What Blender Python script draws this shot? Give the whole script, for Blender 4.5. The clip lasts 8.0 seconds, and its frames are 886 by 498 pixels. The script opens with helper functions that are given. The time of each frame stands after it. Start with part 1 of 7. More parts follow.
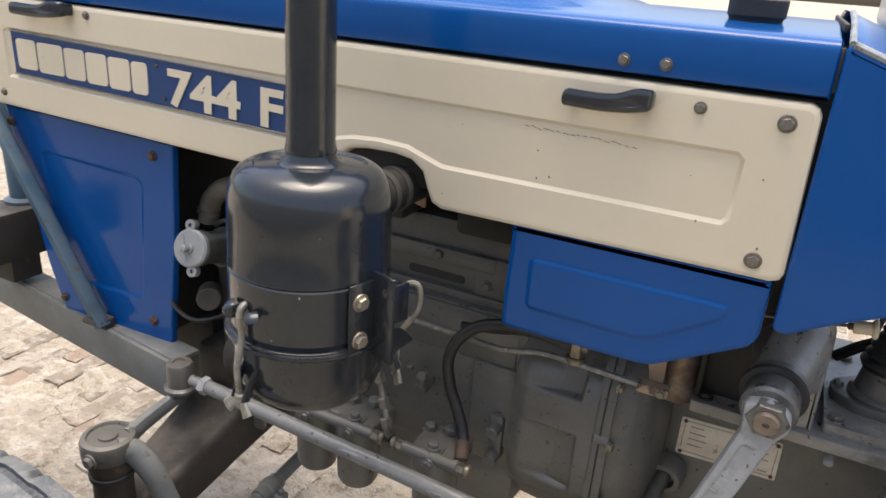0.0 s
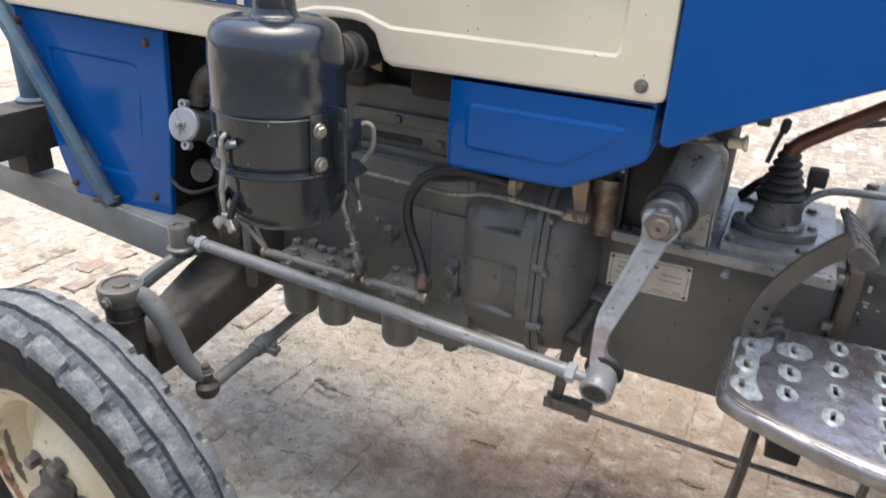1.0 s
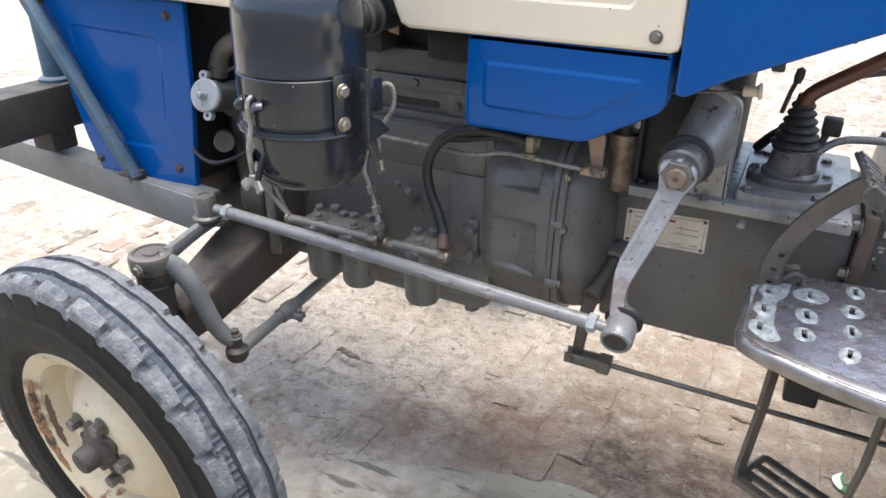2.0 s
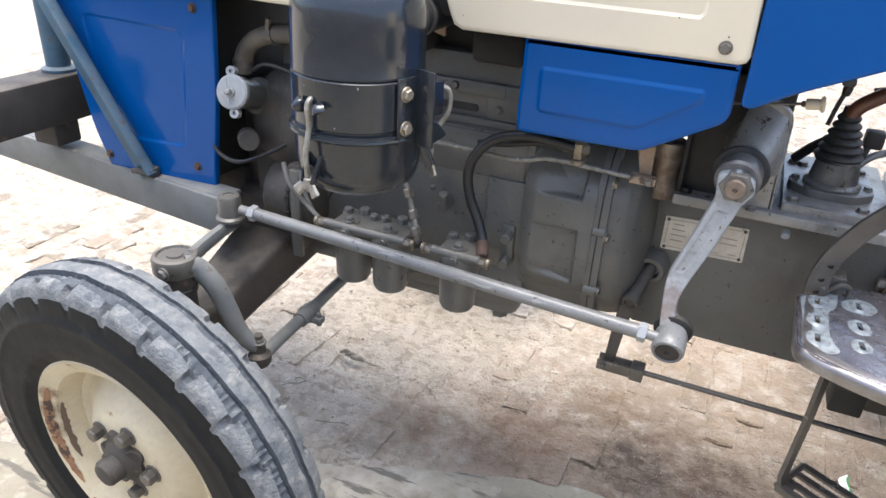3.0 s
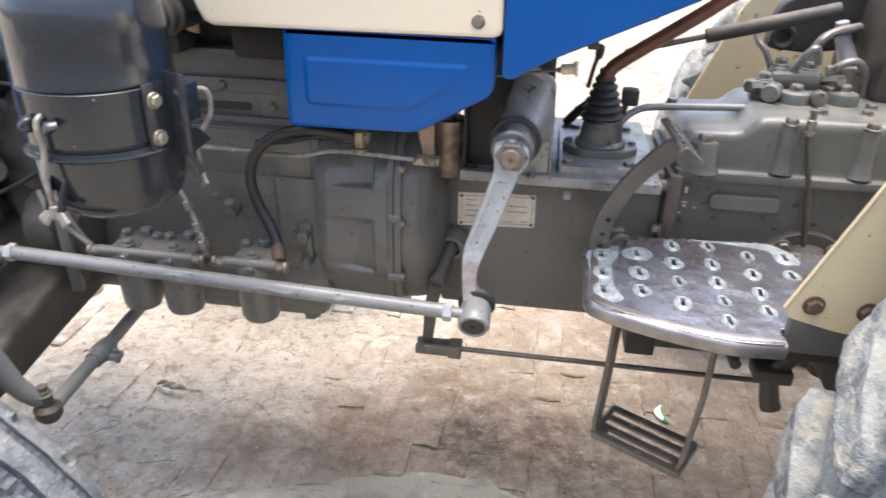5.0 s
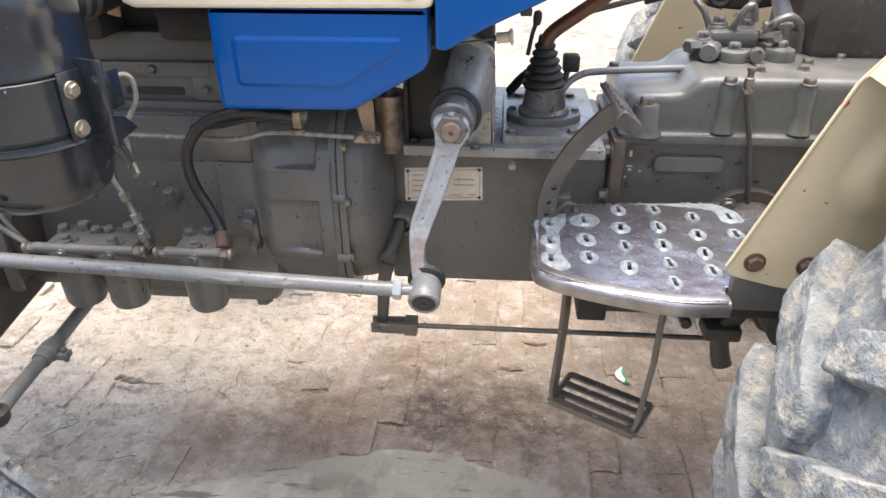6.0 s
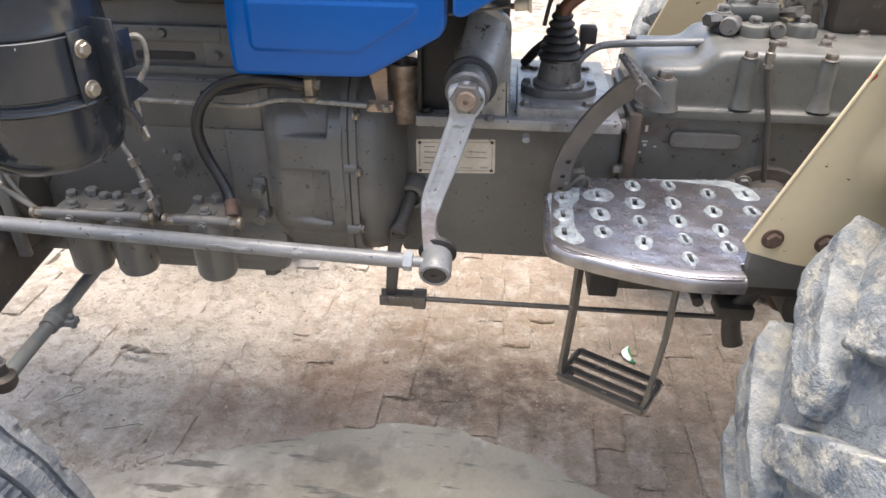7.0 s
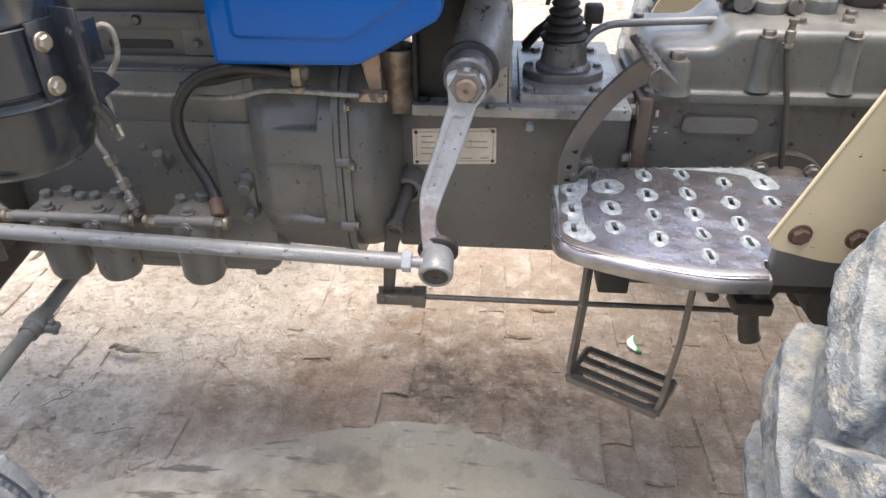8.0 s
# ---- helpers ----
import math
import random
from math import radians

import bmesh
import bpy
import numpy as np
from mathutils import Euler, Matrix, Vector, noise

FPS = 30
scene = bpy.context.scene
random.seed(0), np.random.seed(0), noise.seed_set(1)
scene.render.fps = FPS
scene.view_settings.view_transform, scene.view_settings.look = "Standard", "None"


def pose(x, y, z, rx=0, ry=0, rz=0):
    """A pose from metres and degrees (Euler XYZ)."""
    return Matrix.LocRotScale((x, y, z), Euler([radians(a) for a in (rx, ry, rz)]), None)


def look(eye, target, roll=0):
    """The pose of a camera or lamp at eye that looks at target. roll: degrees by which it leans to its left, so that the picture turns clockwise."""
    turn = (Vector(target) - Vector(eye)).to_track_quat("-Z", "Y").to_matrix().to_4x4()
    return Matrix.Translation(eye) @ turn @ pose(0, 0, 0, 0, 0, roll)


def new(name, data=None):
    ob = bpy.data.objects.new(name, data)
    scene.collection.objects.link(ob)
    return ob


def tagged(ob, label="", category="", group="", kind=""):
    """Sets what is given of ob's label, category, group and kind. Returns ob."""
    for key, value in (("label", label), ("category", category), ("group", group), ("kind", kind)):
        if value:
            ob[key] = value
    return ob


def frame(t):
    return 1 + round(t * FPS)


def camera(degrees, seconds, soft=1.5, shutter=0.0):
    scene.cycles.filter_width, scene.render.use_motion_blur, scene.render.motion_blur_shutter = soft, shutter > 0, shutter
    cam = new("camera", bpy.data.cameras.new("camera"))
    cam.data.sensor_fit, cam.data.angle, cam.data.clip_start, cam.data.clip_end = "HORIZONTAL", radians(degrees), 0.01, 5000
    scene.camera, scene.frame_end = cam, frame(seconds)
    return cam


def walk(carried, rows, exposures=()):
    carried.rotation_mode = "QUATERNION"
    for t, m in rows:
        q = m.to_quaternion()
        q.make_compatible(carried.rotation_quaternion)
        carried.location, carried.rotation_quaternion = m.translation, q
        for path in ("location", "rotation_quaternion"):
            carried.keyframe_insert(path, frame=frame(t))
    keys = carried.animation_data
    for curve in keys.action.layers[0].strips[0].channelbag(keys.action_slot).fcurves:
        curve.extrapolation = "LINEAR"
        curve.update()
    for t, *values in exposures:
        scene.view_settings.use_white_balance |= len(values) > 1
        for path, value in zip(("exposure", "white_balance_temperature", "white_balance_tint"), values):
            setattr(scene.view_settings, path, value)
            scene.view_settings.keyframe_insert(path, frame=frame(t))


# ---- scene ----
cam = camera(64.5, 8.0, shutter=0.25)
PATH = [
    (0, (0.001, -0.824, 1.431), (-0.794, 0.858, 0.695), 4.4),
    (0.2, (0.003, -0.868, 1.429), (-0.8, 0.823, 0.725), 5.0),
    (0.5, (0.031, -0.906, 1.407), (-0.762, 0.775, 0.67), 5.5),
    (0.7, (0.087, -0.938, 1.381), (-0.682, 0.736, 0.602), 4.6),
    (0.8, (0.124, -0.957, 1.366), (-0.661, 0.707, 0.582), 3.8),
    (1, (0.182, -0.99, 1.355), (-0.592, 0.638, 0.489), 2.9),
    (1.2, (0.218, -1.023, 1.348), (-0.602, 0.577, 0.47), 0.7),
    (2.3, (0.141, -1.044, 1.333), (-0.618, 0.556, 0.403), 1.8),
    (2.5, (0.09, -1.056, 1.338), (-0.615, 0.571, 0.413), 3.2),
    (3, (0.042, -1.073, 1.335), (-0.644, 0.562, 0.41), 3.3),
    (3.5, (0.033, -1.06, 1.323), (-0.528, 0.6, 0.361), 3.9),
    (4, (0.043, -1.043, 1.322), (-0.458, 0.63, 0.348), 3.5),
    (4.5, (0.05, -1.04, 1.32), (-0.382, 0.666, 0.37), 3.7),
    (5, (0.098, -1.023, 1.326), (-0.142, 0.732, 0.398), 1.5),
    (5.2, (0.114, -1.013, 1.326), (-0.054, 0.745, 0.388), 0.8),
    (6.5, (0.131, -1.006, 1.317), (-0.013, 0.708, 0.296), -0.5),
    (7, (0.116, -1.004, 1.307), (-0.034, 0.697, 0.265), 0.6),
    (7.5, (0.098, -1.001, 1.311), (-0.072, 0.693, 0.261), -0.0),
    (8, (0.1, -0.928, 1.296), (-0.032, 0.741, 0.203), -0.2),
]
SKY_STRENGTH, SUN_STRENGTH = 0.185, 1.05
EXPOSURES = [(0, 0.98, 7000, 8), (0.5, 1.06, 6800, 8), (1, 1.26, 6450, 7), (2.5, 1.55, 6330, 7), (3.5, 1.62, 6370, 7), (4.5, 1.7, 6480, 8), (5, 1.75, 6550, 9), (6.5, 1.67, 6650, 9), (7, 1.66, 6650, 9), (8, 1.69, 6650, 9)]
walk(cam, [(t, look(eye, target, roll)) for t, eye, target, roll in PATH], EXPOSURES)

# ---- light ----
world = bpy.data.worlds.new("overcast_sky")
scene.world = world
world.use_nodes = True
sky = world.node_tree.nodes.new("ShaderNodeTexSky")
sky.sky_type, sky.sun_disc = "NISHITA", False
sky.sun_elevation, sky.sun_rotation = radians(86), radians(335)
sky.air_density, sky.dust_density, sky.ozone_density = 0.85, 5.0, 0.8
world.node_tree.links.new(sky.outputs[0], world.node_tree.nodes["Background"].inputs[0])
world.node_tree.nodes["Background"].inputs[1].default_value = SKY_STRENGTH
sun = bpy.data.lights.new("sun", "SUN")
sun.energy, sun.angle, sun.color = SUN_STRENGTH, radians(50), (1.0, 0.975, 0.94)
new("sun", sun).matrix_world = look((-0.15, 0.32, 5.2), (0, 0, 0))


# ---- materials ----
def nodes_of(name):
    m = bpy.data.materials.new(name)
    m.use_nodes = True
    t = m.node_tree
    return m, t, t.nodes["Principled BSDF"]


def add_node(t, kind, **values):
    n = t.nodes.new(kind)
    for k, v in values.items():
        n.inputs[k.replace("_", " ")].default_value = v
    return n


PLACE_WISE = set()


def noise_of(t, scale, detail=4.0, rough=0.55, stretch=None):
    if t.name in PLACE_WISE:
        src = t.nodes.new("ShaderNodeNewGeometry").outputs["Position"]
    else:
        src = t.nodes.new("ShaderNodeTexCoord").outputs["Object"]
    if stretch:
        mp = t.nodes.new("ShaderNodeMapping")
        mp.inputs["Scale"].default_value = stretch
        t.links.new(src, mp.inputs["Vector"])
        src = mp.outputs[0]
    n = add_node(t, "ShaderNodeTexNoise", Scale=scale, Detail=detail, Roughness=rough)
    t.links.new(src, n.inputs["Vector"])
    return n.outputs["Fac"]


def ramp(t, src, lo, hi):
    n = t.nodes.new("ShaderNodeMapRange")
    n.inputs["From Min"].default_value, n.inputs["From Max"].default_value = lo, hi
    t.links.new(src, n.inputs["Value"])
    return n.outputs[0]


def mixed(t, fac, a, b):
    n = t.nodes.new("ShaderNodeMix")
    n.data_type = "RGBA"
    if isinstance(fac, float):
        n.inputs[0].default_value = fac
    else:
        t.links.new(fac, n.inputs[0])
    for sock, v in ((n.inputs[6], a), (n.inputs[7], b)):
        if isinstance(v, tuple):
            sock.default_value = (*v, 1)
        else:
            t.links.new(v, sock)
    return n.outputs[2]


def times(t, a, b):
    n = t.nodes.new("ShaderNodeMath")
    n.operation = "MULTIPLY"
    for sock, v in ((n.inputs[0], a), (n.inputs[1], b)):
        if isinstance(v, float):
            sock.default_value = v
        else:
            t.links.new(v, sock)
    return n.outputs[0]


def paint(name, base, second=None, rough=0.4, metal=0.0, cloud=5.0, grain=90.0, spots=None, spot_at=(0.62, 0.68),
          spot_scale=38.0, bump=0.15, bump_size=0.002, coat=0.0, dust=0.0, dust_colour=(0.42, 0.36, 0.28), rough2=None, vary=0.0, placed=False, stain=None, ior=1.5, lumps=0.0, patches=(), streaks=None, mottle=0.35, cracks=None, islands=False):
    """Painted or bare surface: two tones in clouds, fine grain, chipped spots, settled dust."""
    m, t, b = nodes_of(name)
    if placed:
        PLACE_WISE.add(t.name)
    second = second or tuple(c * 0.72 for c in base)
    col = mixed(t, ramp(t, noise_of(t, cloud), 0.35, 0.65), base, second)
    fine = noise_of(t, grain, 3.0, 0.7)
    col = mixed(t, times(t, ramp(t, fine, 0.45, 0.75), mottle), col, tuple(c * 0.6 for c in base))
    if vary:
        info = t.nodes.new("ShaderNodeObjectInfo")
        chance = info.outputs["Random"]
        if islands:
            chance = t.nodes.new("ShaderNodeNewGeometry").outputs["Random Per Island"]
        col = mixed(t, times(t, ramp(t, chance, 0.62, 0.95), vary), col, tuple(c * 0.62 for c in second))
        col = mixed(t, times(t, ramp(t, chance, 0.40, 0.12), vary), col, (base[0] * 1.06, base[1] * 0.93, base[2] * 0.89))
        again = t.nodes.new("ShaderNodeMath")
        again.operation = "FRACT"
        t.links.new(times(t, chance, 7.31), again.inputs[0])
        col = mixed(t, times(t, ramp(t, again.outputs[0], 0.6, 0.9), vary), col, (0.52, 0.48, 0.42))
    if spots:
        col = mixed(t, ramp(t, noise_of(t, spot_scale, 3.0, 0.6), *spot_at), col, spots)
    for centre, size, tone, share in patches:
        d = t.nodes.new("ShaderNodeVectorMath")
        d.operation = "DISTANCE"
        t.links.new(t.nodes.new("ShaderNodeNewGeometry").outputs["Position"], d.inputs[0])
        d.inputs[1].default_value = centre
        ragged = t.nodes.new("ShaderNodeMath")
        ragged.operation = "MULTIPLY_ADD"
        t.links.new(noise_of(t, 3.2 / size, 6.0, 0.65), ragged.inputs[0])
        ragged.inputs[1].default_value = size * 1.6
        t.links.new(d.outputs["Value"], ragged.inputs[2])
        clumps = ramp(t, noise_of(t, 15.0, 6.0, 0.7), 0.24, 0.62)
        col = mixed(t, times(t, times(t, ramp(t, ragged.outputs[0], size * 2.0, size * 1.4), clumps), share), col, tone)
    if stain:
        col = mixed(t, times(t, ramp(t, noise_of(t, stain[1], 5.0, 0.6), stain[2], stain[3]), stain[4]), col, stain[0])
    crack = None
    if cracks:
        src = t.nodes.new("ShaderNodeNewGeometry").outputs["Position"]
        bend = add_node(t, "ShaderNodeTexNoise", Scale=cracks[1] * 1.3, Detail=4.0)
        t.links.new(src, bend.inputs["Vector"])
        shift = t.nodes.new("ShaderNodeVectorMath")
        shift.operation = "MULTIPLY_ADD"
        t.links.new(bend.outputs["Color"], shift.inputs[0])
        shift.inputs[1].default_value = (0.9 / cracks[1],) * 3
        t.links.new(src, shift.inputs[2])
        vor = add_node(t, "ShaderNodeTexVoronoi", Scale=cracks[1])
        vor.feature = "DISTANCE_TO_EDGE"
        t.links.new(shift.outputs[0], vor.inputs["Vector"])
        crack = times(t, ramp(t, vor.outputs["Distance"], cracks[2], 0.0), ramp(t, noise_of(t, cracks[1] * 0.4, 3.0), 0.52, 0.64))
        col = mixed(t, times(t, crack, cracks[3]), col, cracks[0])
    if streaks:
        col = mixed(t, times(t, ramp(t, noise_of(t, streaks[1], 4.0, 0.6, streaks[2]), streaks[3], streaks[4]), streaks[5]), col, streaks[0])
    # the dust colour mixes in more on faces that look up
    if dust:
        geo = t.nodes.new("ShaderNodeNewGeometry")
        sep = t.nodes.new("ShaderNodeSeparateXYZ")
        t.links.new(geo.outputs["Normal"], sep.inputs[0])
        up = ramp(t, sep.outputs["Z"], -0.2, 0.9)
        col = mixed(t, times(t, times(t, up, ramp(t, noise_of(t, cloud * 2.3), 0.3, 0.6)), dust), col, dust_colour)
    t.links.new(col, b.inputs["Base Color"])
    b.inputs["Metallic"].default_value = metal
    r = t.nodes.new("ShaderNodeMapRange")
    r.inputs["To Min"].default_value, r.inputs["To Max"].default_value = rough, rough2 or min(1.0, rough + 0.18)
    t.links.new(noise_of(t, cloud * 3.1), r.inputs["Value"])
    t.links.new(r.outputs[0], b.inputs["Roughness"])
    b.inputs["Coat Weight"].default_value, b.inputs["Coat Roughness"].default_value = coat, 0.06
    b.inputs["IOR"].default_value = ior
    if bump:
        bp = add_node(t, "ShaderNodeBump", Strength=bump, Distance=bump_size)
        t.links.new(fine, bp.inputs["Height"])
        if lumps:
            b2 = add_node(t, "ShaderNodeBump", Strength=lumps, Distance=0.03)
            if crack:
                b3 = add_node(t, "ShaderNodeBump", Strength=0.9, Distance=-0.006)
                t.links.new(crack, b3.inputs["Height"])
                t.links.new(b3.outputs[0], b2.inputs["Normal"])
            t.links.new(noise_of(t, 17.0, 6.0, 0.62), b2.inputs["Height"])
            t.links.new(b2.outputs[0], bp.inputs["Normal"])
        t.links.new(bp.outputs[0], b.inputs["Normal"])
    return m


CREAM = paint("cream_paint", (0.735, 0.645, 0.485), (0.71, 0.615, 0.455), 0.34, cloud=2.5, grain=60, spots=(0.10, 0.07, 0.05),
              spot_at=(0.755, 0.77), spot_scale=70, bump=0.03, coat=0.3, mottle=0.05)
BLUE = paint("blue_paint", (0.002, 0.080, 0.305), (0.002, 0.070, 0.27), 0.10, cloud=2.0, grain=60, bump=0.02, coat=0.14, ior=1.30, mottle=0.08,
             spots=(0.12, 0.16, 0.25), spot_at=(0.77, 0.78), spot_scale=60, rough2=0.22)
BADGE_BLUE = paint("badge_blue", (0.006, 0.048, 0.17), (0.006, 0.042, 0.15), 0.4, cloud=4, bump=0.02, mottle=0.1)
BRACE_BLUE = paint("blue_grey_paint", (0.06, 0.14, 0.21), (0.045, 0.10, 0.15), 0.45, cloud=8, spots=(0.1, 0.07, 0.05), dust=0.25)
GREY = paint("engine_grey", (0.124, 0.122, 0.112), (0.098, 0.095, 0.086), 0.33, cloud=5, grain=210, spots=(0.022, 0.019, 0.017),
             spot_at=(0.672, 0.682), spot_scale=100, bump=0.3, dust=0.12, coat=0.22, stain=((0.05, 0.042, 0.035), 9.0, 0.56, 0.80, 0.6))
# dust on the tops also carries the glare on them
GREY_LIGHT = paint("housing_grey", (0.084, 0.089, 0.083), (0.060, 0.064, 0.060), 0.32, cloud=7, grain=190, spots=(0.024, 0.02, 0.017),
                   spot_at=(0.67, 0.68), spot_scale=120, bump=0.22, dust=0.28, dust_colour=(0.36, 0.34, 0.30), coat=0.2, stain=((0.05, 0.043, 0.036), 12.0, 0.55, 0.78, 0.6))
ARM_GREY = paint("silver_grey_paint", (0.36, 0.375, 0.385), (0.28, 0.29, 0.295), 0.33, cloud=12, grain=150, spots=(0.12, 0.075, 0.05),
                 spot_at=(0.67, 0.69), spot_scale=120, bump=0.2, coat=0.25, stain=((0.17, 0.16, 0.15), 40.0, 0.56, 0.70, 0.6),
                 patches=[((0.006, -0.02, 0.758), 0.024, (0.13, 0.065, 0.04), 0.9), ((0.004, -0.03, 0.735), 0.020, (0.16, 0.08, 0.045), 0.8)])
ROD_GREY = paint("drag_link_grey", (0.215, 0.218, 0.215), (0.165, 0.165, 0.16), 0.32, cloud=14, grain=170, spots=(0.045, 0.04, 0.036),
                 spot_at=(0.66, 0.67), spot_scale=110, bump=0.2, coat=0.3, streaks=((0.36, 0.36, 0.35), 1.0, (14.0, 90.0, 90.0), 0.62, 0.66, 0.7))
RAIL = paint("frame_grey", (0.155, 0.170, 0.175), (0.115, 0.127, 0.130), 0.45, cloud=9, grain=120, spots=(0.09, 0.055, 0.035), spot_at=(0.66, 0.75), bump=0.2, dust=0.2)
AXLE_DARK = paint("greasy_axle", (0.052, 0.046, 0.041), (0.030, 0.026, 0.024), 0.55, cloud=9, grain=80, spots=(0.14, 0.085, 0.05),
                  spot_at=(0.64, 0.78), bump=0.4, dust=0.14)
BLACK = paint("black_enamel", (0.016, 0.020, 0.026), (0.021, 0.026, 0.032), 0.13, cloud=6, grain=70, spots=(0.30, 0.31, 0.32),
              spot_at=(0.745, 0.755), spot_scale=60, bump=0.05, coat=0.3, rough2=0.22, stain=((0.035, 0.034, 0.032), 9.0, 0.52, 0.8, 0.5))
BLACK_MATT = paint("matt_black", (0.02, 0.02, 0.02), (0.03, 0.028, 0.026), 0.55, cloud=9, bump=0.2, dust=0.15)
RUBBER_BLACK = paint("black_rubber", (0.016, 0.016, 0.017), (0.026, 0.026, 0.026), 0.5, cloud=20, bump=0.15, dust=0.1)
HOSE = paint("rubber_hose", (0.012, 0.012, 0.013), (0.022, 0.021, 0.021), 0.32, cloud=30, bump=0.1)
STEEL = paint("bolt_steel", (0.27, 0.25, 0.22), (0.15, 0.13, 0.11), 0.35, 0.7, cloud=60, grain=300, bump=0.2)
ZINC = paint("zinc_bolt", (0.42, 0.38, 0.31), (0.26, 0.22, 0.16), 0.32, 0.75, cloud=60, grain=300, bump=0.2)
RUST = paint("rusty_steel", (0.115, 0.070, 0.048), (0.065, 0.042, 0.032), 0.65, 0.1, cloud=40, grain=200, bump=0.4)
BRASS = paint("brass", (0.33, 0.285, 0.215), (0.16, 0.135, 0.105), 0.35, 0.7, cloud=50, grain=200, bump=0.2)
COPPER = paint("worn_tan_paint", (0.42, 0.30, 0.20), (0.30, 0.20, 0.13), 0.45, 0.1, cloud=30, grain=150, spots=(0.10, 0.075, 0.055), spot_at=(0.52, 0.58), spot_scale=40, bump=0.2)
WIRE = paint("dull_wire", (0.34, 0.325, 0.29), (0.20, 0.185, 0.155), 0.38, 0.5, cloud=70, grain=300, bump=0.1, spots=(0.45, 0.42, 0.36), spot_at=(0.62, 0.66), spot_scale=60)
LEVER = paint("brown_lever", (0.16, 0.06, 0.03), (0.10, 0.04, 0.022), 0.3, 0.1, cloud=20, coat=0.4, bump=0.05)
FOOT = paint("worn_foot_plate", (0.41, 0.41, 0.435), (0.24, 0.22, 0.23), 0.17, 0.85, cloud=14, grain=220, spots=(0.52, 0.52, 0.53),
             spot_at=(0.66, 0.70), spot_scale=60, bump=0.10, rough2=0.36, lumps=0.18, stain=((0.16, 0.12, 0.125), 9.0, 0.50, 0.75, 0.65), streaks=((0.36, 0.43, 0.60), 1.0, (11.0, 17.0, 8.0), 0.52, 0.68, 0.55))
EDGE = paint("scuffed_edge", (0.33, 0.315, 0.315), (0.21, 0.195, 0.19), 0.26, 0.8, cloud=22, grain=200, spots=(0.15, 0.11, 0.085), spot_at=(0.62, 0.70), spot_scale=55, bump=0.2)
RIM_RUST = paint("flaking_rust", (0.34, 0.19, 0.10), (0.20, 0.10, 0.055), 0.75, cloud=30, grain=160, spots=(0.07, 0.045, 0.035), spot_at=(0.50, 0.56), spot_scale=40, bump=0.5)
COLLAR = paint("worn_hole_edge", (0.35, 0.385, 0.40), (0.20, 0.225, 0.24), 0.35, 0.25, cloud=45, bump=0.15, spots=(0.17, 0.16, 0.16), spot_at=(0.60, 0.66), spot_scale=90)
STEP = paint("step_steel", (0.105, 0.097, 0.086), (0.145, 0.130, 0.112), 0.32, 0.4, cloud=25, grain=200, spots=(0.24, 0.225, 0.20), spot_at=(0.66, 0.69), spot_scale=70, bump=0.2)
PLATE = paint("aluminium_plate", (0.62, 0.58, 0.51), (0.50, 0.46, 0.39), 0.4, 0.3, cloud=25, grain=120, spots=(0.3, 0.25, 0.2), bump=0.05)
INK = paint("faded_ink", (0.40, 0.36, 0.305), rough=0.7, bump=0)
CHIP = paint("chip_dark", (0.16, 0.115, 0.08), rough=0.7, bump=0)
RED_INK = paint("red_ink", (0.45, 0.06, 0.04), rough=0.7, bump=0)
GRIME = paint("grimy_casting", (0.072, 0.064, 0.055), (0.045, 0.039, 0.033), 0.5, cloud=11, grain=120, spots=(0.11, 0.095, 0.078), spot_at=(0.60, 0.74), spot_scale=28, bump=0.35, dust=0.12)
# near black for dark castings and for shade put between engine parts
DARK = paint("dark_casting_shade", (0.022, 0.02, 0.019), (0.036, 0.033, 0.03), 0.6, cloud=10, bump=0.3)
PIN = paint("pale_pin", (0.27, 0.215, 0.17), (0.2, 0.15, 0.115), 0.5, 0.3, cloud=60, bump=0.2)
YELLOW = paint("yellow_plastic", (0.55, 0.36, 0.05), rough=0.4, bump=0)
KNOB = paint("cream_plastic", (0.66, 0.56, 0.40), rough=0.45, bump=0)
FENDER = paint("fender_cream", (0.58, 0.495, 0.325), (0.53, 0.445, 0.28), 0.38, cloud=4, grain=70, spots=(0.16, 0.06, 0.035),
               spot_at=(0.70, 0.72), spot_scale=42, bump=0.05, coat=0.15, mottle=0.12)
RIM = paint("cream_rim", (0.62, 0.55, 0.40), (0.52, 0.45, 0.31), 0.5, cloud=9, grain=80, spots=(0.22, 0.11, 0.055),
            spot_at=(0.64, 0.70), spot_scale=19, bump=0.15, patches=[((-1.008, -0.418, 0.462), 0.020, (0.16, 0.075, 0.038), 0.9), ((-1.020, -0.414, 0.415), 0.024, (0.12, 0.055, 0.030), 0.95), ((-1.022, -0.412, 0.362), 0.022, (0.15, 0.075, 0.040), 0.9)])
SIDEWALL = paint("tyre_sidewall", (0.009, 0.010, 0.0115), (0.014, 0.015, 0.016), 0.5, cloud=9, grain=110, spots=(0.036, 0.036, 0.036),
                 spot_at=(0.62, 0.80), spot_scale=22, bump=0.3, ior=1.27)
TREAD = paint("dusty_tread", (0.175, 0.186, 0.195), (0.125, 0.137, 0.15), 0.85, cloud=24, grain=190, spots=(0.24, 0.243, 0.238),
              spot_at=(0.50, 0.70), spot_scale=45, bump=0.9, bump_size=0.005, stain=((0.06, 0.072, 0.09), 26.0, 0.53, 0.68, 0.8))
GROOVE = paint("tread_groove", (0.052, 0.063, 0.078), (0.095, 0.106, 0.12), 0.8, cloud=30, grain=260, bump=0.8, spots=(0.17, 0.172, 0.172), spot_at=(0.58, 0.70), spot_scale=70)
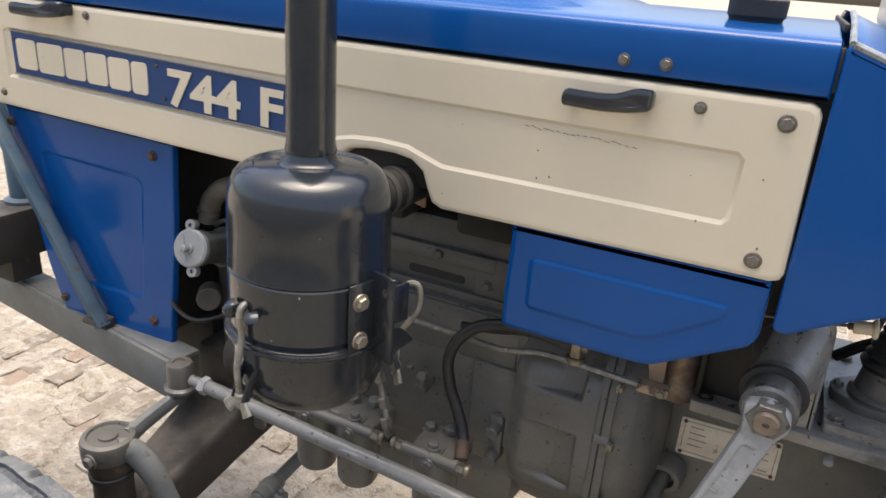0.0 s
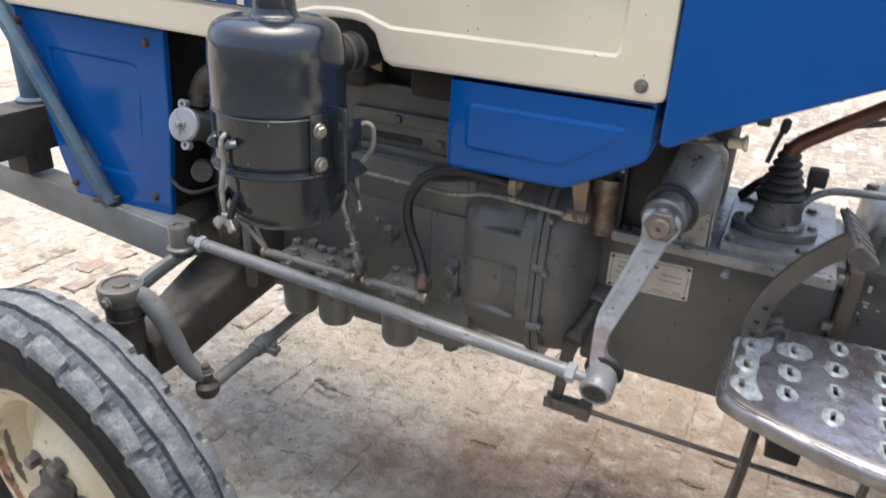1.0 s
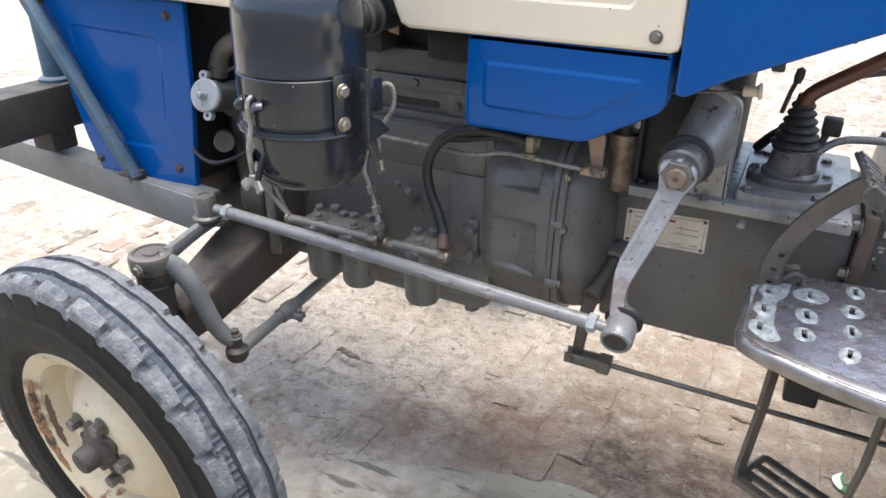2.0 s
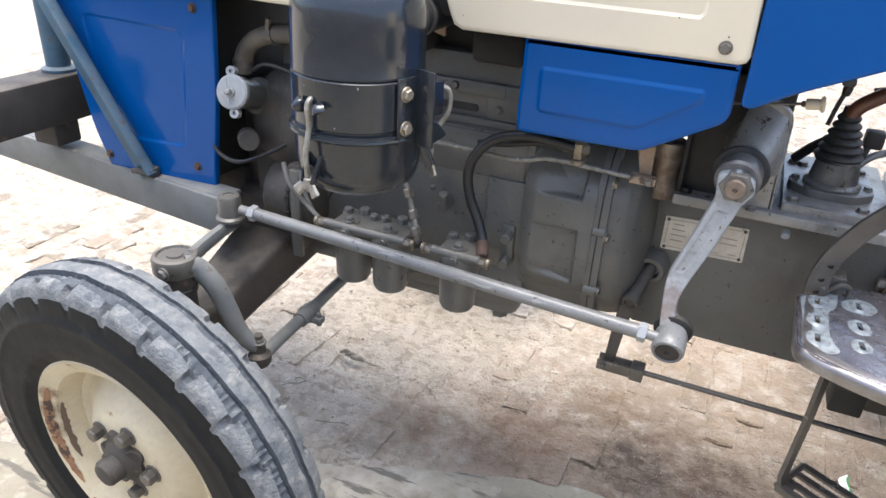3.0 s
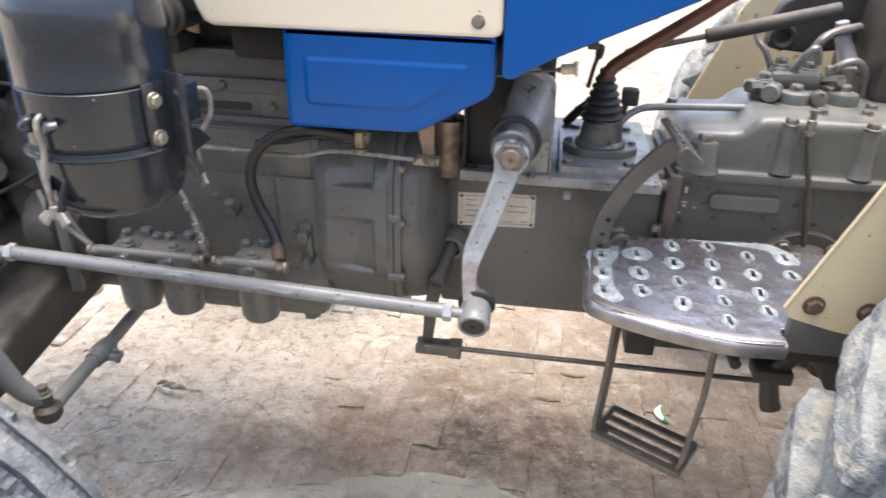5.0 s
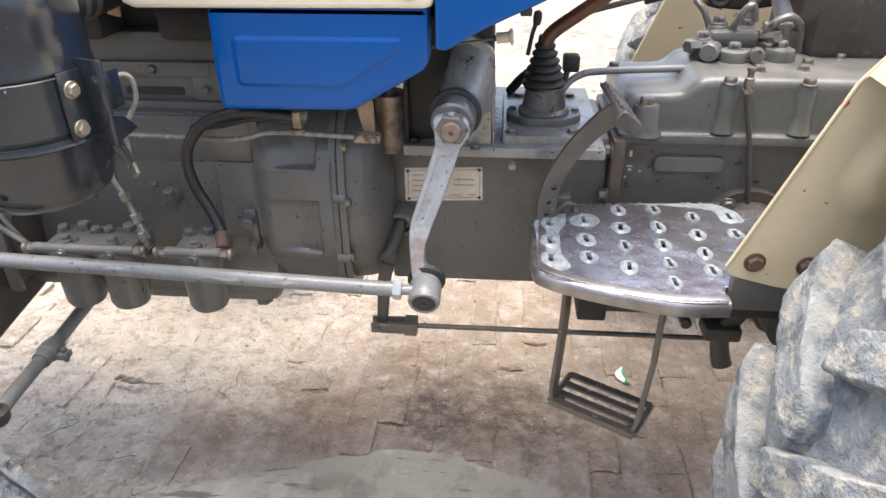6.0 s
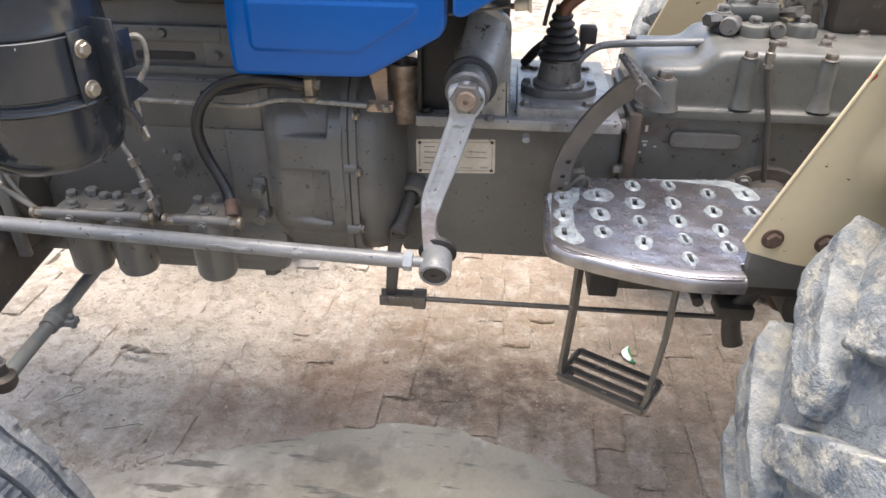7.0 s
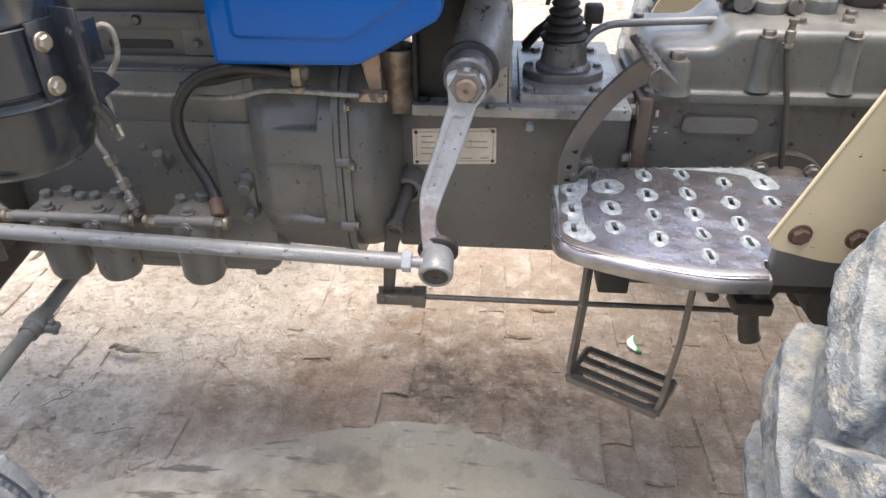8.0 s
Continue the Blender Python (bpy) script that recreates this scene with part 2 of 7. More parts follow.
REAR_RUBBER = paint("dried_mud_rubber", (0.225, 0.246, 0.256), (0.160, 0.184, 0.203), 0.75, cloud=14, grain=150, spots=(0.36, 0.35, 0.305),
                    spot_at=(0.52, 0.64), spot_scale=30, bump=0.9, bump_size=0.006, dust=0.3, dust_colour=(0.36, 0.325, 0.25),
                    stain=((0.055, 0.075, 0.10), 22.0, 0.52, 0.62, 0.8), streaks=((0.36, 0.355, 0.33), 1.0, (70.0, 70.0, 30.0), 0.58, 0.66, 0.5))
# brown earth and stains; the pale first patch paints light under the front
EARTH_AND_LIGHT = [((-0.75, 0.70, 0), 0.66, (0.57, 0.51, 0.43), 0.8), ((0.25, 0.62, 0), 0.72, (0.235, 0.178, 0.122), 0.85), ((-0.35, 0.30, 0), 0.30, (0.27, 0.185, 0.13), 0.55), ((0.05, 0.44, 0), 0.20, (0.125, 0.084, 0.056), 0.85), ((0.0, 0.40, 0), 0.10, (0.075, 0.056, 0.043), 0.8), ((0.26, 0.40, 0), 0.17, (0.10, 0.066, 0.045), 0.9),
         # the last, wide patch darkens the ground on the right
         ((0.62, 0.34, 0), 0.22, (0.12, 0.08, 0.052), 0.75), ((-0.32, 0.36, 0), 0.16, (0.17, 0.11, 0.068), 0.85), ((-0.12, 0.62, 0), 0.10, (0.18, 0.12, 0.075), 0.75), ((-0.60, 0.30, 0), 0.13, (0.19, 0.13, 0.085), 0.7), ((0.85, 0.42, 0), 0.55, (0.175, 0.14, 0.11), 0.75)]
PALE_PLATE = paint("pale_worn_plate", (0.34, 0.333, 0.31), (0.23, 0.22, 0.205), 0.30, 0.25, cloud=18, grain=160, spots=(0.05, 0.042, 0.035), spot_at=(0.62, 0.67),
                   spot_scale=60, bump=0.22, coat=0.2, stain=((0.075, 0.06, 0.05), 16.0, 0.52, 0.70, 0.7))
OILY = paint("oil_streaked_housing", (0.120, 0.121, 0.112), (0.092, 0.092, 0.085), 0.33, cloud=5, grain=210, spots=(0.024, 0.019, 0.016), spot_at=(0.63, 0.68), spot_scale=55, bump=0.15,
             stain=((0.075, 0.050, 0.034), 9.0, 0.54, 0.66, 0.7), streaks=((0.055, 0.040, 0.030), 1.0, (34.0, 34.0, 5.0), 0.57, 0.68, 0.55))
WORN = paint("worn_casting", (0.200, 0.197, 0.187), (0.115, 0.110, 0.102), 0.28, 0.2, cloud=16, grain=160, spots=(0.04, 0.034, 0.029), spot_at=(0.60, 0.66),
             spot_scale=70, bump=0.25, coat=0.2, stain=((0.045, 0.038, 0.032), 14.0, 0.50, 0.70, 0.7))
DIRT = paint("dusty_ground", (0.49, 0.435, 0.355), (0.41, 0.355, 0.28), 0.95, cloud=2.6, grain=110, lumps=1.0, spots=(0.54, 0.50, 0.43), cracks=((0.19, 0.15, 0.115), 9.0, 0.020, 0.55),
             spot_at=(0.50, 0.66), spot_scale=16, bump=1.0, bump_size=0.010, placed=True, patches=EARTH_AND_LIGHT, stain=((0.24, 0.185, 0.135), 7.0, 0.55, 0.72, 0.45), mottle=0.45,
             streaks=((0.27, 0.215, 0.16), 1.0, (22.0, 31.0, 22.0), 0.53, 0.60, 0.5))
GRIT = paint("loose_grit", (0.33, 0.285, 0.23), (0.25, 0.21, 0.165), 0.9, cloud=9, grain=60, spots=(0.36, 0.325, 0.28), spot_at=(0.58, 0.62), spot_scale=35, bump=0.3, placed=True)
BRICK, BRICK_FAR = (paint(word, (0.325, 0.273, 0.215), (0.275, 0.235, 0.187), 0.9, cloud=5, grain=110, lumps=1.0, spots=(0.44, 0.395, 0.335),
                          spot_at=(0.48, 0.64), spot_scale=16, bump=1.0, bump_size=0.006, vary=0.6, placed=True, patches=EARTH_AND_LIGHT, stain=((0.22, 0.165, 0.12), 7.0, 0.55, 0.72, 0.5), mottle=0.45, islands=apart, streaks=((0.27, 0.21, 0.155), 1.0, (22.0, 31.0, 22.0), 0.54, 0.62, 0.45))
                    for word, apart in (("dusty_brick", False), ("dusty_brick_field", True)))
# tyre prints left on the cement in two rows
PRINTS_AND_LIGHT = [((x, y, 0.016), 0.022, (0.13, 0.118, 0.10), 0.4) for x, y in ((-0.273, 0.139), (-0.248, 0.138), (-0.175, 0.129), (-0.144, 0.127), (-0.066, 0.108), (-0.036, 0.103),
          (-0.296, 0.047), (-0.267, 0.045), (-0.418, 0.009), (-0.388, 0.008), (-0.135, 0.042), (-0.091, 0.034), (-0.527, 0.029))]
# a pale patch paints brighter light on the cement by the front wheel
PRINTS_AND_LIGHT.insert(0, ((-0.72, -0.05, 0.016), 0.40, (0.47, 0.43, 0.365), 0.8))
CEMENT = paint("smooth_cement", (0.305, 0.277, 0.212), (0.245, 0.219, 0.166), 0.85, cloud=3, grain=90, spots=(0.37, 0.34, 0.285), cracks=((0.10, 0.085, 0.07), 3.5, 0.006, 0.8),
               spot_at=(0.60, 0.72), spot_scale=14, bump=0.4, bump_size=0.004, placed=True, patches=PRINTS_AND_LIGHT, stain=((0.15, 0.13, 0.10), 5.5, 0.54, 0.64, 0.7),
               streaks=((0.095, 0.087, 0.075), 1.0, (4.0, 20.0, 1.0), 0.58, 0.63, 0.8))
WALL = paint("fill_wall", (0.40, 0.38, 0.34), (0.33, 0.31, 0.275), 0.9, cloud=1.2, grain=30, bump=0.3)
DRY_GREEN = paint("dry_green", (0.14, 0.16, 0.09), rough=0.6, bump=0)
GREEN = paint("green_wrapper", (0.05, 0.30, 0.10), rough=0.4, bump=0)
WHITE = paint("white_wrapper", (0.75, 0.75, 0.72), rough=0.4, bump=0)


# ---- mesh tools ----
WORLD = {}


def hang(ob, parent, m=None):
    """Put ob under parent, at the world pose m."""
    m = m or Matrix()
    if parent.parent and parent.parent.parent:
        parent = parent.parent
    ob.parent = parent
    ob.matrix_parent_inverse = WORLD.get(parent.name, Matrix()).inverted()
    ob.matrix_basis = m
    WORLD[ob.name] = m
    return ob


def mesh_of(name, bm, mats, sharp=0.6):
    bmesh.ops.recalc_face_normals(bm, faces=bm.faces)
    for f in bm.faces:
        f.smooth = True
    for e in bm.edges:
        if len(e.link_faces) == 2 and e.calc_face_angle() > sharp:
            e.smooth = False
    me = bpy.data.meshes.new(name)
    bm.to_mesh(me)
    bm.free()
    for m in mats if isinstance(mats, (list, tuple)) else [mats]:
        me.materials.append(m)
    return me


def part(name, bm, material, parent, label="", m=None, sharp=0.6):
    ob = hang(new(name, mesh_of(name, bm, material, sharp)), parent, m)
    return tagged(ob, label) if label else ob


def B():
    return bmesh.new()


def box(bm, lo, hi, r=0.004, m=None):
    c, s = (Vector(lo) + Vector(hi)) / 2, Vector(hi) - Vector(lo)
    made = bmesh.ops.create_cube(bm, size=1.0, matrix=(m or Matrix()) @ Matrix.Translation(c) @ Matrix.Diagonal((*s, 1)))
    if r:
        edges = {e for v in made["verts"] for e in v.link_edges}
        bmesh.ops.bevel(bm, geom=list(edges), offset=min(r, min(s) * 0.45), segments=2, affect="EDGES", profile=0.5)
    return bm


def axis_pose(p, way):
    return Matrix.Translation(p) @ Vector(way).normalized().to_track_quat("Z", "Y").to_matrix().to_4x4()


def lathe(bm, p, way, profile, n=24, mat=0):
    """Rings (radius, height) round the axis from p along way; a radius of 0 closes the end."""
    m, rings = axis_pose(p, way), []
    for r, h in profile:
        if r < 1e-6:
            rings.append([bm.verts.new(m @ Vector((0, 0, h)))])
        else:
            rings.append([bm.verts.new(m @ Vector((r * math.cos(a), r * math.sin(a), h))) for a in (2 * math.pi * k / n for k in range(n))])
    for a, b in zip(rings, rings[1:]):
        for k in range(n):
            i, j = k, (k + 1) % n
            loop = [a[i % len(a)], a[j % len(a)], b[j % len(b)], b[i % len(b)]]
            loop = [v for q, v in enumerate(loop) if v not in loop[:q]]
            if len(loop) > 2:
                bm.faces.new(loop).material_index = mat
    return bm


def rod(bm, p, q, r, r2=None, n=16, edge=0.002):
    p, q = Vector(p), Vector(q)
    h, r2 = (q - p).length, r2 or r
    e = min(edge, r * 0.4, r2 * 0.4)
    return lathe(bm, p, q - p, [(0, 0), (r - e, 0), (r, e), (r2, h - e), (r2 - e, h), (0, h)], n)


def smooth_line(pts, steps=6):
    pts = [Vector(p) for p in pts]
    out = []
    for k in range(len(pts) - 1):
        a, b, c, d = pts[max(k - 1, 0)], pts[k], pts[k + 1], pts[min(k + 2, len(pts) - 1)]
        for s in range(steps):
            u = s / steps
            out.append(0.5 * (2 * b + (c - a) * u + (2 * a - 5 * b + 4 * c - d) * u * u + (3 * b - a - 3 * c + d) * u ** 3))
    return out + [pts[-1]]


def tube(bm, pts, r, n=10, steps=6, flat=1.0):
    """A round bar along a smooth line; r: one radius, or a function of 0..1; flat: squash across."""
    line = smooth_line(pts, steps) if steps > 1 else [Vector(p) for p in pts]
    up, rings = Vector((0.13, 0.21, 0.97)), []
    for k, p in enumerate(line):
        way = (line[min(k + 1, len(line) - 1)] - line[max(k - 1, 0)]).normalized()
        side = way.cross(up).normalized()
        up = side.cross(way).normalized()
        rr = r(k / (len(line) - 1)) if callable(r) else r
        rings.append([bm.verts.new(p + rr * (math.cos(a) * side * flat + math.sin(a) * up)) for a in (2 * math.pi * q / n for q in range(n))])
    for a, b in zip(rings, rings[1:]):
        for q in range(n):
            bm.faces.new((a[q], a[(q + 1) % n], b[(q + 1) % n], b[q]))
    bm.faces.new(rings[0][::-1])
    bm.faces.new(rings[-1])
    return bm


def rounded(pts, r, steps=4):
    """A 2D outline with its corners rounded; r: one radius or one a corner."""
    out, n = [], len(pts)
    for k in range(n):
        a, b, c = Vector(pts[k - 1]), Vector(pts[k]), Vector(pts[(k + 1) % n])
        rr = r[k] if isinstance(r, (list, tuple)) else r
        u, v = (a - b), (c - b)
        d = min(rr, u.length * 0.45, v.length * 0.45)
        if d < 1e-5:
            out.append(b)
            continue
        p, q = b + u.normalized() * d, b + v.normalized() * d
        out += [(1 - s) ** 2 * p + 2 * s * (1 - s) * b + s * s * q for s in (i / steps for i in range(steps + 1))]
    return out


def grown(pts, d):
    """The outline moved outwards by d (inwards: minus)."""
    n = len(pts)
    area = sum(pts[k - 1][0] * pts[k][1] - pts[k][0] * pts[k - 1][1] for k in range(n))
    sign, out = (1 if area > 0 else -1), []
    for k in range(n):
        a, b, c = Vector(pts[k - 1]), Vector(pts[k]), Vector(pts[(k + 1) % n])
        u, v = (b - a).normalized(), (c - b).normalized()
        nu, nv = Vector((u.y, -u.x)), Vector((v.y, -v.x))
        w = nu + nv
        w = w / max(w.length_squared / 2, 0.5)
        out.append(b + sign * d * w)
    return out


def ring_of(bm, pts, f, w):
    return [bm.verts.new(f(p[0], p[1], w)) for p in pts]


def bridge(bm, a, b):
    n = len(a)
    for k in range(n):
        bm.faces.new((a[k], a[(k + 1) % n], b[(k + 1) % n], b[k]))


def fill(bm, loops):
    edges = []
    for loop in loops:
        for k in range(len(loop)):
            e = bm.edges.get((loop[k - 1], loop[k])) or bm.edges.new((loop[k - 1], loop[k]))
            edges.append(e)
    bmesh.ops.triangle_fill(bm, use_beauty=True, use_dissolve=False, edges=edges)


def slab(bm, outline, f, thick, r=0.004, holes=(), reliefs=()):
    """A plate with rounded front edges. f(u, v, w): place, w going into the plate from its front.
    holes: outlines cut through. reliefs: (outline, depth, slope), pressed in (or out: minus)."""
    front, mid, side, back = (ring_of(bm, grown(outline, -r), f, 0), ring_of(bm, grown(outline, -r * 0.3), f, r * 0.3),
                              ring_of(bm, outline, f, r), ring_of(bm, outline, f, thick))
    bridge(bm, front, mid)
    bridge(bm, mid, side)
    bridge(bm, side, back)
    hold = ring_of(bm, grown(outline, -r * 1.35), f, 0)
    bridge(bm, hold, front)
    loops, backs = [hold], [back]
    for h in holes:
        a, c = ring_of(bm, h, f, 0), ring_of(bm, h, f, thick)
        bridge(bm, a, c)
        loops.append(a)
        backs.append(c)
    for h, depth, slope in reliefs:
        lip, a, c, d, e = (ring_of(bm, grown(h, slope * 0.3), f, 0), ring_of(bm, h, f, 0), ring_of(bm, grown(h, -slope * 0.5), f, depth * 0.55), ring_of(bm, grown(h, -slope), f, depth),
                           ring_of(bm, grown(h, -slope * 1.3), f, depth))
        for p, q in ((lip, a), (a, c), (c, d), (d, e)):
            bridge(bm, p, q)
        fill(bm, [e])
        loops.append(lip)
    fill(bm, loops)
    fill(bm, backs)
    return bm


def facing(y, slope=0.0):
    """Places for a plate that looks towards -y: u = x, v = z."""
    return lambda u, v, w: Vector((u, y + w + slope * u, v))


HEADS = {}


def bolt(parent, p, way, size=0.008, mat=None, washer=True, name="bolt", height=0.6):
    """A hexagon bolt head (size: half its width) that looks along way; all of one size share a mesh."""
    mat = mat or STEEL
    key = (round(size, 4), mat.name, washer, height)
    if key not in HEADS:
        bm, s = B(), size
        if washer:
            lathe(bm, (0, 0, -0.002), (0, 0, 1), [(0, 0), (s * 1.45, 0), (s * 1.5, 0.0015), (s * 1.4, 0.003), (0, 0.003)], 16)
        lathe(bm, (0, 0, 0.0), (0, 0, 1), [(0, 0), (s * 1.12, 0), (s * 1.12, s * height), (s * 0.95, s * (height + 0.25)), (s * 0.3, s * (height + 0.27)), (0, s * (height + 0.22))], 6)
        HEADS[key] = mesh_of(name, bm, mat, 0.4)
    turn = Matrix.Rotation(random.uniform(0, 1), 4, "Z")
    return hang(new(name, HEADS[key]), parent, axis_pose(p, way) @ turn)


def prism(bm, sections):
    """Closed loops of (y, z) at given x, joined one to the next and capped."""
    rows = [[bm.verts.new((x, y, z)) for y, z in loop] for x, loop in sections]
    for a, b in zip(rows, rows[1:]):
        bridge(bm, a, b)
    bm.faces.new(rows[0][::-1])
    bm.faces.new(rows[-1])
    return bm


# ---- ground ----
def ground_height(x, y):
    near = max(0.0, 1.0 - max(abs(x) - 2.5, abs(y - 0.6) - 2.2, 0.0))
    v = Vector((x, y, 0))
    rough = 0.007 * noise.noise(v * 3.1) + 0.004 * noise.noise(v * 9.0) + 0.0022 * noise.noise(v * 23.0) + 0.0016 * noise.noise(v * 51.0)
    # flakes of trodden earth: flat levels with short ledges, fewer towards the bare bricks
    level = 3.0 * (noise.noise(v * 6.0 + Vector((5, 2, 0))) + 0.55 * noise.noise(v * 17.0) + 0.25 * noise.noise(v * 40.0))
    part_way = max(0.0, (level - math.floor(level) - 0.72) / 0.28)
    flakes = 0.0050 * (math.floor(level) + part_way * part_way * (3 - 2 * part_way))
    return near * (rough + flakes * min(1.0, max(0.15, (0.25 - x) / 0.6)))


def build_ground():
    xs = [-400, -60, -15, -6] + [-4 + 0.06 * k for k in range(27)] + [-2.4 + 0.025 * k for k in range(40)] + [-1.4 + 0.009 * k for k in range(200)] + [0.4 + 0.02 * k for k in range(50)] + [1.4 + 0.06 * k for k in range(28)] + [6, 15, 60, 400]
    ys = [-400, -60, -12, -5] + [-2.2 + 0.06 * k for k in range(36)] + [-0.04 + 0.009 * k for k in range(140)] + [1.22 + 0.02 * k for k in range(40)] + [2.02 + 0.06 * k for k in range(28)] + [7, 15, 60, 400]
    bm = B()
    grid = [[bm.verts.new((x, y, ground_height(x, y))) for x in xs] for y in ys]
    for j in range(len(ys) - 1):
        for i in range(len(xs) - 1):
            bm.faces.new((grid[j][i], grid[j][i + 1], grid[j + 1][i + 1], grid[j + 1][i]))
    ob = new("ground", mesh_of("ground", bm, DIRT, 3))
    return tagged(ob, "dusty brown earth over brick paving", "ground", kind="structure")


GROUND = build_ground()
APRON = [(-9, -1.6), (-3.0, -0.75), (-1.6, -0.30), (-1.1, -0.11), (-0.774, 0.025), (-0.63, 0.095), (-0.43, 0.168), (-0.25, 0.237), (-0.11, 0.268),
         (0.03, 0.262), (0.174, 0.222), (0.307, 0.155), (0.40, 0.10), (0.60, -0.02), (0.95, -0.22), (1.6, -0.45), (3.0, -0.8), (9, -1.6)]


def build_apron():
    edge = [Vector((p.x + 0.006 * noise.noise(p * 9), p.y + 0.012 * noise.noise(p * 7 + Vector((3, 1, 0))), 0)) for p in smooth_line([(x, y, 0) for x, y in APRON], 8)]
    bm, rows = B(), []
    for d, z in ((0.03, -0.02), (0.0, 0.002), (-0.025, 0.010), (-0.09, 0.015), (-0.3, 0.017), (-0.9, 0.018), (-6.0, 0.018)):
        rows.append([bm.verts.new((p.x, p.y + d, z + 0.002 * noise.noise(Vector((p.x * 5, d * 9, 1))))) for p in edge])
    for a, b in zip(rows, rows[1:]):
        for k in range(len(a) - 1):
            bm.faces.new((a[k], a[k + 1], b[k + 1], b[k]))
    return tagged(new("pavement", mesh_of("pavement", bm, CEMENT, 3)), "smooth worn cement apron with dark tyre scuffs", "pavement", kind="structure")


build_apron()


def build_wall():
    # added wall, out of view: shades the low sky and bounces fill light
    bm = box(B(), (-12, -4.3, -0.1), (12, -4.05, 2.2), 0.01)
    tagged(new("wall_south", mesh_of("wall_south", bm, WALL)), "plain grey wall added behind the camera, out of view", "wall", kind="structure")


build_wall()

# ---- tractor ----
TRACTOR = tagged(new("tractor"), "dusty blue and cream farm tractor parked on brick paving", "tractor")
TRACTOR.location = (0.17, 0.33, 0)
WORLD[TRACTOR.name] = Matrix.Translation((0.17, 0.33, 0))
MID = 0.33
CAMSIDE = (0, -1, 0)




def build_side_panel():
    out = [(-1.352, 1.142), (-1.345, 1.137), (-0.80, 1.128), (-0.66, 1.127), (-0.615, 1.138), (-0.575, 1.168), (-0.545, 1.186), (-0.52, 1.190),
           (-0.475, 1.191), (-0.448, 1.187), (-0.430, 1.174), (-0.421, 1.150), (-0.413, 1.133), (-0.398, 1.126), (0.022, 1.129), (0.032, 1.133), (0.036, 1.142),
           (0.031, 1.318), (0.027, 1.326), (0.019, 1.330), (-1.33, 1.334), (-1.345, 1.330), (-1.352, 1.322)]
    press = [(-1.30, 1.192), (-0.655, 1.180), (-0.62, 1.181), (-0.578, 1.193), (-0.545, 1.201), (-0.50, 1.204), (-0.455, 1.202), (-0.425, 1.192), (-0.40, 1.184),
             (-0.042, 1.184), (-0.034, 1.192), (-0.032, 1.262), (-0.040, 1.270), (-0.60, 1.274), (-1.285, 1.282), (-1.30, 1.275)]
    bm = slab(B(), out, facing(0.0), 0.022, 0.006, reliefs=[(press, 0.004, 0.005)])
    panel = part("side_panel", bm, CREAM, TRACTOR, "glossy cream sheet metal bonnet side panel")
    for p in ((-1.319, 1.162), (-1.071, 1.320), (-0.089, 1.311)):
        bolt(panel, (p[0], -0.001, p[1]), CAMSIDE, 0.0048, STEEL)
    for p in ((0.0, 1.307), (0.0, 1.151)):
        bolt(panel, (p[0], -0.001, p[1]), CAMSIDE, 0.0066, STEEL)
    for x0, x1, z in ((-1.226, -1.100, 1.320), (-0.240, -0.137, 1.3065)):
        w, bow = x1 - x0, 1 if x0 > -0.5 else -1
        pts = [(0.0, -0.001), (0.02, -0.010), (0.45, -0.0115), (0.80, -0.0085), (1.0, -0.004), (1.0, 0.0185), (0.80, 0.0195), (0.62, 0.0105), (0.40, 0.0085), (0.03, 0.0095)]
        out_h = rounded([(x0 + w * u, z + v) for u, v in pts], [0.008, 0.008, 0.02, 0.01, 0.006, 0.006, 0.01, 0.02, 0.02, 0.008])
        h = slab(B(), out_h, lambda u, v, d: Vector((u, -0.033 + d + 0.006 * max(0.0, (u - x1 + 0.03) / 0.03) ** 2, v)), 0.013, 0.005)
        grip = part("handle", h, BLACK, panel, "glossy black plastic grab handle")
        for a, b, lo, hi in ((0.02, 0.14, -0.007, 0.006), (0.80, 0.99, -0.004, 0.016)):
            part("handle_foot", box(B(), (x0 + w * a, -0.024, z + lo), (x0 + w * b, 0.001, z + hi), 0.004), BLACK, grip)
    return panel


def build_chips(panel):
    rng = random.Random(5)
    for k in range(17):
        u = k / 16
        x, z = -0.292 + 0.135 * u, 1.259 - 0.004 * u + rng.uniform(-0.0012, 0.0012)
        w = rng.uniform(0.004, 0.0085)
        d = rng.uniform(0.0, 0.0014)
        o = [(x, z), (x + w * 0.5, z + 0.0006), (x + w, z - d), (x + w, z - d + 0.0007), (x + w * 0.4, z + 0.0013)]
        part("paint_chip", slab(B(), o, facing(0.0034), 0.001, 0.0001), CHIP, panel)
    for k in range(9):
        x, z = rng.uniform(-0.40, 0.02), rng.uniform(1.145, 1.25)
        w = rng.uniform(0.0006, 0.0014)
        o = [(x - w, z - w), (x + w, z - w * 0.6), (x + w * 0.7, z + w), (x - w * 0.8, z + w * 0.9)]
        part("paint_chip", slab(B(), o, facing(0.0034 if (x < -0.04 and z > 1.19) else -0.0006), 0.001, 0.0001), RUST, panel)


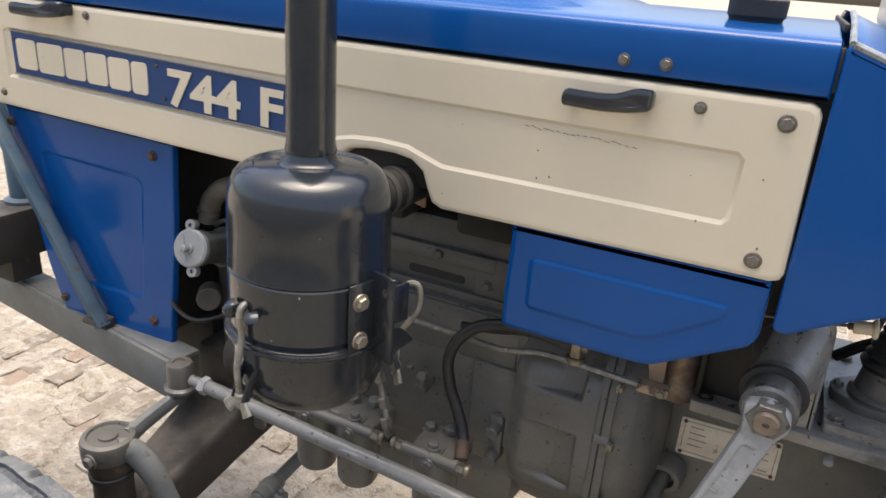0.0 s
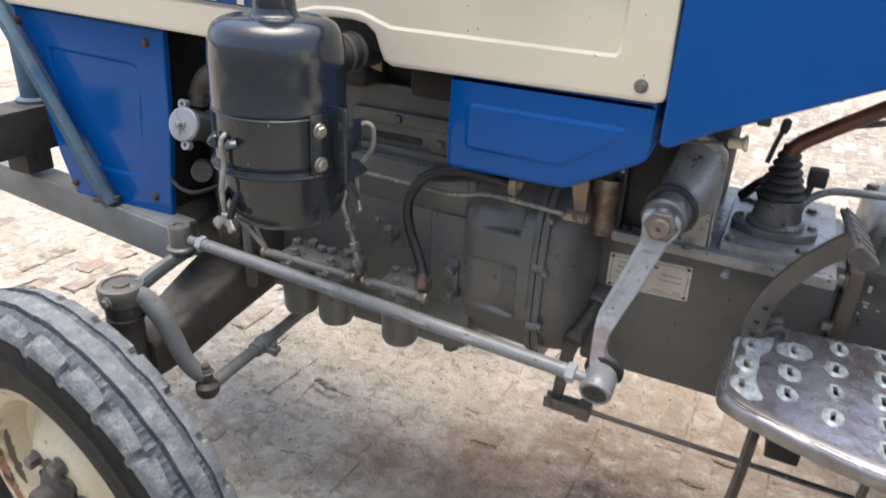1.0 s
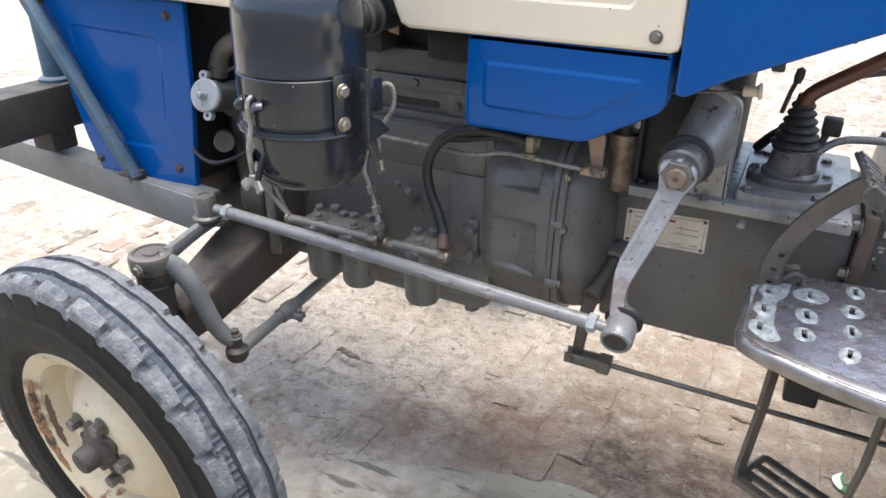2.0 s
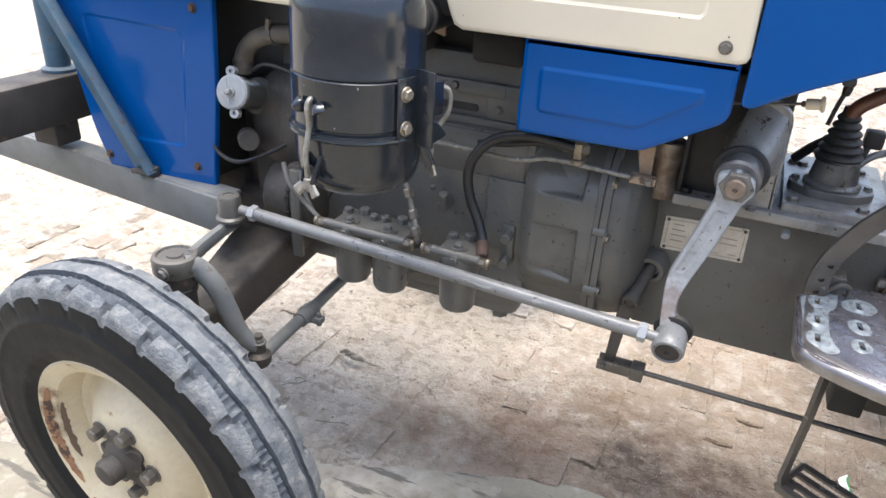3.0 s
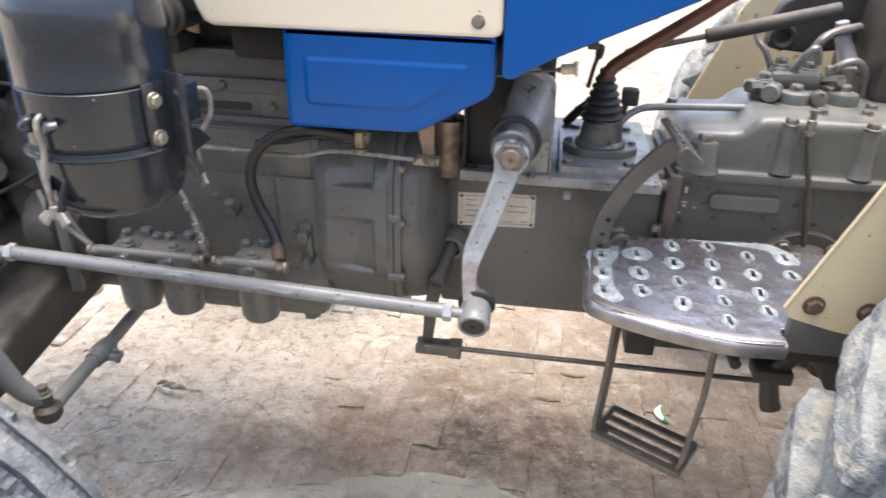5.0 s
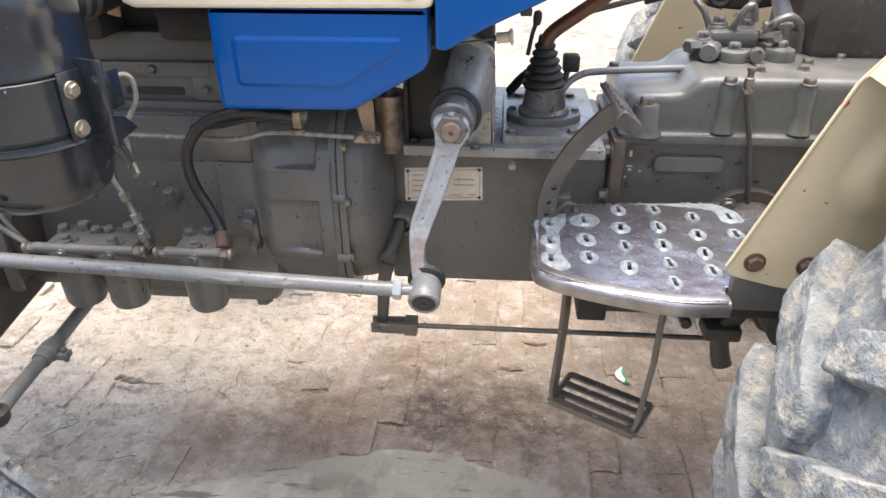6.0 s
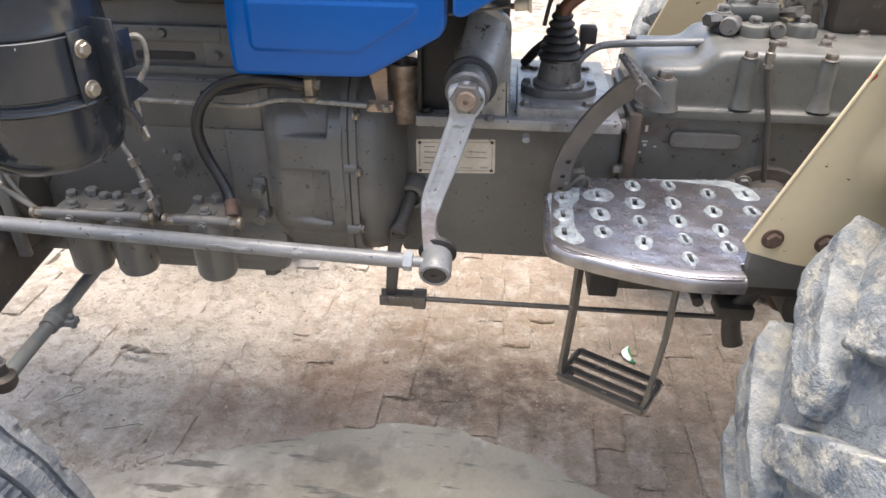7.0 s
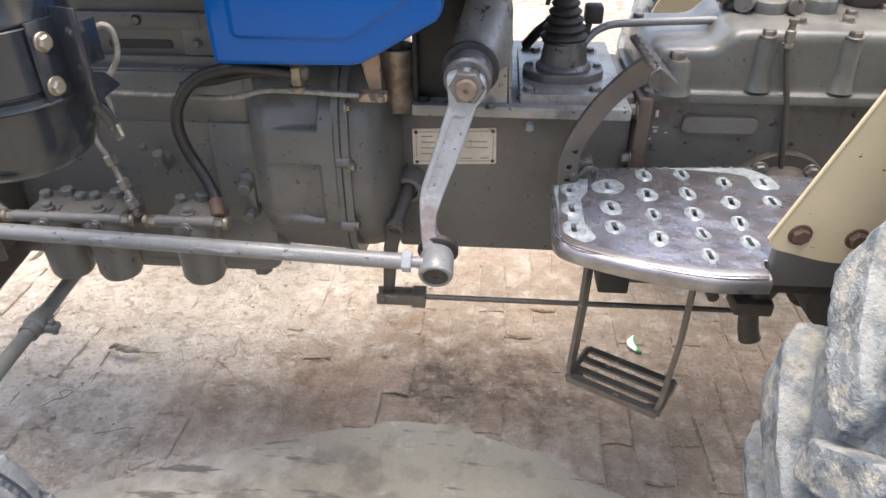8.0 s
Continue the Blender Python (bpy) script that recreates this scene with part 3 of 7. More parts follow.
def build_badge(panel):
    bm = slab(B(), [(-1.278, 1.202), (-0.60, 1.187), (-0.60, 1.260), (-1.278, 1.277)], facing(0.0005), 0.004, 0.001)
    badge = part("badge", bm, BADGE_BLUE, panel, "blue badge plate with cream lettering")
    tilt = lambda x: 1.2395 - (x + 1.278) * 0.0235
    frame_bm = B()
    for a, b in (((-1.278, 1.277), (-0.60, 1.260)), ((-1.278, 1.202), (-0.60, 1.187))):
        tube(frame_bm, [(a[0], -0.0005, a[1]), (b[0], -0.0005, b[1])], 0.0013, 6, 1)
    part("badge_edge", frame_bm, STEEL, badge)
    # the maker's word stands as six plain blocks
    for k, w in enumerate((0.052, 0.066, 0.050, 0.050, 0.050, 0.036)):
        x0 = -1.264 + (0.0, 0.056, 0.126, 0.180, 0.234, 0.288)[k]
        z = tilt(x0 + w / 2)
        tall = 0.052
        o = rounded([(x0, z - tall / 2), (x0 + w, z - tall / 2), (x0 + w, z + tall / 2), (x0, z + tall / 2)], 0.008)
        part("badge_block", slab(B(), o, facing(-0.0012), 0.0015, 0.0004), CREAM, badge)
    for word, x, size in (("744", -0.897, 0.079), ("F", -0.712, 0.079)):
        cu = bpy.data.curves.new("badge_text", "FONT")
        cu.body, cu.size, cu.extrude, cu.offset = word, size, 0.0008, 0.0022
        tmp = bpy.data.objects.new("badge_text", cu)
        scene.collection.objects.link(tmp)
        me = bpy.data.meshes.new_from_object(tmp)
        bpy.data.objects.remove(tmp)
        me.materials.clear()
        me.materials.append(CREAM)
        ob = new("badge_number", me)
        hang(ob, badge, Matrix.Translation((x, -0.0010, tilt(x + 0.07) - 0.0285)) @ Matrix.Rotation(radians(1.3), 4, "Y") @ Matrix.Diagonal((1.27, 1, 1, 1)) @ Matrix.Rotation(radians(90), 4, "X"))
    for x, z in ((-1.27, 1.262), (-1.262, 1.212), (-0.918, 1.257), (-0.905, 1.206)):
        bolt(badge, (x, -0.0012, z), CAMSIDE, 0.003, RUST, False, "rivet", 0.3)


def build_hood():
    # cross-sections from the near lower edge over the top to the far side
    prof = [(0.010, 1.337), (0.003, 1.339), (0.002, 1.343), (0.002, 1.384), (0.0035, 1.3895), (0.008, 1.3925), (0.016, 1.3945), (0.045, 1.3965)]
    bm, rows = B(), []
    xs = [-1.38, -1.365, -1.30, -1.1, -0.9, -0.7, -0.5, -0.36, -0.31, -0.27, -0.2, -0.1, 0.02, 0.030, 0.033]
    for x in xs:
        rise = 0.032 if x < -0.33 else (0.012 if x < -0.29 else 0.0)
        pinch = 0.004 if x in (xs[0], xs[-1]) else 0.0
        half = [(y + pinch, z - pinch) for y, z in prof] + [(0.085, 1.3985 - pinch), (0.125, 1.400 + rise - pinch), (0.20, 1.403 + rise - pinch), (MID, 1.405 + rise - pinch)]
        full = half + [(2 * MID - y, z) for y, z in half[-2::-1]]
        rows.append([bm.verts.new((x, y, z)) for y, z in full])
    for a, b in zip(rows, rows[1:]):
        for k in range(len(a) - 1):
            bm.faces.new((a[k], a[k + 1], b[k + 1], b[k]))
    bm.faces.new(rows[0])
    bm.faces.new(rows[-1])
    hood = part("hood", bm, BLUE, TRACTOR, "glossy royal blue sheet metal hood", sharp=0.9)
    for x in (-0.181, -0.134):
        bolt(hood, (x, 0.001, 1.352), CAMSIDE, 0.0050, STEEL)
    cap = B()
    lathe(cap, (-0.064, 0.155, 1.400), (0, 0, 1), [(0, 0), (0.031, 0), (0.0315, 0.004), (0.034, 0.007), (0.0345, 0.026), (0.031, 0.029), (0.028, 0.0295), (0.024, 0.026), (0.012, 0.026), (0, 0.026)], 28)
    box(cap, (-0.088, 0.150, 1.424), (-0.040, 0.160, 1.433), 0.003)
    part("filler_cap", cap, BLACK_MATT, hood, "black plastic filler cap")
    # added dark filler: gives the shade behind the panel gaps and stops light leaking
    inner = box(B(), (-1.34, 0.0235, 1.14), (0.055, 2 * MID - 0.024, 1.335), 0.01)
    part("bonnet_inside", inner, DARK, TRACTOR, "dark filler box inside the bonnet")
    far = slab(B(), [(-1.35, 1.13), (0.03, 1.13), (0.03, 1.33), (-1.35, 1.33)], lambda u, v, w: Vector((u, 2 * MID - w, v)), 0.02, 0.004)
    part("side_panel", far, CREAM, TRACTOR, "glossy cream sheet metal bonnet side panel")


def build_cowl():
    edge = lambda x: 1.3925 - 0.366 * (x - 0.036)
    out = rounded([(0.036, edge(0.036)), (0.037, 1.074), (0.052, 1.071), (0.10, 1.100), (0.30, 1.193), (0.378, 1.248), (0.380, edge(0.380))],
                  [0.008, 0.006, 0.01, 0.02, 0.01, 0.01, 0.004])
    cowl = part("instrument_cowl", slab(B(), out, facing(-0.004), 0.012, 0.005), BLUE, TRACTOR, "glossy blue instrument cowl with sloping lower edge")
    part("cowl_side", slab(B(), out, lambda u, v, w: Vector((u, 2 * MID + 0.004 - w, v)), 0.012, 0.005), BLUE, cowl)
    tp, rows = B(), []
    for x in (0.038, 0.10, 0.20, 0.30, 0.382):
        half = [(0.002, -0.006), (0.004, 0.0), (0.03, 0.007), (0.10, 0.020), (0.20, 0.028)]
        rows.append([tp.verts.new((x, y, edge(x) + h)) for y, h in half] + [tp.verts.new((x, 2 * MID - y, edge(x) + h)) for y, h in half[::-1]])
    for a, b in zip(rows, rows[1:]):
        for q in range(len(a) - 1):
            tp.faces.new((a[q], a[q + 1], b[q + 1], b[q]))
    part("cowl_top", tp, BLUE, cowl)
    rub = B()
    tube(rub, [(x, -0.0005, edge(x) + 0.001) for x in (0.042, 0.12, 0.22, 0.372)], 0.0045, 8, 3)
    tube(rub, [(0.040, y, edge(0.040) + 0.001 + dz) for y, dz in ((-0.0005, 0.0), (0.03, 0.007), (0.10, 0.020), (0.20, 0.028))], 0.0035, 8, 4)
    part("worn_edge", rub, COLLAR, cowl, "edge worn to bare metal")
    # black strips stand for the shaded gap between hood and cowl
    rim = B()
    for z0, y0, y1 in ((edge(0.036) - 0.05, 0.006, 0.014), (1.400, 0.06, 2 * MID - 0.06)):
        box(rim, (0.031, y0, z0), (0.036, y1, z0 + 0.045 if y0 < 0.05 else 1.409), 0.001)
    part("cowl_rim", rim, BLACK_MATT, cowl, "black strip for the shaded gap before the cowl")
    part("instrument_hood", box(B(), (0.085, 0.13, 1.38), (0.30, 2 * MID - 0.13, 1.47), 0.03), CREAM, cowl, "cream instrument hood")
    # carried low to block light through the gap beside the side panel
    part("dash_plate", box(B(), (0.056, 0.012, 1.085), (0.075, 0.648, 1.36), 0.006), BLACK_MATT, cowl)
    for k in range(3):
        lip = B()
        box(lip, (0.155 + 0.075 * k, 0.004, 1.120 + 0.0445 * k), (0.172 + 0.075 * k, 0.016, 1.132 + 0.0445 * k), 0.003)
        part("edge_clip", lip, BLACK_MATT, cowl)


def build_lower_cover():
    out = rounded([(-0.293, 1.130), (-0.295, 1.03), (-0.294, 0.976), (-0.10, 0.978), (-0.085, 0.981), (0.020, 1.041), (0.027, 1.055), (0.027, 1.130)],
                  [0.003, 0.01, 0.012, 0.01, 0.01, 0.012, 0.01, 0.003])
    press = rounded([(-0.263, 1.089), (-0.262, 1.014), (-0.100, 1.013), (-0.012, 1.070), (-0.011, 1.089)], [0.012, 0.012, 0.012, 0.010, 0.008])
    bm = slab(B(), out, facing(0.004), 0.05, 0.007, reliefs=[(press, -0.0026, 0.006)])
    part("lower_cover", bm, BLUE, TRACTOR, "blue pressed steel cover below the bonnet panel")


def build_radiator_cover():
    out = rounded([(-1.368, 1.133), (-1.30, 0.80), (-1.262, 0.70), (-0.963, 0.712), (-0.936, 0.93), (-0.922, 1.126)], [0.004, 0.03, 0.03, 0.008, 0.02, 0.004])
    press = rounded([(-1.285, 1.055), (-1.225, 0.79), (-1.03, 0.80), (-1.00, 1.05)], [0.03, 0.02, 0.02, 0.03])
    bm = slab(B(), out, facing(0.025), 0.012, 0.004, reliefs=[(press, 0.003, 0.006)])
    cover = part("radiator_cover", bm, BLUE, TRACTOR, "blue radiator side cover, slightly scratched")
    for x, z in ((-0.972, 1.095), (-1.004, 0.763), (-1.352, 1.098), (-1.262, 0.742)):
        bolt(cover, (x, 0.024, z), CAMSIDE, 0.0068, RUST)
    # its black also paints the shade behind the cover
    part("radiator", box(B(), (-1.33, 0.07, 0.70), (-1.02, 2 * MID - 0.07, 1.13), 0.02), DARK, TRACTOR, "black radiator core")
    # block added to hide bright ground showing below the radiator
    part("front_support", box(B(), (-1.32, 0.17, 0.53), (-1.0, 2 * MID - 0.17, 0.705), 0.025), AXLE_DARK, TRACTOR, "dark cast front support under the radiator")


AX, AY = -0.488, -0.170


def build_air_cleaner():
    up = (0, 0, 1)
    bm = lathe(B(), (AX, AY, 0), up, [(0, 1.0), (0.09, 1.0), (0.0975, 1.012), (0.0975, 1.088), (0.0995, 1.0905), (0.0995, 1.0935), (0.0985, 1.096), (0.0985, 1.140), (0.0980, 1.162),
                                      (0.0962, 1.180), (0.0918, 1.194), (0.0855, 1.203), (0.076, 1.2088), (0.067, 1.2112), (0.0655, 1.2095), (0.064, 1.2090), (0.062, 1.2098), (0.042, 1.2115),
                                      (0.036, 1.213), (0.032, 1.217), (0.030, 1.224), (0, 1.224)], 64)
    body = part("air_cleaner", bm, BLACK, TRACTOR, "glossy black oil bath air cleaner canister with chips")
    bowl = lathe(B(), (AX, AY, 0), up, [(0, 0.908), (0.055, 0.909), (0.074, 0.914), (0.087, 0.925), (0.0935, 0.942), (0.0965, 0.965), (0.0975, 0.990), (0.0990, 0.999), (0.1030, 1.0005), (0.1058, 1.0035),
                                        (0.1050, 1.0062), (0.1015, 1.0072), (0.1012, 1.0100), (0.0990, 1.0112), (0.0, 1.012)], 64)
    part("oil_bowl", bowl, BLACK, body, "black oil bowl with rolled rim")
    pipe = lathe(B(), (AX, AY, 0), up, [(0.0295, 1.222), (0.0305, 1.228), (0.0288, 1.236), (0.0283, 1.30), (0.0283, 1.95), (0.025, 1.952), (0, 1.952)], 40)
    part("intake_pipe", pipe, BLACK, body, "tall black intake pipe")
    strap = lathe(B(), (AX, AY, 0), up, [(0.0976, 1.016), (0.0992, 1.018), (0.0995, 1.086), (0.0976, 1.088)], 64)
    part("strap", strap, BLACK, body)
    # clamp ears and bracket
    a0 = math.atan2(-0.200 - AY, -0.394 - AX)
    def at(a, r, z):
        return Vector((AX + r * math.cos(a), AY + r * math.sin(a), z))
    outward = Vector((math.cos(a0), math.sin(a0), 0))
    side = Vector((-math.sin(a0), math.cos(a0), 0))
    m = Matrix.Translation(at(a0, 0.100, 1.045)) @ Matrix(((side.x, 0, outward.x, 0), (side.y, 0, outward.y, 0), (0, 1, 0, 0), (0, 0, 0, 1)))
    bracket = part("bracket", box(B(), (-0.020, -0.046, 0.0), (0.020, 0.048, 0.004), 0.0015, m), BLACK, body, "black steel mounting bracket")
    part("bracket_web", box(B(), (0.016, -0.052, 0.0), (0.021, 0.058, 0.036), 0.0015, m), BLACK, bracket)
    part("bracket_arm", box(B(), (0.021, -0.012, 0.012), (0.060, 0.038, 0.017), 0.0015, m), BLACK, bracket)
    part("bracket_gusset", slab(B(), rounded([(0.030, -0.062), (0.080, -0.050), (0.060, -0.028), (0.030, -0.020)], 0.005), lambda u, v, w: m @ Vector((u, v, 0.010 - w)), 0.004, 0.001), BLACK, bracket)
    for z in (1.070, 1.021):
        bolt(bracket, at(a0 - 0.05, 0.106, z), (math.cos(a0), math.sin(a0), 0), 0.0075, ZINC)
    # wire clips with wing nuts, on both sides of the bowl
    for ang, up_r in ((math.radians(259), 0.102), (math.radians(31), 0.132)):
        out = Vector((math.cos(ang), math.sin(ang), 0))
        s = Vector((-out.y, out.x, 0))
        w = B()
        tube(w, [at(ang, up_r - 0.022, 1.052), at(ang, up_r - 0.004, 1.060), at(ang, up_r + 0.006, 1.050), at(ang, up_r + 0.004, 1.02), at(ang, 0.114, 0.985), at(ang, 0.113, 0.955), at(ang, 0.111, 0.925)], 0.0040, 8, 6)
        clip = part("wire_clip", w, WIRE, body, "bright bent wire clip")
        q = at(ang, 0.098, 1.048)
        for sg in (-1, 1):
            ear = tube(B(), [q + s * 0.010 * sg - out * 0.008, q + s * 0.014 * sg + out * 0.010, q + s * 0.019 * sg + out * 0.012 + Vector((0, 0, 0.004)), q + s * 0.026 * sg + out * 0.004 + Vector((0, 0, 0.006))], 0.0085, 8, 5, 0.35)
            part("clip_ear", ear, BLACK, body)
            ear = tube(B(), [at(ang, 0.092, 0.975) + s * 0.012 * sg, at(ang, 0.104, 0.958) + s * 0.011 * sg, at(ang, 0.112, 0.938) + s * 0.010 * sg], 0.0075, 8, 4, 0.35)
            part("clip_ear", ear, BLACK, body)
        nut = B()
        rod(nut, at(ang, 0.111, 0.928), at(ang, 0.111, 0.946), 0.0070, n=12)
        for sg in (-1, 1):
            tube(nut, [at(ang, 0.111, 0.938), at(ang, 0.114, 0.932) + s * 0.010 * sg, at(ang, 0.116, 0.922) + s * 0.019 * sg], lambda u: 0.006 + 0.003 * u, 8, 4, 0.45)
        part("wing_nut", nut, WIRE, body, "bright steel wing nut")
    # outlet hose into the bonnet
    o = B()
    tube(o, [(AX + 0.0, AY + 0.07, 1.140), (AX + 0.010, AY + 0.12, 1.140), (-0.474, 0.02, 1.140), (-0.468, 0.14, 1.14)], 0.030, 20, 6)
    hose = part("outlet_hose", o, RUBBER_BLACK, body, "ribbed black rubber outlet hose")
    for u in (0.35, 0.75):
        c = B()
        lathe(c, Vector((AX + 0.010, AY + 0.12, 1.140)).lerp(Vector((-0.474, 0.02, 1.140)), u), (0.12, 0.99, 0), [(0.0300, -0.005), (0.0325, -0.005), (0.0325, 0.005), (0.0300, 0.005)], 24)
        part("hose_clamp", c, STEP, hose)
    stay = part("hose_stay", slab(B(), rounded([(-0.478, 1.190), (-0.455, 1.190), (-0.453, 1.100), (-0.474, 1.105)], 0.003), facing(0.062), 0.004, 0.001), COPPER, TRACTOR, "tan steel stay strip")
    bolt(stay, (-0.464, 0.061, 1.125), CAMSIDE, 0.006, STEEL)


def build_engine():
    bm = box(B(), (-0.86, 0.125, 0.64), (-0.285, 2 * MID - 0.125, 0.93), 0.012)
    block = part("engine_block", bm, GREY, TRACTOR, "grey painted engine block, oily and dusty")
    up = B()
    box(up, (-0.86, 0.150, 0.925), (-0.27, 2 * MID - 0.15, 1.06), 0.008)
    box(up, (-0.86, 0.138, 0.926), (-0.275, 0.16, 0.944), 0.004)
    box(up, (-0.56, 0.138, 0.985), (-0.36, 0.16, 1.012), 0.004)
    box(up, (-0.395, 0.140, 0.944), (-0.275, 0.16, 1.012), 0.005)
    part("cylinder_block", up, GREY, block)
    # dark plate laid on the face paints the shade in the slot
    sl = slab(B(), rounded([(-0.52, 0.952), (-0.415, 0.952), (-0.415, 0.966), (-0.52, 0.966)], 0.006), facing(0.148), 0.004, 0.001)
    part("slot", sl, DARK, block)
    hd = B()
    box(hd, (-0.84, 0.18, 1.05), (-0.22, 2 * MID - 0.18, 1.15), 0.01)
    for k in range(3):
        box(hd, (-0.80 + 0.19 * k, 0.10, 1.055), (-0.70 + 0.19 * k, 0.19, 1.11), 0.012)
    part("cylinder_head", hd, DARK, block, "dark greasy cylinder head and manifold")
    for x, z in ((-0.371, 0.965), (-0.46, 1.0), (-0.305, 1.0)):
        bolt(block, (x, 0.139, z), CAMSIDE, 0.006, GREY)
    # a shelf step across the block, and a low rib
    r = B()
    box(r, (-0.372, 0.116, 0.690), (-0.29, 0.14, 0.842), 0.006)
    box(r, (-0.80, 0.121, 0.836), (-0.30, 0.14, 0.925), 0.010)
    box(r, (-0.332, 0.108, 0.665), (-0.305, 0.14, 0.755), 0.008)
    part("block_rib", r, GREY, block)
    for z in (0.735, 0.680):
        rod_bm = rod(B(), (-0.318, 0.12, z), (-0.318, 0.088, z - 0.004), 0.011)
        part("stud", rod_bm, GREY, block)
    s = B()
    box(s, (-0.82, 0.115, 0.555), (-0.275, 2 * MID - 0.115, 0.66), 0.035)
    box(s, (-0.60, 0.13, 0.525), (-0.29, 2 * MID - 0.13, 0.60), 0.03)
    lathe(s, (-0.335, 0.16, 0.530), (0, 0, -1), [(0, 0), (0.018, 0), (0.018, 0.012), (0.012, 0.016), (0, 0.016)], 6)
    part("oil_sump", s, GREY, TRACTOR, "grey oil sump with drain plug")
    # timing case in front
    tcase = B()
    lathe(tcase, (-0.815, 0.19, 0.865), (-0.15, -1, 0.12), [(0, -0.05), (0.118, -0.05), (0.122, 0.02), (0.116, 0.055), (0.098, 0.085), (0.070, 0.105), (0.045, 0.112), (0, 0.112)], 40)
    # added filler block: stops bright ground showing beside the radiator
    box(tcase, (-1.02, 0.20, 0.60), (-0.86, 0.46, 0.92), 0.02)
    lathe(tcase, (-0.79, 0.17, 0.76), (0, -1, 0), [(0, -0.05), (0.085, -0.05), (0.085, 0.02), (0.07, 0.05), (0, 0.06)], 32)
    box(tcase, (-0.93, 0.12, 0.60), (-0.80, 0.50, 0.86), 0.02)
    box(tcase, (-0.80, 0.06, 0.60), (-0.765, 0.16, 0.80), 0.01)
    part("timing_case", tcase, GRIME, TRACTOR, "grimy brown grey cast timing case")
    # small drain cock on the block
    dc = B()
    rod(dc, (-0.455, 0.13, 0.775), (-0.455, 0.09, 0.765), 0.012)
    rod(dc, (-0.455, 0.100, 0.765), (-0.450, 0.085, 0.800), 0.009)
    rod(dc, (-0.475, 0.092, 0.800), (-0.475, 0.088, 0.812), 0.006)
    part("drain_cock", dc, GREY, block)


def build_pump():
    way = Vector((0.12, -0.93, 0.30)).normalized()
    p = Vector((-0.882, 0.014, 0.947))
    bm = lathe(B(), p - way * 0.15, way, [(0, 0), (0.038, 0), (0.038, 0.06), (0.030, 0.07), (0.030, 0.125), (0.033, 0.128), (0.033, 0.142), (0.028, 0.148), (0.018, 0.150), (0.0, 0.150)], 32)
    pump = part("fuel_pump", bm, GREY_LIGHT, TRACTOR, "grey fuel pump with round filler lid")
    lid = lathe(B(), p, way, [(0, -0.004), (0.034, -0.004), (0.0345, 0.004), (0.031, 0.007), (0.010, 0.008), (0.009, 0.012), (0, 0.013)], 32)
    side = way.cross(Vector((0, 0, 1))).normalized()
    rise = side.cross(way)
    rod(lid, p + way * 0.006, p + way * 0.026, 0.0065, n=12)
    rod(lid, p + way * 0.021 - rise * 0.022 - side * 0.006, p + way * 0.021 + rise * 0.024 + side * 0.006, 0.0020, n=8)
    for s in (-1, 1):
        e = p + rise * 0.040 * s + side * 0.008 * s
        lathe(lid, e, way, [(0, -0.01), (0.010, -0.01), (0.010, 0.003), (0.004, 0.003), (0.004, -0.004), (0, -0.004)], 14)
    part("pump_lid", lid, ARM_GREY, pump, "pale grey round lid with lugs")
    # slotted dynamo drum below the timing case
    dy = lathe(B(), (-0.86, 0.115, 0.715), (1, 0, 0), [(0, 0), (0.030, 0), (0.066, 0.004), (0.070, 0.012), (0.070, 0.108), (0.066, 0.118), (0.030, 0.122), (0, 0.122)], 36)
    dynamo = part("dynamo", dy, GRIME, TRACTOR, "grimy grey slotted dynamo body")
    # dark blocks laid on the drum stand for shaded vent openings
    for k in range(5):
        a = radians(-62 + 27 * k)
        way_k = Vector((0, -math.cos(a), math.sin(a)))
        c = Vector((-0.79, 0.115, 0.715)) + way_k * 0.0695
        turn = axis_pose(c, way_k)
        part("vent_slot", box(B(), (-0.005, -0.030, -0.002), (0.005, 0.030, 0.0015), 0.002, turn), DARK, dynamo)
    strap_up = box(B(), (-0.775, 0.035, 0.60), (-0.752, 0.048, 0.80), 0.003)
    part("dynamo_stay", strap_up, GREY, dynamo, "grey steel stay")
    el = tube(B(), [(-0.925, 0.10, 0.965), (-0.915, 0.10, 1.005), (-0.885, 0.10, 1.035), (-0.835, 0.10, 1.052), (-0.79, 0.11, 1.055)], 0.019, 16, 6)
    part("elbow_pipe", el, paint("dull_elbow", (0.20, 0.17, 0.13), (0.13, 0.11, 0.085), 0.5, cloud=20), TRACTOR, "dull tan metal elbow pipe")
    for q, w in (((-0.84, 0.10, 1.051), (1, 0, 0.25)), ((-0.922, 0.10, 0.985), (0.2, 0, 1))):
        cl = B()
        lathe(cl, q, w, [(0.019, -0.005), (0.0215, -0.005), (0.0215, 0.005), (0.019, 0.005)], 20)
        if q[0] > -0.9:
            rod(cl, (-0.842, 0.083, 1.062), (-0.838, 0.083, 1.085), 0.006, n=8)
        part("pipe_clip", cl, STEEL, TRACTOR)
    wires = B()
    tube(wires, [(-0.95, 0.045, 0.90), (-0.958, 0.03, 0.83), (-0.935, 0.028, 0.80), (-0.89, 0.03, 0.795), (-0.84, 0.05, 0.815), (-0.80, 0.08, 0.84)], 0.0045, 8, 6)
    tube(wires, [(-0.86, 0.05, 0.985), (-0.82, 0.04, 1.005), (-0.77, 0.05, 0.995), (-0.72, 0.06, 0.97)], 0.004, 8, 6)
    part("cable", wires, HOSE, TRACTOR)
    ro = rod(B(), (-0.90, 0.07, 0.835), (-0.865, 0.03, 0.845), 0.022)
    part("fuel_cock", ro, GRIME, pump, "grimy brown fuel cock")


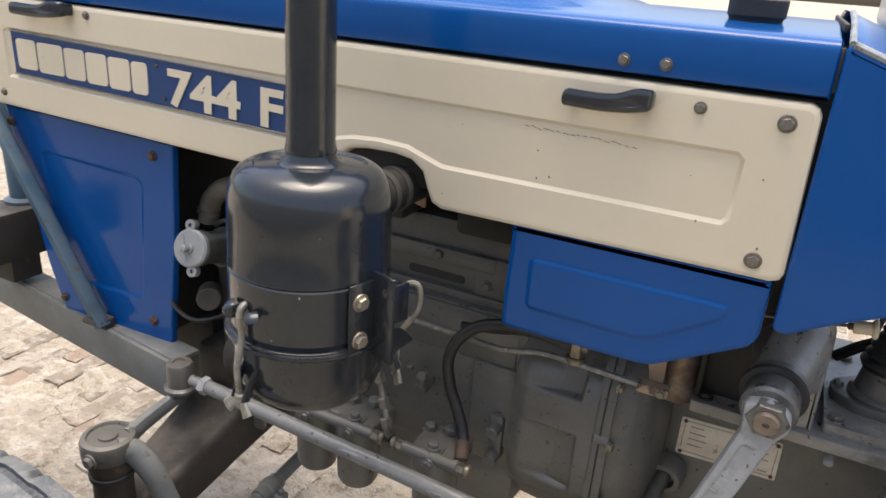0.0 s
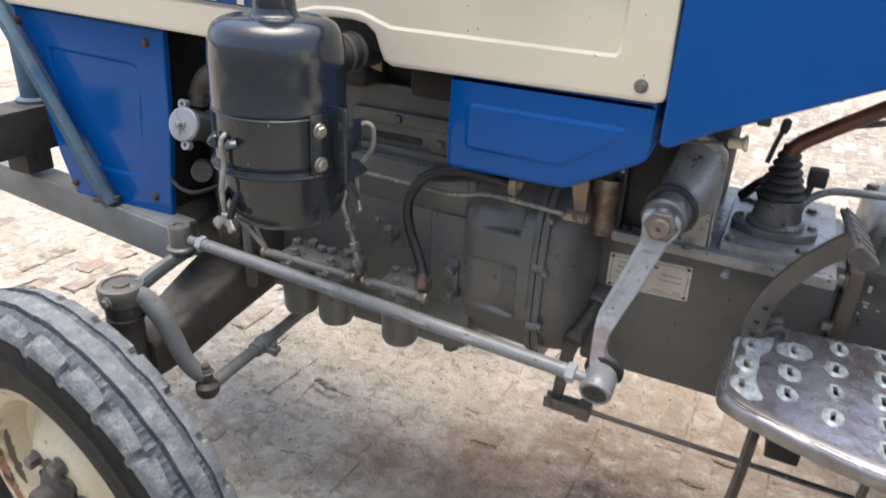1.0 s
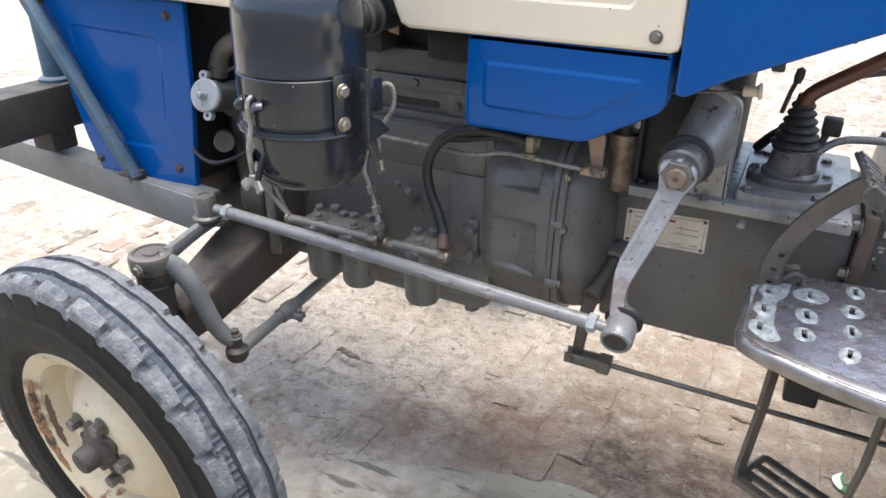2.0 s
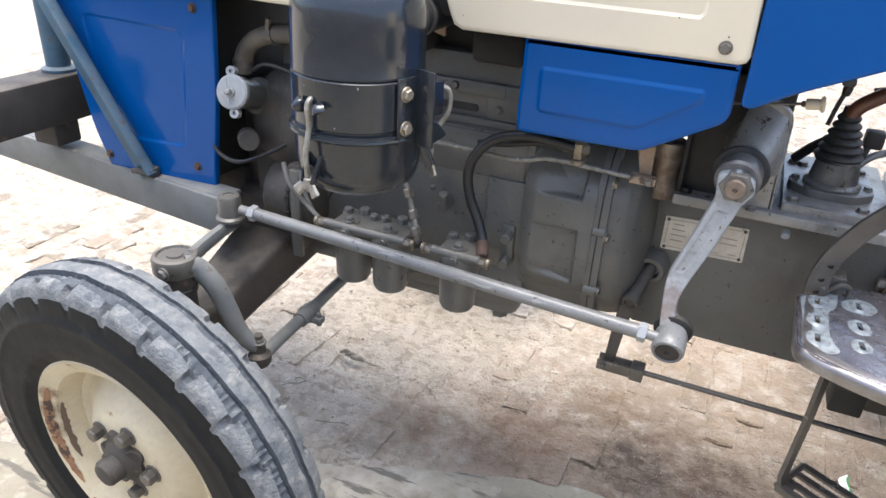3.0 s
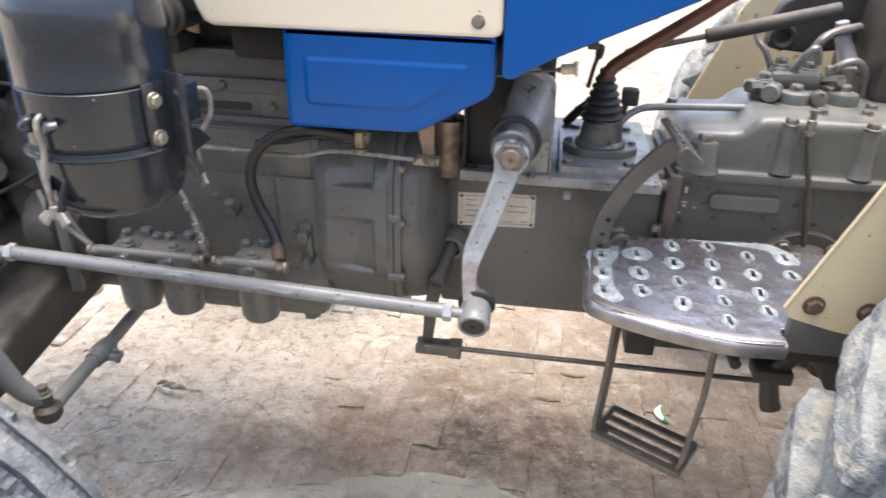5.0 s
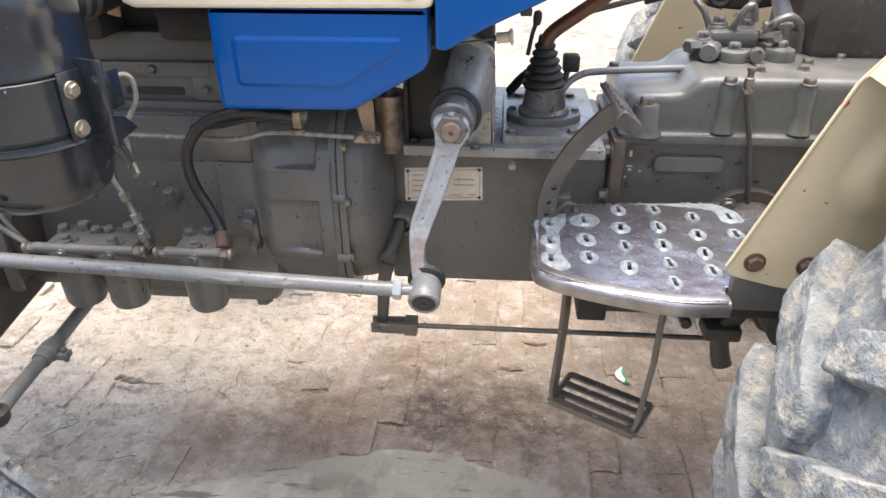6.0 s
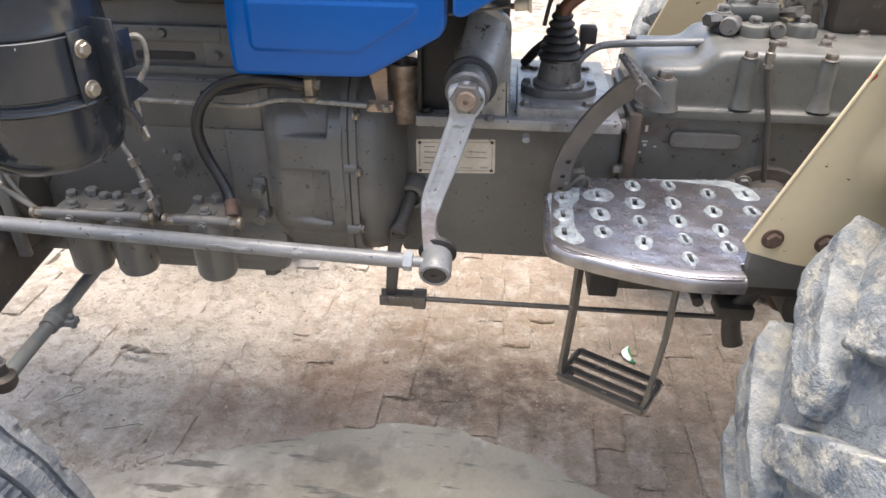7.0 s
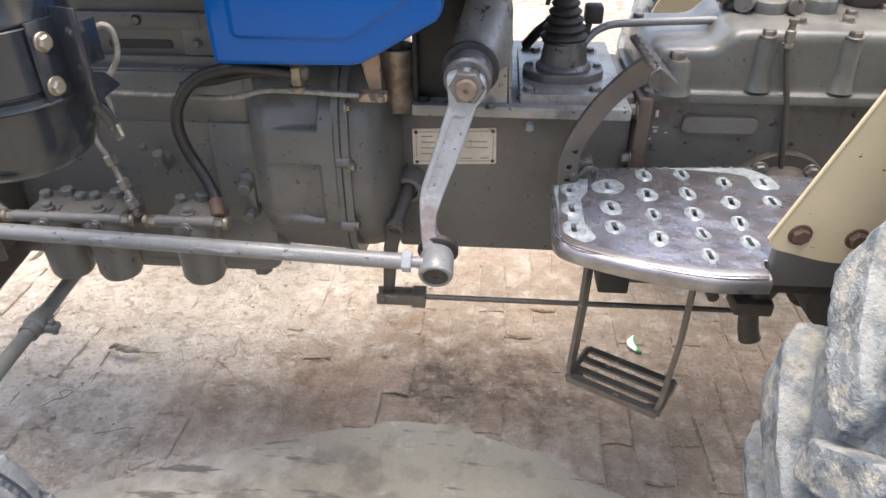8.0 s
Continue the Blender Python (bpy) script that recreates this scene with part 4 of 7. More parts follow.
def build_filters():
    up = (0, 0, 1)
    for bowls, x0, x1 in (((-0.612, -0.527), -0.662, -0.482), ((-0.380,), -0.428, -0.330)):
        bm = B()
        # cast head: a round cap over each bowl, joined by a back wall
        for x in bowls:
            lathe(bm, (x, 0.018, 0.692), up, [(0, 0), (0.0395, 0), (0.0412, 0.003), (0.0405, 0.030), (0.0370, 0.037), (0.0, 0.039)], 32)
        box(bm, (bowls[0] - 0.040, 0.004, 0.694), (bowls[-1] + 0.040, 0.075, 0.730), 0.007)
        head = part("fuel_filter", bm, GREY, TRACTOR, "grey fuel filter with hanging bowls", sharp=0.8)
        # cross bar that carries the unions
        bar = B()
        rod(bar, (x0, -0.010, 0.727), (x1, -0.010, 0.727), 0.0100, n=16)
        for x in bowls:
            box(bar, (x - 0.017, -0.016, 0.714), (x + 0.017, 0.022, 0.733), 0.005)
        part("cross_bar", bar, GREY, head)
        for x in bowls:
            bowl = lathe(B(), (x, 0.018, 0.601), up, [(0, 0), (0.022, 0), (0.031, 0.004), (0.0352, 0.013), (0.0372, 0.086), (0.0385, 0.090), (0.0385, 0.094), (0, 0.094)], 32)
            part("filter_bowl", bowl, GREY, head)
            bolt(head, (x + 0.002, 0.000, 0.739), up, 0.0075, GREY, True, "bolt", 0.9)
            bolt(head, (x + 0.004, -0.023, 0.722), CAMSIDE, 0.0065, GREY)
            for dx, y, s in ((-0.030, 0.050, 0.0085), (0.004, 0.058, 0.0105), (0.032, 0.046, 0.0085)):
                bolt(head, (x + dx, y, 0.729), up, s, GREY, True, "bolt", 1.1)
        for x in (x0, x1):
            s = 1 if x == x1 else -1
            f = B()
            rod(f, (x - 0.004 * s, -0.010, 0.727), (x + 0.012 * s, -0.010, 0.7265), 0.0090, n=6)
            rod(f, (x + 0.011 * s, -0.010, 0.7265), (x + 0.020 * s, -0.010, 0.726), 0.0108, n=14)
            part("union", f, BRASS, head, "brass pipe union")
    p = B()
    tube(p, [(-0.462, -0.004, 0.730), (-0.463, 0.0, 0.750), (-0.478, 0.010, 0.785), (-0.492, 0.018, 0.818), (-0.512, 0.03, 0.850), (-0.52, 0.06, 0.885)], 0.0058, 10, 6)
    for q in ((-0.463, 0.0, 0.742), (-0.473, 0.008, 0.772), (-0.489, 0.017, 0.808)):
        rod(p, q, Vector(q) + Vector((-0.006, 0.002, 0.017)), 0.0098, n=6)
    part("fuel_pipe", p, STEEL, TRACTOR, "jointed dull steel fuel pipe")
    part("link_pipe", tube(B(), [(-0.462, -0.006, 0.728), (-0.456, -0.002, 0.728), (-0.449, -0.006, 0.728)], 0.0085, 12, 4), DARK, TRACTOR, "dark fuel pipe between the filters")
    q = B()
    tube(q, [(-0.675, -0.004, 0.728), (-0.71, 0.0, 0.75), (-0.74, -0.01, 0.79), (-0.76, 0.0, 0.83)], 0.005, 8, 5)
    tube(q, [(-0.70, 0.03, 0.70), (-0.735, 0.03, 0.76), (-0.75, 0.04, 0.80)], 0.0045, 8, 5)
    part("fuel_pipe", q, GREY, TRACTOR, "thin grey painted fuel pipe")
    h = tube(B(), [(-0.205, 0.072, 0.944), (-0.255, 0.062, 0.953), (-0.297, 0.055, 0.954), (-0.345, 0.052, 0.938), (-0.376, 0.050, 0.905), (-0.388, 0.050, 0.866), (-0.381, 0.050, 0.822),
                   (-0.362, 0.045, 0.785), (-0.345, 0.035, 0.752), (-0.336, 0.018, 0.735)], 0.0095, 14, 6)
    hose = part("fuel_hose", h, HOSE, TRACTOR, "thick black rubber fuel hose")
    part("hose_ferrule", rod(B(), (-0.341, 0.028, 0.748), (-0.332, 0.006, 0.728), 0.0112, n=14), RUST, hose, "dull copper ferrule")
    h2 = tube(B(), [(-0.21, 0.085, 0.935), (-0.27, 0.08, 0.938), (-0.33, 0.08, 0.925), (-0.385, 0.085, 0.915)], 0.006, 10, 6)
    part("fuel_hose", h2, HOSE, TRACTOR, "thin black rubber fuel hose")
    f = B()
    rod(f, (-0.225, 0.075, 0.942), (-0.180, 0.075, 0.942), 0.009, n=6)
    rod(f, (-0.197, 0.075, 0.925), (-0.197, 0.075, 0.955), 0.0125, n=6)
    rod(f, (-0.197, 0.075, 0.915), (-0.197, 0.075, 0.926), 0.015, n=14)
    part("union", f, BRASS, TRACTOR, "brass fuel union")
    rail = tube(B(), [(-0.56, 0.058, 0.917), (-0.494, 0.066, 0.909), (-0.40, 0.068, 0.906), (-0.322, 0.07, 0.902), (-0.285, 0.07, 0.907), (-0.243, 0.07, 0.917), (-0.16, 0.07, 0.915), (-0.098, 0.072, 0.911)], 0.0045, 10, 6)
    part("leak_pipe", rail, WIRE, TRACTOR, "thin worn metal pipe along the engine")
    tab = B()
    box(tab, (-0.105, 0.066, 0.903), (-0.062, 0.086, 0.917), 0.002)
    part("pipe_tab", tab, COPPER, TRACTOR)
    bolt(TRACTOR, (-0.072, 0.066, 0.910), CAMSIDE, 0.005, STEEL)


def barrel(near, top, low, bulge=0.0):
    """A rounded housing section, symmetric about the middle plane."""
    half = [(MID - 0.05, top), (near + 0.075, top - 0.012), (near + 0.03, top - 0.045), (near + 0.008, top - 0.09), (near, top - 0.14), (near, low + 0.14), (near + 0.012, low + 0.08),
            (near + 0.05, low + 0.025), (MID - 0.05, low)]
    return half + [(2 * MID - y, z) for y, z in half[::-1]]


def build_bell_housing():
    bm = prism(B(), [(-0.300, barrel(0.120, 0.940, 0.575)), (-0.294, barrel(0.104, 0.950, 0.565)), (-0.160, barrel(0.098, 0.952, 0.560)), (-0.152, barrel(0.098, 0.952, 0.56))])
    bell = part("bell_housing", bm, GREY, TRACTOR, "grey cast clutch bell housing")
    # cast side wall with two shallow recesses that run out to one side
    def step(a, b, v):
        v = max(0.0, min(1.0, (v - a) / (b - a)))
        return v * v * (3 - 2 * v)
    cast, rows = B(), []
    for i in range(71):
        u = -0.292 + 0.136 * i / 70
        row = []
        for j in range(101):
            v = 0.640 + 0.285 * j / 100
            curve = 0.075 * max(0.0, (v - 0.82) / 0.105) ** 2.4 + 0.03 * max(0.0, (0.72 - v) / 0.08) ** 2 + 0.012 * max(0.0, (-0.262 - u) / 0.03) ** 2
            right = 1 - step(-0.186, -0.180, u)
            run = step(-0.285, -0.20, u)
            up = step(0.842, 0.848, v) * (1 - step(0.890, 0.912, v))
            low = step(0.668 + 0.10 * max(0.0, -0.20 - u), 0.680 + 0.10 * max(0.0, -0.20 - u), v) * (1 - step(0.779, 0.786, v))
            row.append(cast.verts.new((u, 0.085 + curve + 0.017 * right * run * max(up, low), v)))
        rows.append(row)
    for a, b in zip(rows, rows[1:]):
        for k in range(100):
            cast.faces.new((a[k], a[k + 1], b[k + 1], b[k]))
    part("side_wall", cast, GREY, bell, sharp=2.0)
    fl = prism(B(), [(-0.158, barrel(0.088, 0.962, 0.548)), (-0.132, barrel(0.088, 0.962, 0.548))])
    for z in (0.79, 0.668):
        rod(fl, (-0.156, 0.094, z), (-0.131, 0.094, z), 0.0105)
    flange = part("flange", fl, GREY, bell)
    seam = prism(B(), [(-0.1465, barrel(0.0868, 0.9632, 0.547)), (-0.1440, barrel(0.0868, 0.9632, 0.547))])
    part("gasket", seam, DARK, bell)
    for z in (0.781, 0.669, 0.885):
        bolt(flange, (-0.130, 0.094, z), (1, -0.25, 0), 0.0068, ZINC if z > 0.7 else STEEL)
    bm = prism(B(), [(-0.133, barrel(0.098, 0.945, 0.57)), (-0.110, barrel(0.101, 0.943, 0.57)), (-0.092, barrel(0.110, 0.935, 0.57)), (-0.080, barrel(0.124, 0.922, 0.565)), (-0.071, barrel(0.148, 0.905, 0.56)), (-0.064, barrel(0.180, 0.89, 0.555)), (-0.060, barrel(0.207, 0.88, 0.55))])
    part("housing_neck", bm, GREY, TRACTOR, "grey tapering clutch housing", sharp=1.0)


def build_neck_fittings():
    st = lathe(B(), (-0.062, 0.195, 0.845), (0, 0, 1), [(0, 0), (0.030, 0), (0.029, 0.02), (0.028, 0.085), (0.030, 0.098), (0.031, 0.104), (0.027, 0.106), (0.024, 0.10), (0.022, 0.05), (0, 0.05)], 28)
    part("breather", st, paint("worn_steel", (0.40, 0.36, 0.31), (0.16, 0.11, 0.075), 0.3, 0.5, cloud=22, bump=0.2, stain=((0.12, 0.07, 0.045), 30.0, 0.5, 0.65, 0.6)), TRACTOR, "worn rusty steel breather stub")
    pl = slab(B(), rounded([(-0.091, 0.905), (-0.074, 0.905), (-0.074, 0.966), (-0.090, 0.985), (-0.106, 0.968)], 0.003), facing(0.092), 0.005, 0.0015)
    part("tan_bracket", pl, COPPER, TRACTOR, "flaking tan painted steel bracket")
    # yellow strip of unknown use, far side of the housing
    ye = tube(B(), [(-0.06, 0.42, 0.93), (-0.03, 0.42, 0.935), (0.0, 0.43, 0.93)], 0.012, 10, 4)
    part("yellow_cap", ye, YELLOW, TRACTOR, "small yellow curved strip")


def build_gearbox():
    bm = B()
    box(bm, (-0.075, 0.212, 0.552), (0.335, 2 * MID - 0.212, 0.868), 0.010)
    gb = part("gearbox", bm, GREY, TRACTOR, "grey gearbox housing with chipped paint")
    lip = box(B(), (-0.036, 0.146, 0.850), (0.318, 2 * MID - 0.148, 0.870), 0.004)
    part("top_lip", lip, PALE_PLATE, gb, "worn edge of the gearbox top plate")
    box_bm = rod(B(), (0.115, 0.214, 0.838), (0.115, 0.205, 0.838), 0.010)
    part("plug", box_bm, GREY, gb)
    part("stud", rod(B(), (0.158, 0.168, 0.834), (0.158, 0.155, 0.828), 0.007), ARM_GREY, gb)
    # data plate with faint printed lines
    pl = slab(B(), rounded([(-0.043, 0.731), (0.106, 0.737), (0.104, 0.806), (-0.044, 0.800)], 0.004), facing(0.2095), 0.003, 0.0006)
    plate = part("data_plate", pl, PLATE, gb, "small worn aluminium data plate")
    ink = B()
    for a, b in (((-0.036, 0.738), (0.099, 0.743)), ((-0.036, 0.794), (0.097, 0.800))):
        tube(ink, [(a[0], 0.2093, a[1]), (b[0], 0.2093, b[1])], 0.0007, 5, 1)
    for x in (-0.037, 0.099):
        tube(ink, [(x, 0.2093, 0.745), (x, 0.2093, 0.792)], 0.0007, 5, 1)
    for k, (x0, x1) in enumerate(((-0.028, -0.008), (-0.028, -0.004), (-0.028, 0.000), (-0.028, -0.006))):
        tube(ink, [(x0, 0.2093, 0.786 - 0.011 * k), (x1, 0.2093, 0.7865 - 0.011 * k)], 0.0011, 5, 1)
    for x0, x1, z in ((0.040, 0.062, 0.746), (0.078, 0.092, 0.748), (0.050, 0.09, 0.768), (0.05, 0.088, 0.779)):
        tube(ink, [(x0, 0.2093, z), (x1, 0.2093, z + 0.0005)], 0.0010, 5, 1)
    part("printed_line", ink, INK, plate, "faded illegible print")
    part("printed_mark", tube(B(), [(0.034, 0.2093, 0.790), (0.046, 0.2093, 0.7905)], 0.0025, 6, 1), RED_INK, plate, "small red mark")
    for x, z in ((-0.037, 0.794), (0.098, 0.800), (0.099, 0.743), (-0.036, 0.737)):
        bolt(plate, (x, 0.2085, z), CAMSIDE, 0.003, RUST, False, "rivet", 0.3)
    # clutch shaft stub in its boss, with its operating lever
    sh = B()
    lathe(sh, (-0.050, 0.215, 0.694), (-0.05, -1, -0.15), [(0, 0), (0.033, 0), (0.031, 0.022), (0.027, 0.030), (0.019, 0.031), (0.017, 0.020), (0, 0.020)], 28)
    part("shaft_boss", sh, GREY, gb)
    s2 = B()
    rod(s2, (-0.051, 0.20, 0.692), (-0.067, 0.128, 0.650), 0.0125)
    lathe(s2, (-0.0665, 0.130, 0.651), (-0.2, -1, -0.45), [(0, 0), (0.0165, 0), (0.0172, 0.003), (0.0165, 0.012), (0.011, 0.014), (0.0095, 0.010), (0, 0.010)], 20)
    part("clutch_shaft", s2, GRIME, gb, "dark greasy clutch shaft end")
    lv = B()
    slab(lv, rounded([(-0.098, 0.492), (-0.078, 0.492), (-0.066, 0.60), (-0.055, 0.640), (-0.062, 0.660), (-0.080, 0.660), (-0.092, 0.60)], 0.006), facing(0.128), 0.012, 0.003)
    lever = part("clutch_lever", lv, GRIME, gb, "dark flat clutch lever")
    cv = B()
    for y in (0.112, 0.135):
        box(cv, (-0.108, y, 0.484), (-0.020, y + 0.007, 0.507), 0.002)
    box(cv, (-0.042, 0.1095, 0.4815), (-0.016, 0.1445, 0.5095), 0.002)
    rod(cv, (-0.095, 0.105, 0.495), (-0.095, 0.150, 0.495), 0.006, n=10)
    part("clevis", cv, STEP, lever, "dark steel clevis fork")
    part("pull_rod", rod(B(), (-0.020, 0.127, 0.496), (0.60, 0.127, 0.496), 0.0052, n=12), STEP, TRACTOR, "thin dark steel pull rod")


def build_gear_lever():
    top = 0.870
    pl = slab(B(), rounded([(0.138, 0.163), (0.280, 0.163), (0.288, 0.42), (0.138, 0.42)], 0.006), lambda u, v, w: Vector((u, v, 0.886 - w)), 0.0165, 0.002)
    gp = part("gear_plate", pl, PALE_PLATE, TRACTOR, "pale grey gear lever plate with bolts")
    for x, y in ((0.153, 0.183), (0.262, 0.188), (0.155, 0.395), (0.272, 0.395), (0.172, 0.39)):
        bolt(gp, (x, y, 0.886), (0, 0, 1), 0.0082, STEEL)
    cx, cy = 0.213, 0.262
    fl = slab(B(), rounded([(cx - 0.068, cy - 0.02), (cx - 0.035, cy - 0.050), (cx + 0.035, cy - 0.050), (cx + 0.068, cy - 0.02), (cx + 0.068, cy + 0.02), (cx + 0.035, cy + 0.05), (cx - 0.035, cy + 0.05), (cx - 0.068, cy + 0.02)], 0.014),
              lambda u, v, w: Vector((u, v, 0.900 - w)), 0.016, 0.003)
    part("lever_flange", fl, GREY, gp)
    for sx in (-0.058, 0.058):
        bolt(gp, (cx + sx, cy + 0.004, 0.900), (0, 0, 1), 0.006, GREY)
    tw = lathe(B(), (cx, cy, 0.898), (0, 0, 1), [(0, 0), (0.046, 0), (0.047, 0.006), (0.044, 0.010), (0.040, 0.012), (0.035, 0.045), (0.034, 0.050), (0, 0.050)], 32)
    part("lever_tower", tw, WORN, gp)
    prof, z = [(0.036, 0.0)], 0.0
    for k in range(6):
        r = 0.040 - 0.0042 * k
        prof += [(r * 0.82, 0.0165 * k + 0.003), (r * 0.96, 0.0165 * k + 0.007), (r, 0.0165 * k + 0.0105), (r * 0.94, 0.0165 * k + 0.014)]
    prof += [(0.013, 0.102), (0.012, 0.116), (0, 0.116)]
    prof = [(r, h * 0.80) for r, h in prof]
    part("rubber_boot", lathe(B(), (cx - 0.003, cy, 0.945), (-0.02, 0, 1), prof, 32), RUBBER_BLACK, gp, "ribbed black rubber boot")
    lv = tube(B(), [(cx - 0.004, cy, 1.012), (0.216, 0.252, 1.041), (0.255, 0.25, 1.072), (0.305, 0.25, 1.107), (0.355, 0.25, 1.142), (0.40, 0.25, 1.175), (0.50, 0.25, 1.235), (0.62, 0.25, 1.30)], 0.0125, 16, 6)
    part("gear_lever", lv, LEVER, gp, "bent brown gear lever tube")
    sw = B()
    tube(sw, [(0.178, 0.25, 1.005), (0.184, 0.25, 1.04), (0.190, 0.25, 1.062)], 0.004, 8, 4)
    lathe(sw, (0.190, 0.25, 1.055), (0.1, 0, 1), [(0, 0), (0.006, 0.002), (0.008, 0.012), (0.007, 0.024), (0, 0.028)], 14)
    part("small_lever", sw, BLACK_MATT, gp, "small black knobbed lever")
    c = B()
    box(c, (0.245, 0.285, 0.965), (0.275, 0.315, 0.995), 0.004, Matrix.Rotation(0.0, 4, "Z"))
    tube(c, [(0.26, 0.30, 0.99), (0.25, 0.29, 0.95), (0.245, 0.28, 0.91)], 0.006, 8, 4)
    c2 = tube(B(), [(0.150, 0.33, 0.915), (0.17, 0.31, 0.945), (0.19, 0.30, 0.965)], 0.009, 8, 4)
    part("switch", c, BLACK_MATT, gp, "small black switch")
    part("cable_stub", c2, BLACK_MATT, gp)
    rail = tube(B(), [(0.235, 0.275, 0.905), (0.248, 0.285, 0.935), (0.275, 0.30, 0.955), (0.32, 0.31, 0.962), (0.47, 0.32, 0.967)], 0.0068, 12, 6)
    part("pipe", rail, ROD_GREY, TRACTOR, "grey bent steel pipe")


def build_controls():
    kn = lathe(B(), (0.123, 0.063, 1.0765), (1, 0, 0.12), [(0, 0), (0.0072, 0), (0.0082, 0.002), (0.0078, 0.019), (0.0115, 0.021), (0.0120, 0.0235), (0.0105, 0.0255), (0, 0.026)], 20)
    knob = part("stop_knob", kn, KNOB, TRACTOR, "cream plastic pull knob")
    part("knob_collar", rod(B(), (0.117, 0.063, 1.0757), (0.124, 0.063, 1.0766), 0.0045, n=10), RUST, knob)
    part("stop_cable", tube(B(), [(0.0, 0.070, 1.056), (0.06, 0.066, 1.066), (0.118, 0.063, 1.0758)], 0.0022, 8, 5), STEP, knob)
    hl = B()
    tube(hl, [(0.25, 0.40, 1.040), (0.286, 0.40, 1.049), (0.40, 0.40, 1.079), (0.60, 0.40, 1.130)], 0.006, 10, 4)
    lever = part("hand_lever", hl, STEP, TRACTOR, "thin steel hand lever")
    part("grip", tube(B(), [(0.395, 0.40, 1.078), (0.50, 0.40, 1.105), (0.62, 0.40, 1.136)], 0.014, 14, 4), BLACK_MATT, lever, "black rubber grip")


def build_steering():
    dk = B()
    box(dk, (-0.030, 0.178, 0.868), (0.118, 0.48, 1.085), 0.008)
    box(dk, (-0.034, 0.160, 0.868), (-0.026, 0.18, 1.06), 0.003)
    sbox = part("steering_box", dk, DARK, TRACTOR, "black greasy steering box")
    pl = slab(B(), rounded([(0.050, 0.868), (0.126, 0.868), (0.121, 1.036), (0.054, 1.075), (0.048, 1.0)], [0.006, 0.004, 0.020, 0.01, 0.02]), facing(0.156), 0.03, 0.005)
    plate = part("steering_bracket", pl, PALE_PLATE, sbox, "worn grey cast steering bracket")
    cone = B()
    way = Vector((-0.10, -0.99, -0.08)).normalized()
    tip = Vector((0.061, 0.064, 0.956))
    lathe(cone, tip - way * 0.118, way, [(0, 0), (0.052, 0.0), (0.045, 0.008), (0.040, 0.020), (0.037, 0.04), (0.0355, 0.111), (0, 0.111)], 40)
    tower = part("shaft_tower", cone, PALE_PLATE, sbox, "worn pale grey flared steering shaft housing")
    web = B()
    turn = axis_pose(tip - way * 0.030, way)
    for k in range(20):
        web.verts.new(turn @ Vector((0.034 * math.cos(k * math.pi / 10), 0.034 * math.sin(k * math.pi / 10), 0)))
    for x, z in ((0.056, 1.058), (0.112, 1.030), (0.120, 1.000), (0.120, 0.935), (0.060, 0.900), (0.050, 0.985)):
        web.verts.new((x, 0.157, z))
    bmesh.ops.convex_hull(web, input=list(web.verts))
    part("bracket_web", web, PALE_PLATE, tower, sharp=0.5)
    wb = B()
    fl = [Vector(p) for p in ((0.1205, 0.158, 0.990), (0.116, 0.140, 0.972), (0.100, 0.105, 0.945), (0.090, 0.080, 0.932), (0.086, 0.12, 0.935), (0.105, 0.158, 0.955))]
    a, b = [wb.verts.new(p) for p in fl], [wb.verts.new(p + Vector((-0.008, 0.004, 0.004))) for p in fl]
    bridge(wb, a, b)
    wb.faces.new(a)
    wb.faces.new(b[::-1])
    part("rib", wb, ARM_GREY, sbox)
    part("ridge", tube(B(), [(0.055, 0.156, 1.06), (0.052, 0.154, 1.01), (0.047, 0.146, 0.968)], 0.0035, 8, 4), ARM_GREY, sbox)
    ring = lathe(B(), tip + way * -0.012, way, [(0.030, 0), (0.041, 0), (0.0425, 0.004), (0.041, 0.009), (0.036, 0.011), (0.030, 0.011)], 36)
    part("seal_ring", ring, RUBBER_BLACK, sbox)
    boss = lathe(B(), tip + way * -0.004, (-0.06, -1, -0.12), [(0, 0), (0.033, 0), (0.0345, 0.004), (0.0345, 0.034), (0.031, 0.038), (0, 0.038)], 36)
    part("arm_boss", boss, WORN, sbox)
    nutp = Vector((0.0605, 0.0265, 0.951))
    nut = lathe(B(), nutp, (-0.06, -1, -0.10), [(0, 0), (0.0250, 0), (0.0262, 0.002), (0.0262, 0.016), (0.0240, 0.019), (0.0, 0.0195)], 6)
    part("shaft_nut", nut, WORN, sbox)
    sh = lathe(B(), nutp, (-0.06, -1, -0.10), [(0, 0), (0.0155, 0), (0.0155, 0.023), (0.0140, 0.0255), (0.004, 0.0255), (0.0035, 0.022), (0, 0.022)], 28)
    part("shaft_end", sh, PIN, sbox, "pale brown steering shaft end")
    bolt(plate, (0.104, 0.155, 1.018), CAMSIDE, 0.008, GREY)
    bolt(sbox, (-0.018, 0.165, 0.872), (0, 0, 1), 0.008, DARK)
    bolt(sbox, (0.092, 0.140, 0.872), (0, 0, 1), 0.006, GREY)
    # drop arm
    out = rounded([(0.030, 0.975), (0.034, 0.935), (0.010, 0.850), (-0.007, 0.792), (-0.008, 0.770), (-0.003, 0.725), (0.004, 0.690), (0.036, 0.690), (0.034, 0.712), (0.018, 0.735),
                   (0.019, 0.762), (0.028, 0.788), (0.050, 0.850), (0.074, 0.930), (0.088, 0.950), (0.085, 0.972), (0.060, 0.985)], 0.008)
